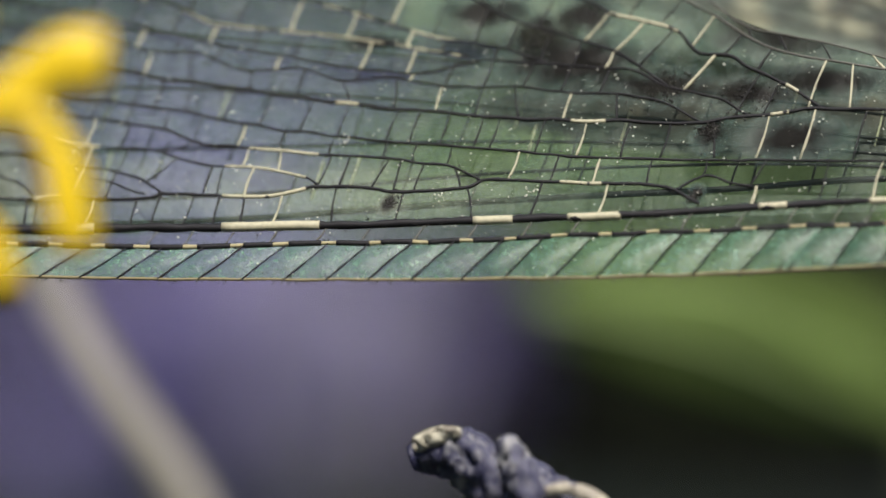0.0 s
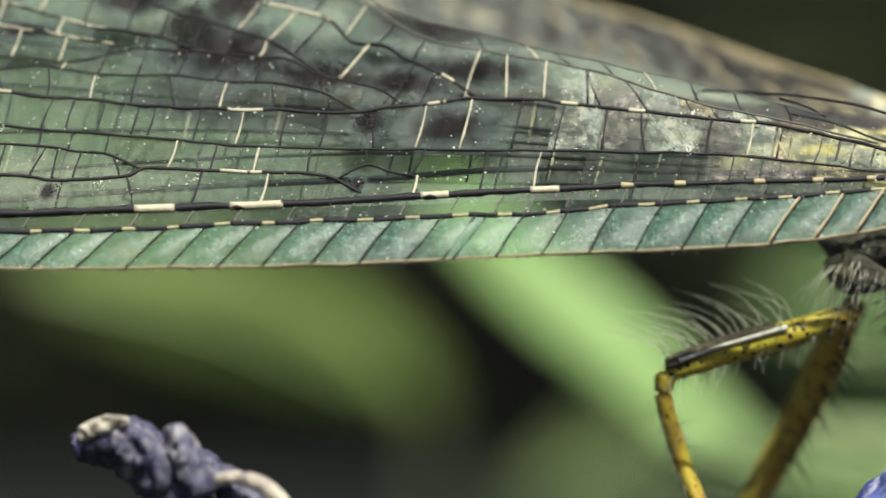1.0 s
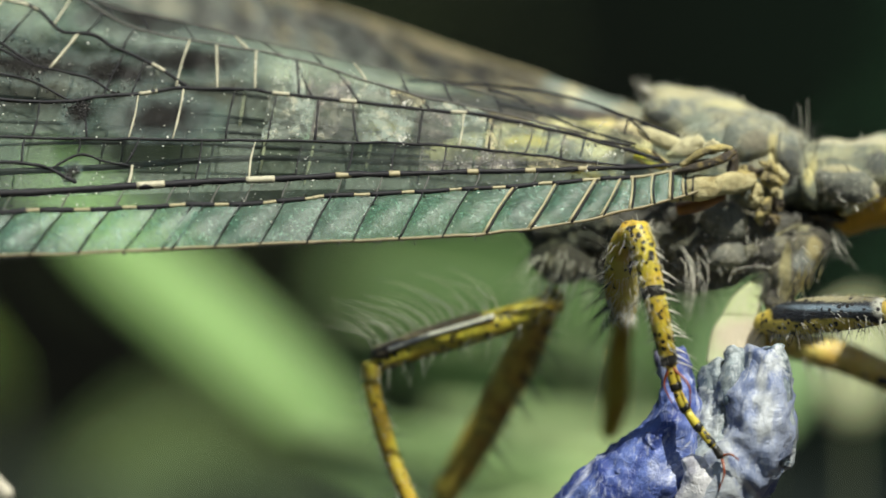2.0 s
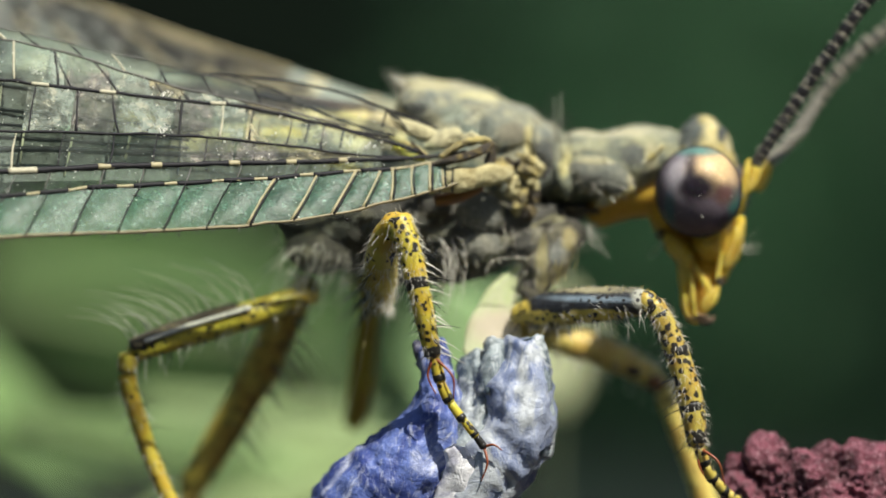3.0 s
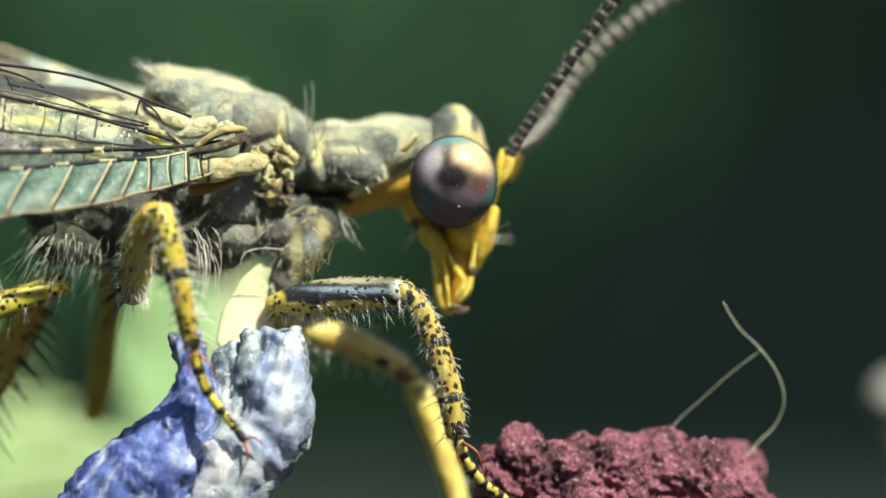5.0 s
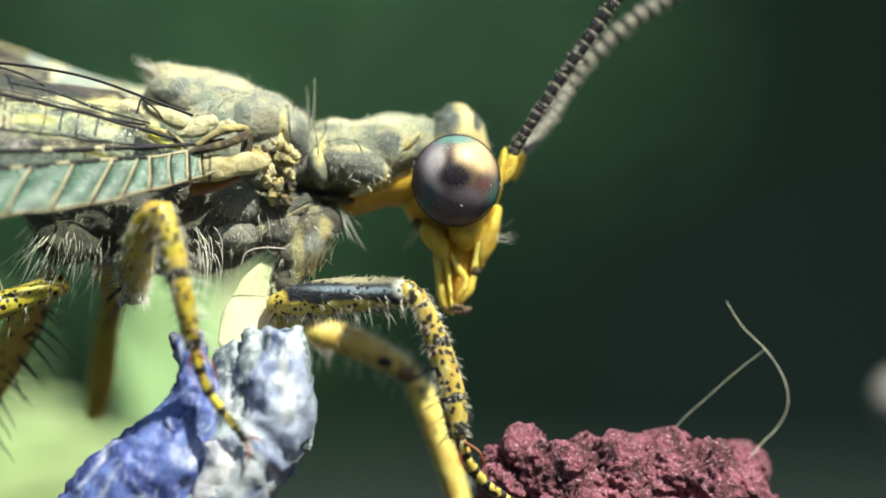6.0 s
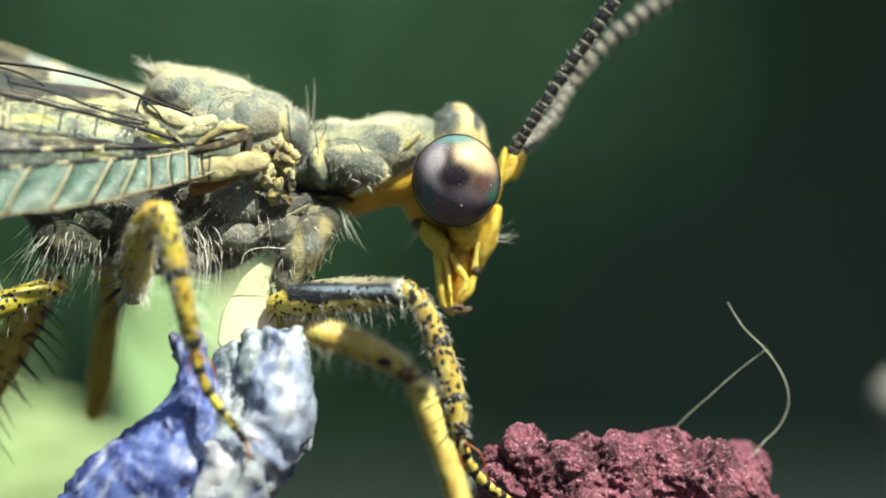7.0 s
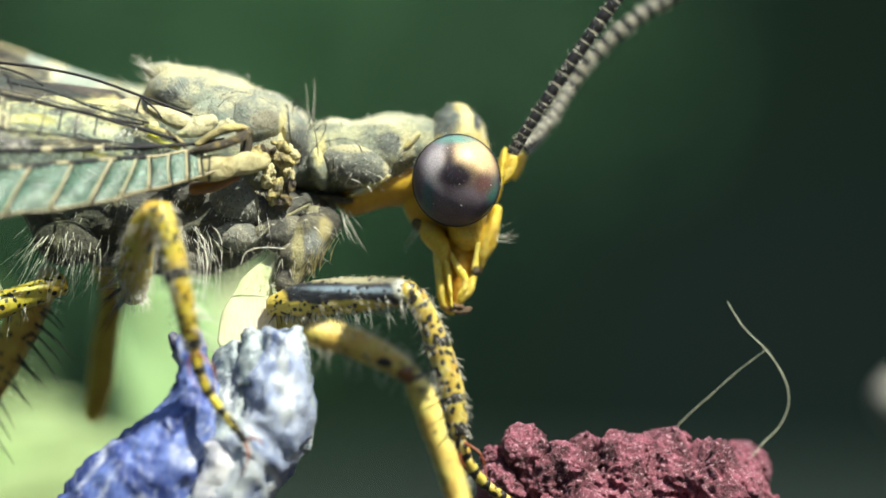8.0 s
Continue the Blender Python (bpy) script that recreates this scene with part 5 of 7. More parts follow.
for pts in ([(-5.42, 0.75, 2.37, 0.041, 0.082), (-5.18, 0.75, 2.27, 0.122, 0.102), (-4.92, 0.75, 2.16, 0.163, 0.102), (-4.66, 0.75, 2.06, 0.122, 0.082), (-4.49, 0.75, 1.97, 0.041, 0.051)], [(-4.82, 0.55, 1.89, 0.041, 0.061), (-4.60, 0.55, 1.96, 0.143, 0.092), (-4.38, 0.55, 2.07, 0.173, 0.092), (-4.20, 0.55, 2.17, 0.102, 0.061)], [(-4.14, 0.35, 1.97, 0.051, 0.061), (-4.02, 0.35, 2.03, 0.133, 0.092), (-3.90, 0.35, 2.07, 0.122, 0.082), (-3.80, 0.35, 2.08, 0.051, 0.051)]):
    part("root_plate", crumple(pts, 18, 6, 0.05, 2.6, pts[0][0]), M_CREAM_PLATE, root, "cream plate at the wing root")
lump("hinge", (-3.62, 0.60, 1.69), (0.1, 0.2, 0.35), M_BROWN, root, 8, 0.02)
HINGE = random.Random(8)
for k, (c, long, wide, turn, mt) in enumerate((((-3.39, 0.80, 1.41), 0.26, 0.1, 60, 0), ((-3.22, 0.85, 1.19), 0.24, 0.09, 80, 1), ((-3.00, 0.95, 1.50), 0.3, 0.08, -20, 0), ((-2.88, 1.00, 1.32), 0.24, 0.07, -50, 1), ((-3.07, 0.95, 0.96), 0.26, 0.08, 65, 0),
                                              ((-2.84, 1.05, 1.02), 0.26, 0.07, 80, 2), ((-3.26, 0.90, 1.64), 0.3, 0.06, -8, 2), ((-2.98, 1.00, 1.72), 0.24, 0.07, -25, 0), ((-2.93, 1.05, 0.72), 0.2, 0.08, 40, 2), ((-3.49, 0.70, 1.56), 0.2, 0.08, 70, 0), ((-2.80, 1.10, 1.59), 0.2, 0.08, -65, 1), ((-3.15, 1.00, 0.78), 0.16, 0.06, 80, 1))):
    w = radians(turn)
    d = Vector((math.cos(w), 0, math.sin(w))) * long
    pts = [(*(Vector(c) + d * 0.8 * f), wide * 1.25 * g, wide * g) for f, g in ((-1, 0.5), (-0.4, 1.0), (0.3, 1.1), (1, 0.4))]
    part("sclerite", crumple(pts, 18, 6, 0.11, 4.0, k * 1.7), (M_SCLERITE, M_ROOT, M_BROWN)[mt], antlion, ("yellow wing hinge plate", "cream wing hinge plate", "dark brown wing hinge plate")[mt])
for pts, r, mt in ((([(-5.44, 0.30, 2.02), (-5.04, 0.25, 1.89), (-4.73, 0.20, 1.70)], 0.06, M_SCLERITE), ([(-5.37, 0.25, 1.86), (-5.09, 0.20, 1.72), (-4.78, 0.20, 1.65)], 0.07, M_YEL), ([(-5.04, 0.22, 1.95), (-4.83, 0.15, 1.77), (-4.69, 0.15, 1.65)], 0.03, M_BROWN),
                   ([(-5.53, 0.40, 2.53), (-5.27, 0.40, 2.33), (-5.14, 0.35, 2.16)], 0.022, M_VEIN_DARK), ([(-5.53, 0.40, 2.53), (-5.58, 0.40, 2.38), (-5.60, 0.35, 2.25)], 0.022, M_VEIN_DARK), ([(-9.72, 0.50, 3.15), (-8.18, 0.50, 3.10), (-7.20, 0.50, 3.00), (-6.42, 0.50, 2.85), (-5.59, 0.45, 2.58), (-4.60, 0.50, 2.24)], 0.03, M_VEIN_DARK),
                   ) + (([(-8.15, 0.20, 3.02), (-7.64, 0.25, 2.88), (-7.28, 0.30, 2.69)], 0.024, M_VEIN_DARK), ([(-7.93, 0.15, 2.74), (-7.11, 0.20, 2.59), (-6.28, 0.20, 2.30), (-5.35, 0.20, 2.07)], 0.025, M_VEIN_DARK), ([(-8.12, 0.00, 2.45), (-7.30, 0.00, 2.37), (-6.27, 0.00, 2.16), (-5.43, 0.10, 2.04)], 0.028, M_VEIN_DARK),
                   ([(-7.80, -0.10, 2.34), (-7.84, -0.20, 1.94)], 0.022, M_VEIN_DARK), ([(-6.90, -0.05, 2.28), (-6.96, -0.15, 1.89)], 0.028, M_VEIN_DARK), ([(-6.27, 0.00, 2.14), (-6.32, -0.10, 1.81)], 0.028, M_VEIN_DARK), ([(-7.41, 0.10, 2.54), (-7.38, 0.00, 2.38)], 0.022, M_VEIN_DARK))):
    part("root_vein", tube(pts, r, r * 0.9, 6, 4), mt, root)

# ---- legs ----
M_LEG = spotted("leg_spotted", (0.6, 0.5, 0.06), (0.02, 0.016, 0.01), 0.13, 1.12)
M_LEG_FORE = spotted("leg_marbled", (0.54, 0.44, 0.09), (0.025, 0.02, 0.014), 0.14, 1.23)
fleshy(M_LEG_FORE, 0.3, 0.2)
M_LEG_PLAIN = spotted("leg_plain", (0.6, 0.48, 0.06), (0.03, 0.02, 0.01), 0.2, 0.93)
M_LEG_DULL = spotted("leg_dull", (0.74, 0.62, 0.16), (0.12, 0.09, 0.03), 0.16, 1.03, 0.45)
M_LEG_BROWN = spotted("leg_brown", (0.68, 0.52, 0.1), (0.06, 0.045, 0.02), 0.2, 1.05, 0.5)
fleshy(M_LEG, 0.35, 0.25)
fleshy(M_LEG_PLAIN, 0.4, 0.3)
m = Mat("femur_dark", 0.4, 0.5)
c = m.mix(m.step(m.noise(9.0, 3.0, 0.6), 0.5, 0.7), (0.014, 0.016, 0.02), (0.06, 0.065, 0.07))
for spot, size in (((-2.55, 0.60, -1.29), (0.6, 1.0, 0.22)), ((-1.45, 0.30, -1.15), (0.75, 1.0, 0.15))):
    c = m.mix(m.near(spot, size, 0.25, 4.0, 0.2), c, (0.62, 0.48, 0.08))
c = m.mix(m.near((-3.01, 0.70, -1.11), (0.22, 1.0, 0.26), 0.3, 3.0, 0.2), c, (0.6, 0.46, 0.08))
c = m.mix(m.near((-1.88, 0.50, -0.64), (1.0, 1.0, 0.07), 0.5, 6.0, 0.5), c, (0.32, 0.29, 0.17))
# bluish sheen along the middle of the femur, painted into the colour
c = m.mix(m.near((-1.57, 0.30, -0.82), (0.85, 1.0, 0.055), 0.3, 5.0, 0.6), c, (0.2, 0.26, 0.3))
c = m.mix(m.near((-0.69, 0.10, -0.79), (0.2, 1.0, 0.2), 0.4, 5.0, 0.4), c, (0.4, 0.4, 0.32))
c = m.mix(m.step(m.math("ADD", m.cells(8.0), m.math("MULTIPLY", m.noise(9.0), 0.4)), 0.6, 0.48), c, (0.015, 0.013, 0.012))
m.colour(c)
m.bump(m.noise(30.0, 3.0, 0.6, 0.0, (0.4, 1.0, 1.0)), 0.05, 0.7)
M_FEMUR_DARK = m.m
M_FEMUR_TOP = cuticle("femur_top", (0.06, 0.045, 0.03), (0.3, 0.24, 0.13), 0.62, 5.0, (), 0.3)
M_CLAW = plain("claw_red", (0.24, 0.06, 0.02), 0.3)
M_RIDGE = plain("leg_highlight", (0.68, 0.64, 0.56), 0.32, 0.4, 12)
M_SHANK = plain("leg_black", (0.02, 0.018, 0.014), 0.35, 0.4, 20)


def along(line, t):
    f = t * (len(line) - 1)
    i = min(int(f), len(line) - 2)
    return np.array(line[i]) + (np.array(line[i + 1]) - np.array(line[i])) * (f - i)


def bristles(parent, rows, count, length, radius, material, way, spread=0.4, span=(0.0, 1.0), bend=(0, 0, -0.2), seed=1, name="bristles"):
    """Stiff hairs along a limb, on the side that way points to."""
    rng = random.Random(seed)
    line = curve(rows, 6)
    bm = bmesh.new()
    for k in range(count):
        t = span[0] + (span[1] - span[0]) * (k + rng.uniform(-0.3, 0.3)) / max(1, count - 1)
        q = along(line, min(1, max(0, t)))
        w = (Vector(way) + Vector((rng.gauss(0, spread), rng.gauss(0, spread), rng.gauss(0, spread)))).normalized()
        hair(bm, Vector(q[:3]) + w * q[3] * 0.85, w, length * rng.uniform(0.6, 1.2), radius, bend, 4)
    return part(name, bm, material, parent, kind="stuff")


def leg(label, femur, tibia, tarsus, fm, tm, bands=(), tip=None, spurs=()):
    f = part("leg", body(femur, 16, 6, 0.025, 3, fine=0.01), fm, antlion, label)
    t = part("tibia", body(tibia, 14, 6, 0.015, 3, fine=0.008), tm, f)
    line = curve(tibia, 6)
    for x, wide in bands:
        bm = bmesh.new()
        sweep(bm, [np.r_[along(line, max(0, min(1, x + wide * d)))[:3], [along(line, max(0, min(1, x + wide * d)))[3] * (1.0 + g)] * 2] for d, g in ((-0.5, -0.05), (-0.35, 0.012), (0, 0.02), (0.35, 0.012), (0.5, -0.05))], 14)
        rough_up(bm, 0.012, 6)
        part("dark_band", bm, M_SHANK, f)
    if tarsus:
        line = curve(tarsus, 8)
        n = 5
        for k in range(n):
            a, b = k / n, (k + 0.93) / n
            rows = [np.r_[along(line, a + (b - a) * u)[:3], [along(line, a)[3] * g] * 2] for u, g in ((0, 0.74), (0.2, 0.8), (0.7, 0.88), (1, 0.84))]
            bm = bmesh.new()
            sweep(bm, rounded(rows, 0.3), 10)
            part("tarsus_segment", bm, tm if k < 4 else (tip or tm), f)
            bm = bmesh.new()
            ends = [along(line, a + (b - a) * u) for u in (0.66, 0.72, 0.92, 1.0)]
            sweep(bm, [np.r_[q[:3], [along(line, a)[3] * g] * 2] for q, g in zip(ends, (0.8, 0.92, 0.9, 0.8))], 10)
            rough_up(bm, 0.01, 8.0, k)
            part("dark_band", bm, M_SHANK, f)
    for pts in spurs:
        part("claw", tube(pts, 0.032, 0.01, 7, 6), M_CLAW, f, "red-brown claw")
    return f


MID_FEMUR = [(*(-5.60, 0.70, -1.02), 0.24), (*(-5.55, 0.20, -0.61), 0.31), (*(-5.41, -0.60, 0.01), 0.29), (*(-5.11, -1.10, 0.47), 0.26)]
MID_TIBIA = [(*(-5.09, -1.10, 0.49), 0.27), (*(-4.87, -1.20, 0.03), 0.23), (*(-4.69, -1.25, -0.67), 0.21), (*(-4.51, -1.20, -1.38), 0.185), (*(-4.40, -1.10, -1.90), 0.15)]
MID_TARSUS = [(*(-4.37, -1.10, -1.96), 0.13), (*(-4.21, -1.05, -2.50), 0.115), (*(-3.94, -1.00, -2.93), 0.1), (*(-3.63, -0.95, -3.30), 0.09), (*(-3.44, -0.90, -3.56), 0.07)]
mid = leg("spotted yellow middle leg", MID_FEMUR, MID_TIBIA, MID_TARSUS, M_LEG_PLAIN, M_LEG, ((0.48, 0.08), (0.97, 0.14)), M_SHANK,
          ([(-3.44, -0.90, -3.53), (-3.26, -1.00, -3.49), (-3.11, -1.00, -3.59)], [(-3.44, -0.90, -3.56), (-3.37, -1.00, -3.83), (-3.48, -0.95, -4.17)], [(-4.40, -1.15, -1.96), (-4.47, -1.20, -2.28), (-4.32, -1.20, -2.60)], [(-4.34, -1.15, -1.96), (-4.02, -1.25, -2.27), (-3.99, -1.20, -2.68)]))
bristles(mid, MID_TIBIA, 14, 0.46, 0.018, M_HAIR_WHITE, (1, -0.3, -0.15), 0.25, (0.12, 0.95), seed=3)
bristles(mid, MID_TIBIA, 9, 0.6, 0.014, M_HAIR_DARK, (0.9, -0.2, -0.1), 0.3, (0.3, 0.9), seed=4)
bristles(mid, MID_TIBIA, 10, 0.3, 0.012, M_HAIR_DARK, (-1, -0.3, -0.5), 0.3, (0.3, 0.98), seed=5)
bristles(mid, MID_FEMUR, 16, 0.8, 0.014, M_HAIR_DARK, (-0.8, -0.4, -0.5), 0.35, (0.0, 0.6), seed=6)
bristles(mid, MID_FEMUR, 40, 0.3, 0.009, M_HAIR_WHITE, (-0.3, -0.6, -0.5), 0.7, (0.0, 0.7), seed=7)
bristles(mid, MID_TIBIA, 60, 0.16, 0.008, M_HAIR_WHITE, (0.1, -0.9, 0.1), 0.8, (0.0, 0.5), seed=8)
part("long_hair", tube([(-5.70, 0.20, -1.10), (-5.78, 0.20, -1.56), (-5.86, 0.20, -2.07), (-5.98, 0.20, -2.74), (-6.11, 0.20, -3.23)], 0.009, 0.005, 5, 6), M_HAIR_PALE, mid)
bm = bmesh.new()
STUB = random.Random(23)
for k in range(120):   # pale fringe at the lower end of the femur
    q = Vector((-5.61, 0.30, -0.80)) + Vector((STUB.uniform(-0.25, 0.3), STUB.uniform(-0.35, 0.0), STUB.uniform(-0.35, 0.3)))
    hair(bm, q, (STUB.gauss(0.1, 0.5), -0.5, -0.9 + STUB.gauss(0, 0.3)), STUB.uniform(0.15, 0.36), 0.007, (0.15, 0, -0.1))
part("hairs", bm, M_HAIR_WHITE, mid, kind="stuff")
FORE_FEMUR = [(*(-3.08, 0.95, -1.16), 0.18), (*(-2.62, 0.75, -1.06), 0.3), (*(-2.00, 0.50, -0.96), 0.33), (*(-1.38, 0.30, -0.90), 0.31), (*(-0.74, 0.12, -0.84), 0.25)]
FORE_TIBIA = [(*(-0.52, 0.10, -0.90), 0.21), (*(-0.32, 0.10, -1.20), 0.2), (*(-0.10, 0.10, -1.69), 0.22), (*(0.12, 0.10, -2.30), 0.235), (*(0.27, 0.10, -2.91), 0.22), (*(0.35, 0.10, -3.40), 0.17)]
FORE_TARSUS = [(*(0.39, 0.10, -3.50), 0.13), (*(0.55, 0.20, -3.88), 0.13), (*(0.78, 0.40, -4.19), 0.12), (*(1.13, 0.60, -4.47), 0.115), (*(1.56, 0.90, -4.71), 0.1)]
fore = leg("dark front leg with spotted yellow tibia", FORE_FEMUR, FORE_TIBIA, FORE_TARSUS, M_FEMUR_DARK, M_LEG_FORE, ((0.14, 0.07), (0.42, 0.06), (0.75, 0.07), (0.96, 0.12)), None,
           ([(0.46, 0.00, -3.51), (0.75, -0.10, -3.71), (0.88, 0.00, -4.14)], [(0.40, 0.15, -3.52), (0.39, 0.05, -3.77), (0.53, 0.10, -4.03)]))
part("dark_stripe", tube([(-5.22, -0.82, -0.03), (-5.32, -0.45, -0.34), (-5.39, -0.10, -0.65), (-5.44, 0.20, -0.89)], 0.07, 0.04, 8, 5), M_SHANK, mid)
lump("knee", (-0.62, 0.10, -0.84), (0.2, 0.21, 0.2), M_LEG_FORE, fore, 20, 0.03)
bristles(fore, FORE_FEMUR, 140, 0.12, 0.012, M_HAIR_PALE, (0.5, -0.3, 1), 0.35, seed=51, bend=(0.3, 0, -0.3))
bristles(fore, FORE_FEMUR, 14, 0.3, 0.014, M_HAIR_DARK, (-0.1, -0.6, -0.8), 0.3, (0.05, 0.5), seed=52)
bristles(mid, MID_FEMUR, 22, 0.55, 0.012, M_HAIR_DARK, (-0.9, -0.5, -0.3), 0.45, (0.0, 0.35), seed=53)
fur(fore, fore, 240, 0.18, 0.0075, M_HAIR_WHITE, lambda c, n: n.y < 0.4, (1.8, 0.2, -0.8), 0.35, seed=9, bend=(0.2, 0.1, -0.2))
bristles(fore, FORE_FEMUR, 26, 0.36, 0.011, M_HAIR_WHITE, (0.35, -0.5, -0.8), 0.25, (0.2, 1.0), seed=10)
bristles(fore, FORE_FEMUR, 9, 0.34, 0.016, M_HAIR_DARK, (-0.2, -0.4, -0.9), 0.3, (0.1, 0.9), seed=11)
bristles(fore, FORE_FEMUR, 60, 0.12, 0.008, M_HAIR_WHITE, (0.2, -0.1, 1), 0.3, seed=12)
bristles(fore, FORE_TIBIA, 9, 0.4, 0.013, M_HAIR_DARK, (-0.9, -0.2, -0.3), 0.2, (0.35, 0.98), seed=13)
bristles(fore, FORE_TIBIA, 26, 0.2, 0.01, M_HAIR_DARK, (-0.3, -0.4, -0.9), 0.3, (0.85, 1.0), seed=14)
bristles(fore, FORE_TIBIA, 40, 0.14, 0.008, M_HAIR_WHITE, (0.9, -0.4, 0.0), 0.5, (0.0, 1.0), seed=15)
coxa = part("coxa", body([(*(-2.17, 1.70, 0.44), 0.25, 0.3), (*(-2.44, 1.45, 0.10), 0.4, 0.45), (*(-2.68, 1.30, -0.35), 0.38, 0.4), (*(-2.90, 1.10, -0.81), 0.25, 0.26)], 24, 8, 0.14, 2.2, up=(0, 1, 0), fine=0.04), M_COXA, antlion, "grey hairy front coxa")
FAR_FEMUR = [(-3.27, 2.90, -1.38, 0.245), (-2.32, 3.00, -1.65, 0.286), (-1.70, 3.20, -1.81, 0.286), (-1.06, 3.30, -2.09, 0.255), (-0.61, 3.40, -2.37, 0.204)]
FAR_TIBIA = [(-0.53, 3.40, -2.45, 0.204), (-0.33, 3.40, -2.79, 0.245), (-0.10, 3.40, -3.33, 0.265), (0.15, 3.40, -3.98, 0.255), (0.40, 3.40, -4.76, 0.224), (0.50, 3.40, -5.39, 0.184)]
far = leg("yellow far front leg", FAR_FEMUR, FAR_TIBIA, None, M_LEG_DULL, M_LEG_DULL, ((0.0, 0.1),))
lump("dark_patch", (-1.06, 3.12, -2.17), (0.16, 0.1, 0.1), M_SHANK, far, 20, 0.03)
lump("knee", (-0.67, 3.25, -2.39), (0.19, 0.2, 0.17), M_RUST, far, 30, 0.03)
bristles(far, FAR_FEMUR, 90, 0.24, 0.009, M_HAIR_WHITE, (0.4, -0.2, 1), 0.35, seed=72)
bristles(far, FAR_TIBIA, 60, 0.2, 0.009, M_HAIR_WHITE, (1, -0.2, 0.3), 0.35, seed=73)
fur(far, far, 90, 0.3, 0.01, M_HAIR_WHITE, lambda c, n: n.y < 0.5, (0.4, 0, 0.2), 0.5, seed=71)
bristles(far, FAR_FEMUR, 12, 0.5, 0.012, M_HAIR_WHITE, (0, -0.3, -1), 0.3, seed=16)
HIND_FEMUR = [(*(-6.92, 1.30, -0.86), 0.2), (*(-7.99, 0.90, -1.27), 0.24), (*(-9.17, 0.50, -1.67), 0.25), (*(-10.07, 0.20, -2.03), 0.19)]
HIND_TIBIA = [(*(-10.17, 0.20, -2.12), 0.2), (*(-10.18, 0.20, -2.55), 0.16), (*(-9.98, 0.30, -3.28), 0.16), (*(-9.59, 0.40, -4.30), 0.15), (*(-9.07, 0.50, -5.32), 0.14)]
hind = leg("yellow hind leg with dark upper side and knee", HIND_FEMUR, HIND_TIBIA, None, M_LEG, M_LEG_PLAIN)
# the femur's highlight, put on as a thin whitish tube
part("pale_line", tube([(q[0], q[1] - 0.28, q[2] + 0.12) for q in curve(HIND_FEMUR, 4)[4:-1]], 0.05, 0.04, 8, 2), M_RIDGE, hind, "white highlight line put on as a thin strip")
part("dark_stripe", body([(x, y - 0.13, z + 0.72 * r, 0.17, 0.13) for x, y, z, r in [tuple(q) for q in curve(HIND_FEMUR[1:], 4)][1:]], 12, 2, 0.02, 4.0, fine=0.01), M_FEMUR_TOP, hind, "dark brown upper side")
bristles(hind, HIND_FEMUR, 26, 1.2, 0.013, M_HAIR_WHITE, (-0.4, -0.1, 0.95), 0.22, (0.3, 1.0), (-0.6, 0, -0.35), seed=17)
bristles(hind, HIND_FEMUR, 24, 0.4, 0.01, M_HAIR_WHITE, (0.1, -0.4, -0.9), 0.3, (0.2, 1.0), seed=18)
bristles(hind, HIND_FEMUR, 12, 0.3, 0.013, M_HAIR_DARK, (-0.2, -0.4, -0.9), 0.3, (0.2, 1.0), seed=19)
bristles(hind, HIND_TIBIA, 7, 0.42, 0.013, M_HAIR_DARK, (-0.8, -0.2, -0.3), 0.25, (0.3, 0.98), seed=20)
bristles(hind, HIND_TIBIA, 9, 0.5, 0.013, M_HAIR_DARK, (0.9, -0.3, -0.1), 0.3, (0.3, 0.98), seed=21)
FARHIND = [(*(-7.19, 2.40, -0.71), 0.22), (*(-7.57, 2.50, -1.30), 0.32), (*(-8.10, 2.90, -2.33), 0.34), (*(-8.78, 3.20, -3.53), 0.32), (*(-9.45, 3.40, -4.63), 0.26)]
farhind = leg("brownish-yellow far hind leg", FARHIND, [(*(-9.48, 3.40, -4.73), 0.2), (*(-9.25, 3.40, -5.90), 0.2)], None, M_LEG_BROWN, M_LEG_BROWN)
bristles(farhind, [(x + 0.12, y - 0.3, z, r * 0.6) for x, y, z, r in FARHIND], 14, 1.0, 0.036, M_HAIR_DARK, (0.75, -0.75, -0.5), 0.1, (0.22, 0.8), seed=22)
bristles(farhind, FARHIND, 20, 0.4, 0.01, M_HAIR_WHITE, (0.9, -0.2, -0.3), 0.3, (0.2, 1.0), seed=23)
leg("yellow far middle leg, folded back at the brown knee", [(-6.42, 4.00, -0.37, 0.2), (-6.22, 4.20, -1.16, 0.2), (-6.34, 4.50, -1.93, 0.25), (-6.41, 4.80, -2.69, 0.26), (-6.56, 5.00, -3.38, 0.2)],
    [(-6.56, 5.05, -3.38, 0.18), (-6.57, 5.80, -3.00, 0.15), (-6.59, 6.60, -2.58, 0.12)], None, M_LEG_PLAIN, M_LEG_BROWN)

# ---- hair on the body ----
for limb, count in ((fore, 260), (mid, 220), (hind, 160)):
    shin = [o for o in limb.children if o.name.startswith("tibia")][0]
    fur(limb, shin, count, 0.13, 0.006, M_HAIR_DARK, lambda c, n: n.y < 0.6, (0.0, 0, -1.0), 0.5, seed=61)
    fur(limb, shin, count, 0.16, 0.006, M_HAIR_WHITE, lambda c, n: n.y < 0.6, (0.2, 0, -0.8), 0.5, seed=62)
fur(mid, mid, 160, 0.2, 0.006, M_HAIR_WHITE, lambda c, n: n.y < 0.5, (-0.2, 0, -1.0), 0.4, seed=63)
fur(hind, hind, 160, 0.16, 0.006, M_HAIR_DARK, lambda c, n: n.y < 0.5, (-0.6, 0, -0.4), 0.5, seed=64)
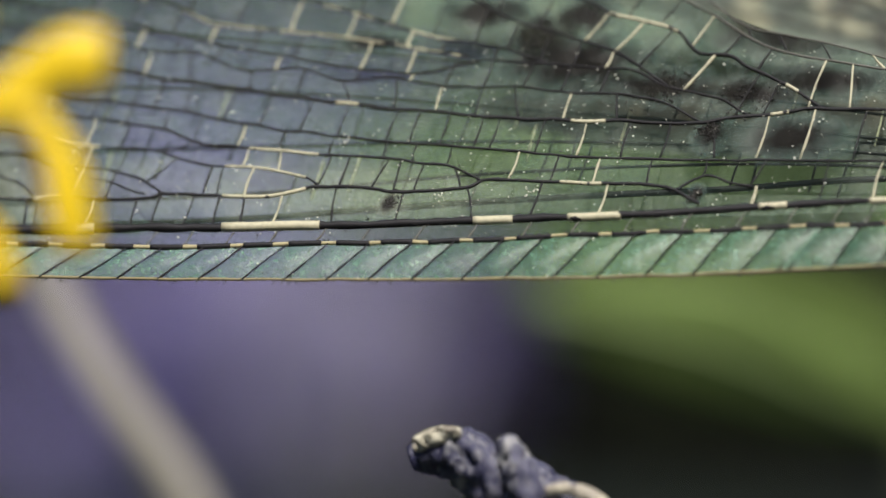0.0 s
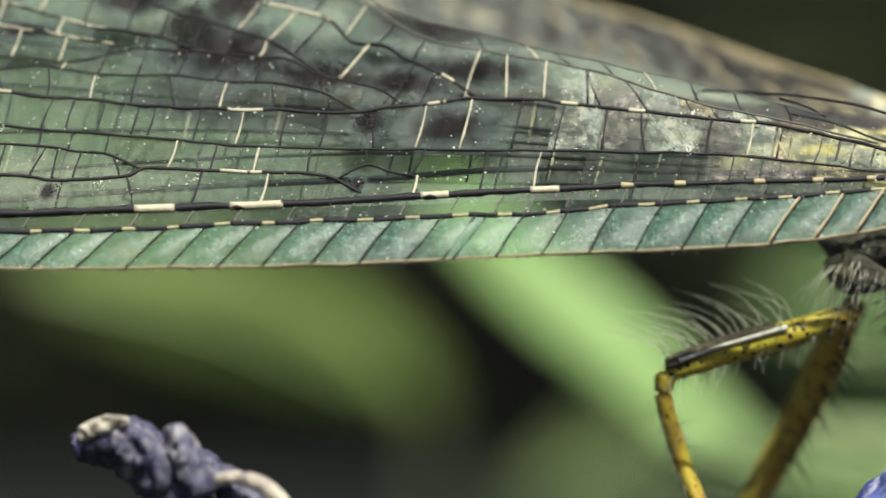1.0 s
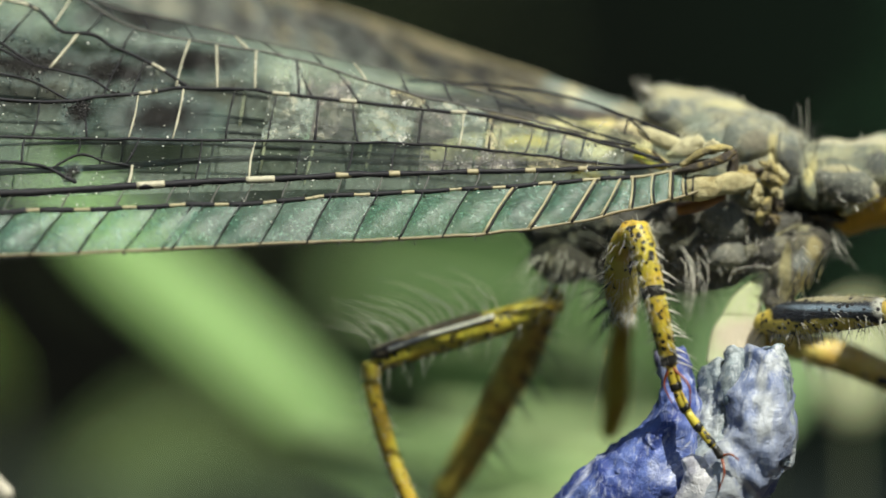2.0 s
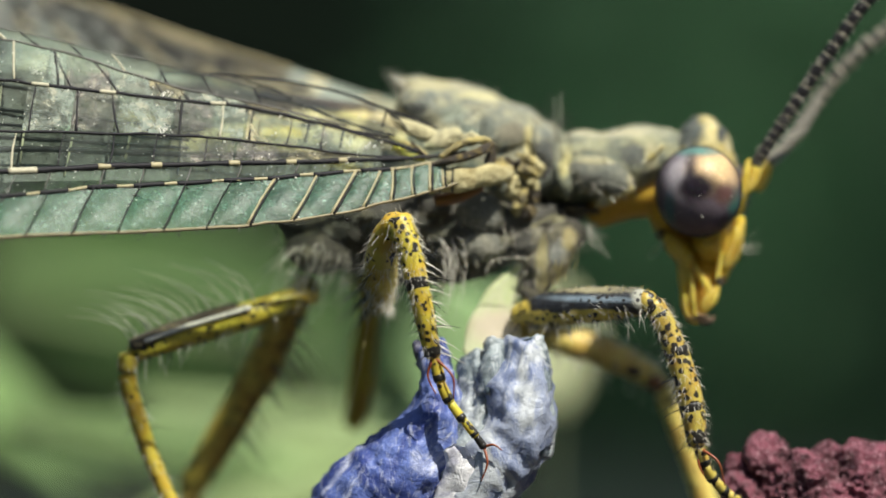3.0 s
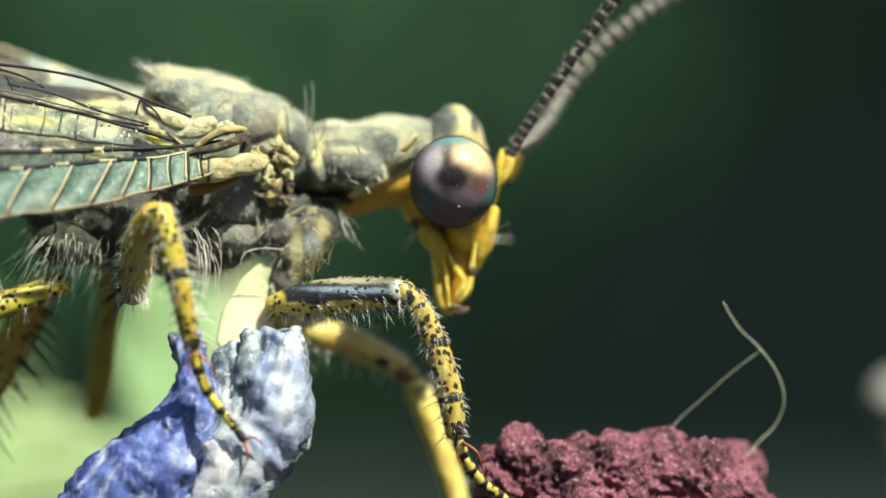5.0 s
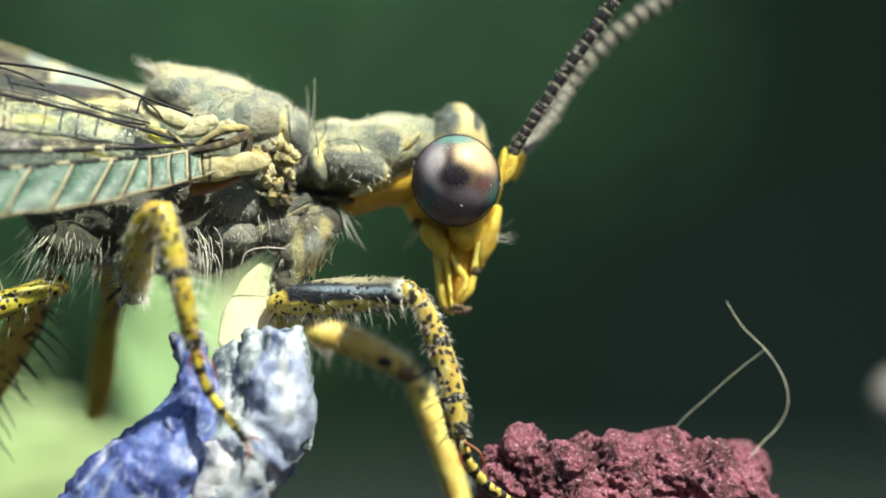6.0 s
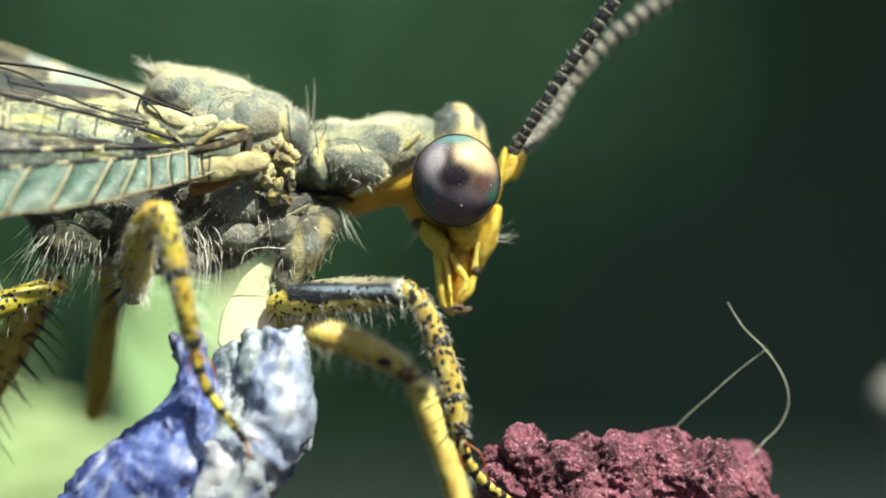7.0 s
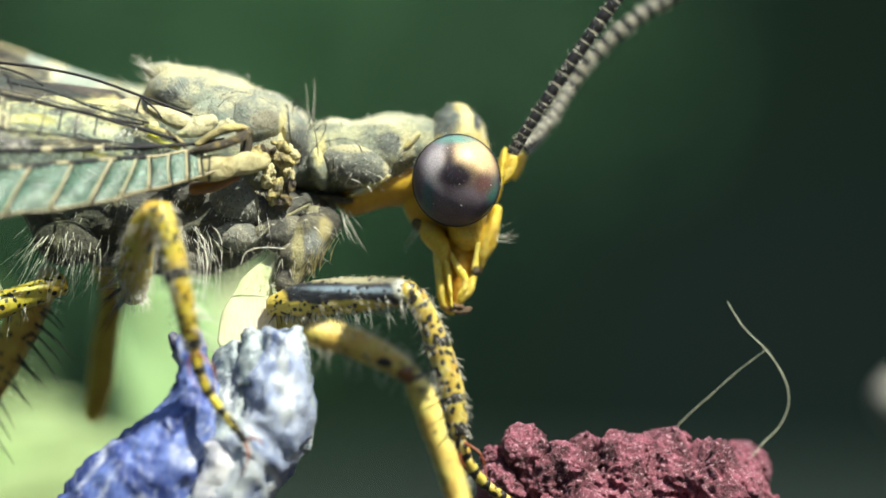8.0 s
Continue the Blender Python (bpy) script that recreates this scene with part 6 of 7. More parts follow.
fur(fore, fore, 50, 0.18, 0.007, M_HAIR_DARK, lambda c, n: n.y < 0.4 and n.z < 0.1, (0.6, -0.1, -1.2), 0.4, seed=65)
near_side = lambda c, n: n.y < 0.35
fur(thorax, thorax, 1600, 0.12, 0.006, M_HAIR_WHITE, lambda c, n: n.z > -0.2 and n.y < 0.5, seed=31)
fur(thorax, thorax, 40, 0.5, 0.009, M_HAIR_WHITE, lambda c, n: c.x < -4.6 and n.z > 0.1, (-0.8, 0, 0.9), 0.4, seed=32, bend=(-0.2, 0, 0.1))
fur(thorax, thorax, 26, 0.42, 0.013, M_HAIR_DARK, lambda c, n: c.x > -2.9 and n.z > 0.2, (0.1, 0, 1), 0.3, seed=33, bend=(0.1, 0, 0))
fur(pro, pro, 900, 0.1, 0.006, M_HAIR_WHITE, lambda c, n: n.y < 0.5, seed=34)
fur(pro, pro, 14, 0.32, 0.01, M_HAIR_DARK, lambda c, n: n.z > 0.2, (0, 0, 0.6), 0.4, seed=35)
fur(pro, lobe, 160, 0.1, 0.007, M_HAIR_WHITE, near_side, seed=36)
for plate in [o for o in pleura.children if o.name.startswith("pleural_plate")]:
    fur(pleura, plate, 60, 0.13, 0.006, M_HAIR_WHITE, near_side, (0, 0, -0.4), 0.4, seed=43)
fur(pleura, pleura, 260, 0.34, 0.008, M_HAIR_WHITE, lambda c, n: n.y < 0.2 and n.z < 0.3, (0, 0, -0.6), 0.5, seed=37)
fur(antlion, hind_side, 80, 0.62, 0.007, M_HAIR_WHITE, lambda c, n: n.y < 0.3 and n.z < 0.6, (-0.2, -0.2, -1.8), 0.3, seed=38, bend=(-0.25, 0, -0.2))
fur(antlion, rear_side, 80, 0.45, 0.0055, M_HAIR_WHITE, lambda c, n: n.y < 0.2 and n.z < 0.5, (-0.2, -0.2, -1.2), 0.4, seed=44, bend=(-0.25, 0, -0.2))
fur(coxa, coxa, 45, 0.24, 0.007, M_HAIR_WHITE, near_side, (0.3, 0, -0.8), 0.4, seed=39)
fur(head, head, 120, 0.1, 0.007, M_HAIR_WHITE, lambda c, n: n.z > 0.1 and n.y < 0.5, seed=40)
bm = bmesh.new()
rng2 = random.Random(41)
for k in range(8):   # whiskers at the mouth and the throat
    q = rng2.choice(((0.95, 1.90, 0.27), (0.92, 1.85, 0.13), (0.84, 1.90, 0.39)))
    hair(bm, Vector(q) + Vector((0, rng2.uniform(-0.2, 0.5), rng2.uniform(-0.1, 0.1))), (1, rng2.uniform(-0.5, 0.3), rng2.uniform(-0.5, 0.3)), rng2.uniform(0.2, 0.5), 0.004, (0, 0, 0.25))
for k in range(9):
    hair(bm, Vector((-0.47, 1.80, 0.34)) + Vector((rng2.uniform(-0.05, 0.1), rng2.uniform(-0.2, 0.3), rng2.uniform(-0.1, 0.05))), (-0.7, rng2.uniform(-0.4, 0.2), -0.7), rng2.uniform(0.25, 0.5), 0.005, (0.1, 0, -0.2))
part("whiskers", bm, M_HAIR_WHITE, head, kind="stuff")
bm = bmesh.new()
for k in range(11):
    hair(bm, Vector((-1.98, 1.60, 0.55)) + Vector((rng2.uniform(-0.25, 0.3), rng2.uniform(-0.2, 0.3), rng2.uniform(-0.15, 0.1))), (rng2.uniform(0.0, 0.6), -0.2, -1), rng2.uniform(0.3, 0.62), 0.009, (0.2, 0, 0.05))
part("throat_hairs", bm, M_HAIR_WHITE, pro, kind="stuff")
bm = bmesh.new()
for k in range(9):
    hair(bm, Vector((-4.56, 0.90, -0.07)) + Vector((rng2.uniform(-0.2, 0.35), rng2.uniform(-0.2, 0.3), rng2.uniform(-0.25, 0.25))), (rng2.uniform(-0.2, 0.5), -0.2, -1), rng2.uniform(0.4, 0.9), 0.008, (-0.1, 0, 0.0))
part("flank_hairs", bm, M_HAIR_WHITE, pleura, kind="stuff")

def drape(name, sources, points, radius, material, parent):
    """A fine groove or fold that lies on the near side of the given parts."""
    trees = [BVHTree.FromPolygons([v.co / MM + BASES[o] for v in o.data.vertices], [list(p.vertices) for p in o.data.polygons]) for o in sources]
    line = []
    for q in curve(points, 5):
        hits = [h[0] for h in (t.ray_cast(Vector((q[0], -6.0, q[2])), Vector((0, 1, 0))) for t in trees) if h[0] is not None]
        if hits:
            line.append(min(hits, key=lambda h: h.y))
    if len(line) > 3:
        bm = tube(line, radius, radius * 0.5, 6, 1)
        rough_up(bm, radius * 0.5, 5.0, points[0][0])
        part(name, bm, material, parent)


M_SUTURE = plain("suture_dark", (0.05, 0.05, 0.04), 0.6, 0.4, 9.0)
SHIELD = [thorax, pro, pleura] + [o for q in (thorax, pro, pleura) for o in q.children if not o.name.startswith(("hair", "flank", "throat"))]
for pts, r in ((([(-2.95, 1.00, 2.51), (-2.89, 1.00, 2.24), (-2.85, 1.00, 1.95), (-2.76, 1.00, 1.64), (-2.67, 1.00, 1.41)], 0.028), ([(-4.12, 1.00, 2.64), (-3.81, 1.00, 2.72), (-3.45, 1.00, 2.63), (-3.13, 1.00, 2.46)], 0.014), ([(-4.17, 1.00, 2.41), (-4.05, 1.00, 2.56), (-3.88, 1.00, 2.64)], 0.018),
               ) + (([(-2.23, 1.00, 1.84), (-2.06, 1.00, 1.89), (-1.86, 1.00, 1.91), (-1.57, 1.00, 1.86)], 0.016), ([(-2.59, 1.00, 1.37), (-2.47, 1.00, 1.65), (-2.33, 1.00, 1.84), (-2.25, 1.00, 2.01)], 0.024), ([(-1.03, 1.00, 1.29), (-0.92, 1.00, 1.50), (-0.71, 1.00, 1.71)], 0.016), ([(-2.53, 1.00, 1.08), (-2.22, 1.00, 1.16), (-1.86, 1.00, 1.08), (-1.55, 1.00, 1.13)], 0.014),
               ) + (([(-2.66, 1.00, 0.85), (-2.37, 1.00, 0.90), (-1.95, 1.00, 0.89), (-1.67, 1.00, 0.92)], 0.04), ([(-3.30, 1.00, 1.05), (-3.24, 1.00, 0.80), (-3.23, 1.00, 0.45)], 0.035), ([(-4.40, 1.00, 0.33), (-4.06, 1.00, 0.40), (-3.60, 1.00, 0.37), (-3.29, 1.00, 0.40)], 0.03), ([(-4.29, 1.00, 0.15), (-4.02, 1.00, -0.11), (-3.68, 1.00, -0.23)], 0.035), ([(-2.20, 1.00, 0.70), (-2.21, 1.00, 0.54), (-2.29, 1.00, 0.39)], 0.025))):
    drape("suture", SHIELD, pts, r * 0.65, M_SUTURE, pro if pts[0][0] > -2.4 else thorax)
for a, b, r, mt in ((((-2.49, 1.70, 2.05), (-2.60, 1.60, 2.42), 0.01, 0), ((-2.33, 1.30, 1.58), (-2.47, 1.00, 2.30), 0.01, 0), ((-2.56, 2.00, 2.34), (-2.62, 1.90, 2.91), 0.008, 1), ((-2.47, 2.00, 2.24), (-2.46, 1.90, 3.02), 0.009, 1), ((-2.24, 1.90, 2.11), (-2.33, 1.80, 2.50), 0.011, 0), ((-3.68, 2.00, 2.87), (-3.67, 1.90, 3.07), 0.01, 1),
                    ) + (((-1.47, 2.10, 2.24), (-1.46, 2.00, 2.41), 0.012, 1), ((-1.54, 1.10, 1.67), (-1.67, 0.90, 1.87), 0.012, 0), ((-2.05, 1.10, 1.35), (-2.08, 0.90, 1.65), 0.01, 0), ((-2.25, 1.50, 1.99), (-2.20, 1.40, 2.23), 0.01, 0), ((-1.71, 1.10, 1.17), (-1.54, 0.90, 1.10), 0.012, 1), ((-1.42, 1.10, 1.05), (-1.35, 1.00, 0.94), 0.012, 1), ((-1.22, 1.10, 1.25), (-1.16, 1.00, 1.16), 0.01, 1))):
    part("bristle", tube([a, ((Vector(a) + Vector(b)) / 2 + Vector((0.02, -0.02, 0))), b], r, r * 0.3, 5, 3), M_HAIR_DARK if mt == 0 else M_HAIR_WHITE, pro)
bm = bmesh.new()
for k in range(60):   # straw fringe of the front coxa
    f = rng2.random()
    q = Vector((-2.16, 1.15, -0.10)).lerp(Vector((-2.63, 0.95, -0.74)), f) + Vector((rng2.gauss(0, 0.08), rng2.uniform(-0.15, 0.2), rng2.gauss(0, 0.06)))
    hair(bm, q, (rng2.uniform(-0.1, 0.5), -0.4, 1), rng2.uniform(0.2, 0.45), 0.008, (0.1, 0, -0.1))
part("fringe", bm, M_HAIR_PALE, coxa, kind="stuff")
bm = bmesh.new()
for k in range(20):   # short hairs on the rear edge of the coxa
    q = Vector((-3.01, 1.20, -0.11)).lerp(Vector((-3.11, 1.00, -0.83)), rng2.random()) + Vector((rng2.uniform(0, 0.1), rng2.uniform(-0.1, 0.2), 0))
    hair(bm, q, (rng2.uniform(-0.8, 0.6), -0.5, rng2.uniform(-0.1, 0.6)), rng2.uniform(0.12, 0.32), 0.007, (0, 0, 0.2))
part("hairs", bm, M_HAIR_WHITE, coxa, kind="stuff")
part("long_hair", tube([(-3.67, 0.80, -0.43), (-3.57, 0.75, -0.20), (-3.26, 0.70, -0.11), (-2.87, 0.70, -0.12)], 0.012, 0.006, 5, 6), M_HAIR_WHITE, coxa)
bm = bmesh.new()
for k in range(15):   # long curved hairs behind the middle leg
    q = Vector((-4.44, 0.60, 0.04)) + Vector((rng2.uniform(-0.15, 0.3), rng2.uniform(-0.2, 0.3), rng2.uniform(-0.3, 0.25)))
    hair(bm, q, (rng2.uniform(0.3, 0.9), -0.4, -0.5), rng2.uniform(0.5, 1.0), 0.008, (-0.55, 0, -0.8), 6)
part("flank_hairs", bm, M_HAIR_WHITE, pleura, kind="stuff")

# ---- supports: wilted flowers and a crumb of dark red earth ----
def petal_mat(name, base, pale, deep, cover, scale=1.0, rough=0.38):
    """Wilted petal: two tones in streaks, whitish folds and highlights painted in, fine wrinkles."""
    m = Mat(name, rough * 0.85, 0.5)
    c = m.mix(m.step(m.noise(1.1 * scale, 4.0, 0.65, 0.8), 0.38, 0.62), deep, base)
    c = m.mix(m.step(m.noise(0.8 * scale, 5.0, 0.7, 1.2), cover - 0.05, cover + 0.1), c, pale)
    c = m.mix(m.math("MULTIPLY", m.step(m.noise(9.0 * scale, 4.0, 0.7, 0.5, (1.0, 1.0, 0.35)), 0.5, 0.72), 0.6), c, pale)
    m.colour(c)
    m.bump(m.math("ADD", m.noise(4.0 * scale, 4.0, 0.65, 1.0), m.math("MULTIPLY", m.noise(16.0 * scale, 4.0, 0.7), 0.35)), 0.06, 0.75)
    return m.translucent(0.1, c).m


M_BLUE = petal_mat("wilted_blue", (0.14, 0.2, 0.5), (0.6, 0.63, 0.74), (0.045, 0.07, 0.26), 0.58)
M_WHITE = petal_mat("wilted_white", (0.32, 0.36, 0.47), (0.5, 0.53, 0.55), (0.12, 0.16, 0.3), 0.53)
M_GREY = petal_mat("wilted_grey", (0.3, 0.35, 0.36), (0.62, 0.66, 0.66), (0.07, 0.1, 0.13), 0.55)
M_SEPAL = plain("sepal_green", (0.7, 0.73, 0.42), 0.55, 0.12, 2.0)
m = Mat("sepal_tip", 0.5, 0.4)
c = m.mix(m.step(m.noise(1.8, 3.0, 0.6, 0.0, (1.6, 1.0, 0.6)), 0.35, 0.65), (0.72, 0.8, 0.44), (0.82, 0.84, 0.56))
c = m.mix(m.near((-3.41, 1.20, -1.41), (0.5, 1.0, 0.35), 0.4, 2.0, 0.5), c, (0.85, 0.76, 0.58))
m.colour(c)
m.bump(m.noise(12.0, 3.0, 0.6, 0.0, (1.5, 1.0, 0.3)), 0.03, 0.6)
M_SEPAL_TIP = m.translucent(0.35, c).m
M_LEAF_OLD = plain("dry_stalk", (0.12, 0.11, 0.07), 0.7)
M_BLEACH = petal_mat("bleached_petal", (0.55, 0.54, 0.6), (0.75, 0.74, 0.74), (0.4, 0.4, 0.5), 0.5)
M_DRY = petal_mat("dry_bud", (0.1, 0.1, 0.16), (0.42, 0.41, 0.4), (0.03, 0.03, 0.07), 0.58, 1.4)
M_DRY_PALE = petal_mat("dry_bud_pale", (0.6, 0.55, 0.42), (0.75, 0.7, 0.55), (0.35, 0.3, 0.25), 0.5, 1.4)


blue = thing("wilted_flower", (-4.50, 0.30, -6.95), "crumpled blue-violet wilted flower with whitish folds", "flower")
part("petal", crumple([(*(-4.58, 0.20, -1.81), 0.3, 0.35), (*(-4.39, 0.00, -2.31), 0.28, 0.45), (*(-4.43, -0.10, -3.03), 0.5, 0.6), (*(-4.78, 0.00, -3.86), 0.85, 0.9), (*(-5.43, 0.10, -4.70), 1.1, 1.0), (*(-6.17, 0.20, -5.75), 1.1, 1.0)], 48, 12, 0.16, 1.3, 1.0), M_BLUE, blue, "blue-violet crumpled petal")
part("petal", crumple([(*(-2.89, 0.20, -1.76), 0.42, 0.4), (*(-2.92, 0.00, -2.38), 0.58, 0.55), (*(-2.95, -0.10, -3.19), 0.66, 0.65), (*(-3.34, -0.10, -3.92), 0.68, 0.7), (*(-3.88, 0.00, -4.86), 0.8, 0.8), (*(-4.42, 0.00, -5.79), 0.8, 0.8)], 48, 12, 0.2, 1.2, 4.0), M_WHITE, blue, "whitish petal with painted highlights")
part("petal", crumple([(*(-3.67, 0.50, -2.00), 0.4, 0.4), (*(-3.61, 0.30, -2.61), 0.5, 0.5), (*(-3.67, 0.20, -3.43), 0.6, 0.6), (*(-4.06, 0.20, -4.36), 0.8, 0.8), (*(-4.64, 0.20, -5.50), 0.9, 0.9)], 44, 10, 0.18, 1.6, 7.0), M_GREY, blue, "grey-green crumpled petal")
part("petal", crumple([(*(-3.98, -0.75, -3.60), 0.2, 0.1), (*(-3.90, -0.70, -4.01), 0.3, 0.14), (*(-4.11, -0.60, -4.63), 0.3, 0.16), (*(-4.41, -0.50, -5.25), 0.3, 0.2)], 20, 8, 0.08, 2.0, 2.0), M_BLEACH, blue, "white bleached petal edge")
part("petal", crumple([(*(-2.69, 0.10, -1.60), 0.22, 0.2), (*(-2.52, 0.00, -2.16), 0.16, 0.3), (*(-2.37, 0.10, -2.98), 0.14, 0.35), (*(-2.48, 0.10, -3.70), 0.16, 0.3)], 20, 8, 0.1, 2.0, 5.0), M_GREY, blue, "rolled grey-violet petal edge")
part("petal", crumple([(*(-3.40, 0.10, -1.69), 0.2, 0.2), (*(-3.41, -0.10, -2.08), 0.22, 0.2), (*(-3.47, -0.20, -2.59), 0.2, 0.2)], 20, 8, 0.12, 2.2, 9.0), M_GREY, blue)
part("petal", crumple([(*(-4.86, 0.20, -1.73), 0.1, 0.12), (*(-4.64, 0.00, -2.03), 0.14, 0.14), (*(-4.39, -0.20, -2.51), 0.14, 0.15)], 18, 8, 0.06, 2.2, 3.0), M_DRY, blue, "dark dry petal tip")
part("stalk", tube([(-5.36, 0.30, -5.53), (-5.56, 0.50, -6.47), (-5.33, 0.80, -7.83), (-5.4, 1.5, -12.0), (-5.0, 2.0, -24.0), (-4.0, 3.0, -48.0), (-2.0, 5.0, -91.0)], 0.5, 0.6, 10), M_SEPAL, blue)
sepal = part("sepal", body([(-3.08, 1.30, -0.18, 0.015, 0.015), (-3.16, 1.30, -0.35, 0.092, 0.02), (-3.29, 1.25, -0.60, 0.214, 0.031), (-3.41, 1.20, -0.87, 0.326, 0.041), (-3.46, 1.15, -1.16, 0.428, 0.051), (-3.51, 1.10, -1.45, 0.51, 0.061), (-3.54, 1.00, -1.88, 0.53, 0.061)], 24, 6, 0.012, 2.0, up=(0, 1, 0), fine=0.008), M_SEPAL_TIP, blue, "pale yellow-green pointed sepal with white hairs")
rng3 = random.Random(3)
bm = bmesh.new()
for k in range(150):
    f = rng3.random() ** 1.5
    q = Vector((-3.12, 1.45, -0.25)).lerp(Vector((-3.40, 1.25, -1.06)), f) + Vector((rng3.uniform(-0.25, 0.3) * f, -0.03, 0))
    hair(bm, q, (rng3.gauss(0.1, 0.6), -0.5, 0.7), rng3.uniform(0.08, 0.3), 0.006, (rng3.gauss(0.2, 0.3), 0, 0.1))
part("hairs", bm, M_HAIR_WHITE, blue, kind="stuff")

knob = thing("dry_flower_bud", (-14.78, -5.30, -5.79), "shrivelled grey-violet dry flower bud", "flower")
part("petal", crumple([(*(-19.35, -5.60, -3.50), 0.16, 0.2), (*(-18.84, -5.60, -3.48), 0.4, 0.36), (*(-18.26, -5.60, -3.66), 0.5, 0.45), (*(-17.73, -5.50, -4.09), 0.46, 0.5), (*(-16.91, -5.30, -4.80), 0.5, 0.55), (*(-15.78, -5.30, -5.54), 0.5, 0.6)], 40, 10, 0.2, 2.0, 2.0, up=(0, 1, 0.4)), M_DRY, knob)
part("petal", crumple([(*(-17.90, -5.40, -3.44), 0.14, 0.2), (*(-17.63, -5.40, -3.68), 0.3, 0.3), (*(-17.17, -5.30, -3.92), 0.34, 0.35), (*(-16.42, -5.20, -4.38), 0.36, 0.4), (*(-15.40, -5.20, -5.13), 0.4, 0.4)], 32, 10, 0.16, 2.2, 6.0, up=(0, 1, 0.4)), M_DRY, knob)
part("petal", crumple([(*(-16.90, -5.80, -4.19), 0.08, 0.08), (*(-16.24, -5.80, -4.04), 0.12, 0.12), (*(-15.68, -5.80, -4.18), 0.14, 0.14), (*(-15.30, -5.75, -4.50), 0.15, 0.15)], 20, 8, 0.08, 2.2, 8.0, up=(0, 1, 0.4)), M_DRY_PALE, knob, "cream dried petal fold")
part("petal_tip", crumple([(*(-19.18, -5.85, -3.41), 0.06, 0.06), (*(-18.74, -5.90, -3.25), 0.08, 0.08), (*(-18.45, -5.90, -3.36), 0.06, 0.06)], 16, 8, 0.08, 3.0, 3.0, up=(0, 1, 0.4)), M_DRY_PALE, knob)
part("petal_fold", crumple([(*(-18.23, -6.00, -3.30), 0.09, 0.09), (*(-17.80, -6.05, -3.58), 0.11, 0.1), (*(-17.71, -5.95, -4.02), 0.1, 0.1)], 16, 8, 0.06, 3.0, 5.0, up=(0, 1, 0.4)), M_DRY, knob)

part("petal", crumple([(-17.50, -5.90, -3.34, 0.122, 0.122), (-17.34, -5.90, -3.36, 0.235, 0.235), (-17.20, -5.90, -3.55, 0.255, 0.255), (-17.06, -5.90, -3.87, 0.275, 0.275), (-16.79, -5.90, -4.31, 0.286, 0.286)], 30, 9, 0.14, 2.6, 11.0, up=(0, 1, 0.4)), M_DRY, knob)
part("petal", crumple([(-19.29, -5.70, -3.74, 0.102, 0.102), (-18.90, -5.70, -3.56, 0.367, 0.367), (-18.42, -5.70, -3.48, 0.428, 0.428), (-17.98, -5.70, -3.72, 0.449, 0.449), (-17.51, -5.70, -4.14, 0.469, 0.469)], 40, 10, 0.2, 2.4, 13.0, up=(0, 1, 0.4)), M_DRY, knob)
part("petal_tip", crumple([(-19.10, -6.15, -3.42, 0.071, 0.041), (-18.87, -6.15, -3.29, 0.153, 0.061), (-18.50, -6.15, -3.15, 0.143, 0.061), (-18.16, -6.15, -3.12, 0.071, 0.041)], 20, 8, 0.1, 3.4, 15.0, up=(0, 1, 0.4)), M_DRY_PALE, knob)
part("stalk", tube([(-15.77, -5.30, -5.64), (-15.20, -5.30, -6.50), (-14.65, -5.20, -7.86), (-14.5, -4.8, -14.0), (-14.0, -4.4, -26.0), (-13.0, -3.5, -50.0), (-12.0, -2.0, -91.0)], 0.4, 0.6, 10), M_LEAF_OLD, knob)

# a crumb of dark red earth, in clods and grains
m = Mat("red_crumb", 0.65, 0.45)
c = m.mix(m.step(m.noise(2.0, 5.0, 0.7), 0.35, 0.65), (0.07, 0.016, 0.024), (0.3, 0.09, 0.125))
# pink glints and dark hollows, painted as noise in the colour
c = m.mix(m.math("MULTIPLY", m.step(m.noise(13.0, 4.0, 0.75), 0.53, 0.66), 0.8), c, (0.7, 0.42, 0.47))
c = m.mix(m.math("MULTIPLY", m.step(m.noise(7.0, 4.0, 0.75), 0.47, 0.33), 0.9), c, (0.018, 0.005, 0.006))
m.colour(c)
m.bump(m.math("ADD", m.noise(6.0, 5.0, 0.7), m.math("MULTIPLY", m.noise(24.0, 3.0, 0.7), 0.4)), 0.12, 0.9)
M_RED = m.m
crumb = thing("earth_crumb", (3.66, 2.00, -6.44), "rough dark red crumb of dry earth", "earth")


def clod(centre, size, seed, detail=5):
    bm = bmesh.new()
    bmesh.ops.create_icosphere(bm, subdivisions=detail, radius=1.0)
    off = Vector((seed * 5.1, seed * 2.3, -seed))
    for v in bm.verts:
        n = v.co.copy()
        w = Vector((n.x * size[0], n.y * size[1], n.z * size[2]))
        p = w * 1.6 + off
        d = 0.5 * (1 - 2 * abs(noise.noise(p * 0.7))) + 0.4 * noise.noise(p * 1.5) + 0.14 * (1 - 2.4 * abs(noise.noise(p * 3.6))) + 0.12 * noise.noise(p * 7) + 0.07 * noise.noise(p * 17)
        v.co = w + n * d * min(size) * 0.95 + Vector(centre)
    return bm


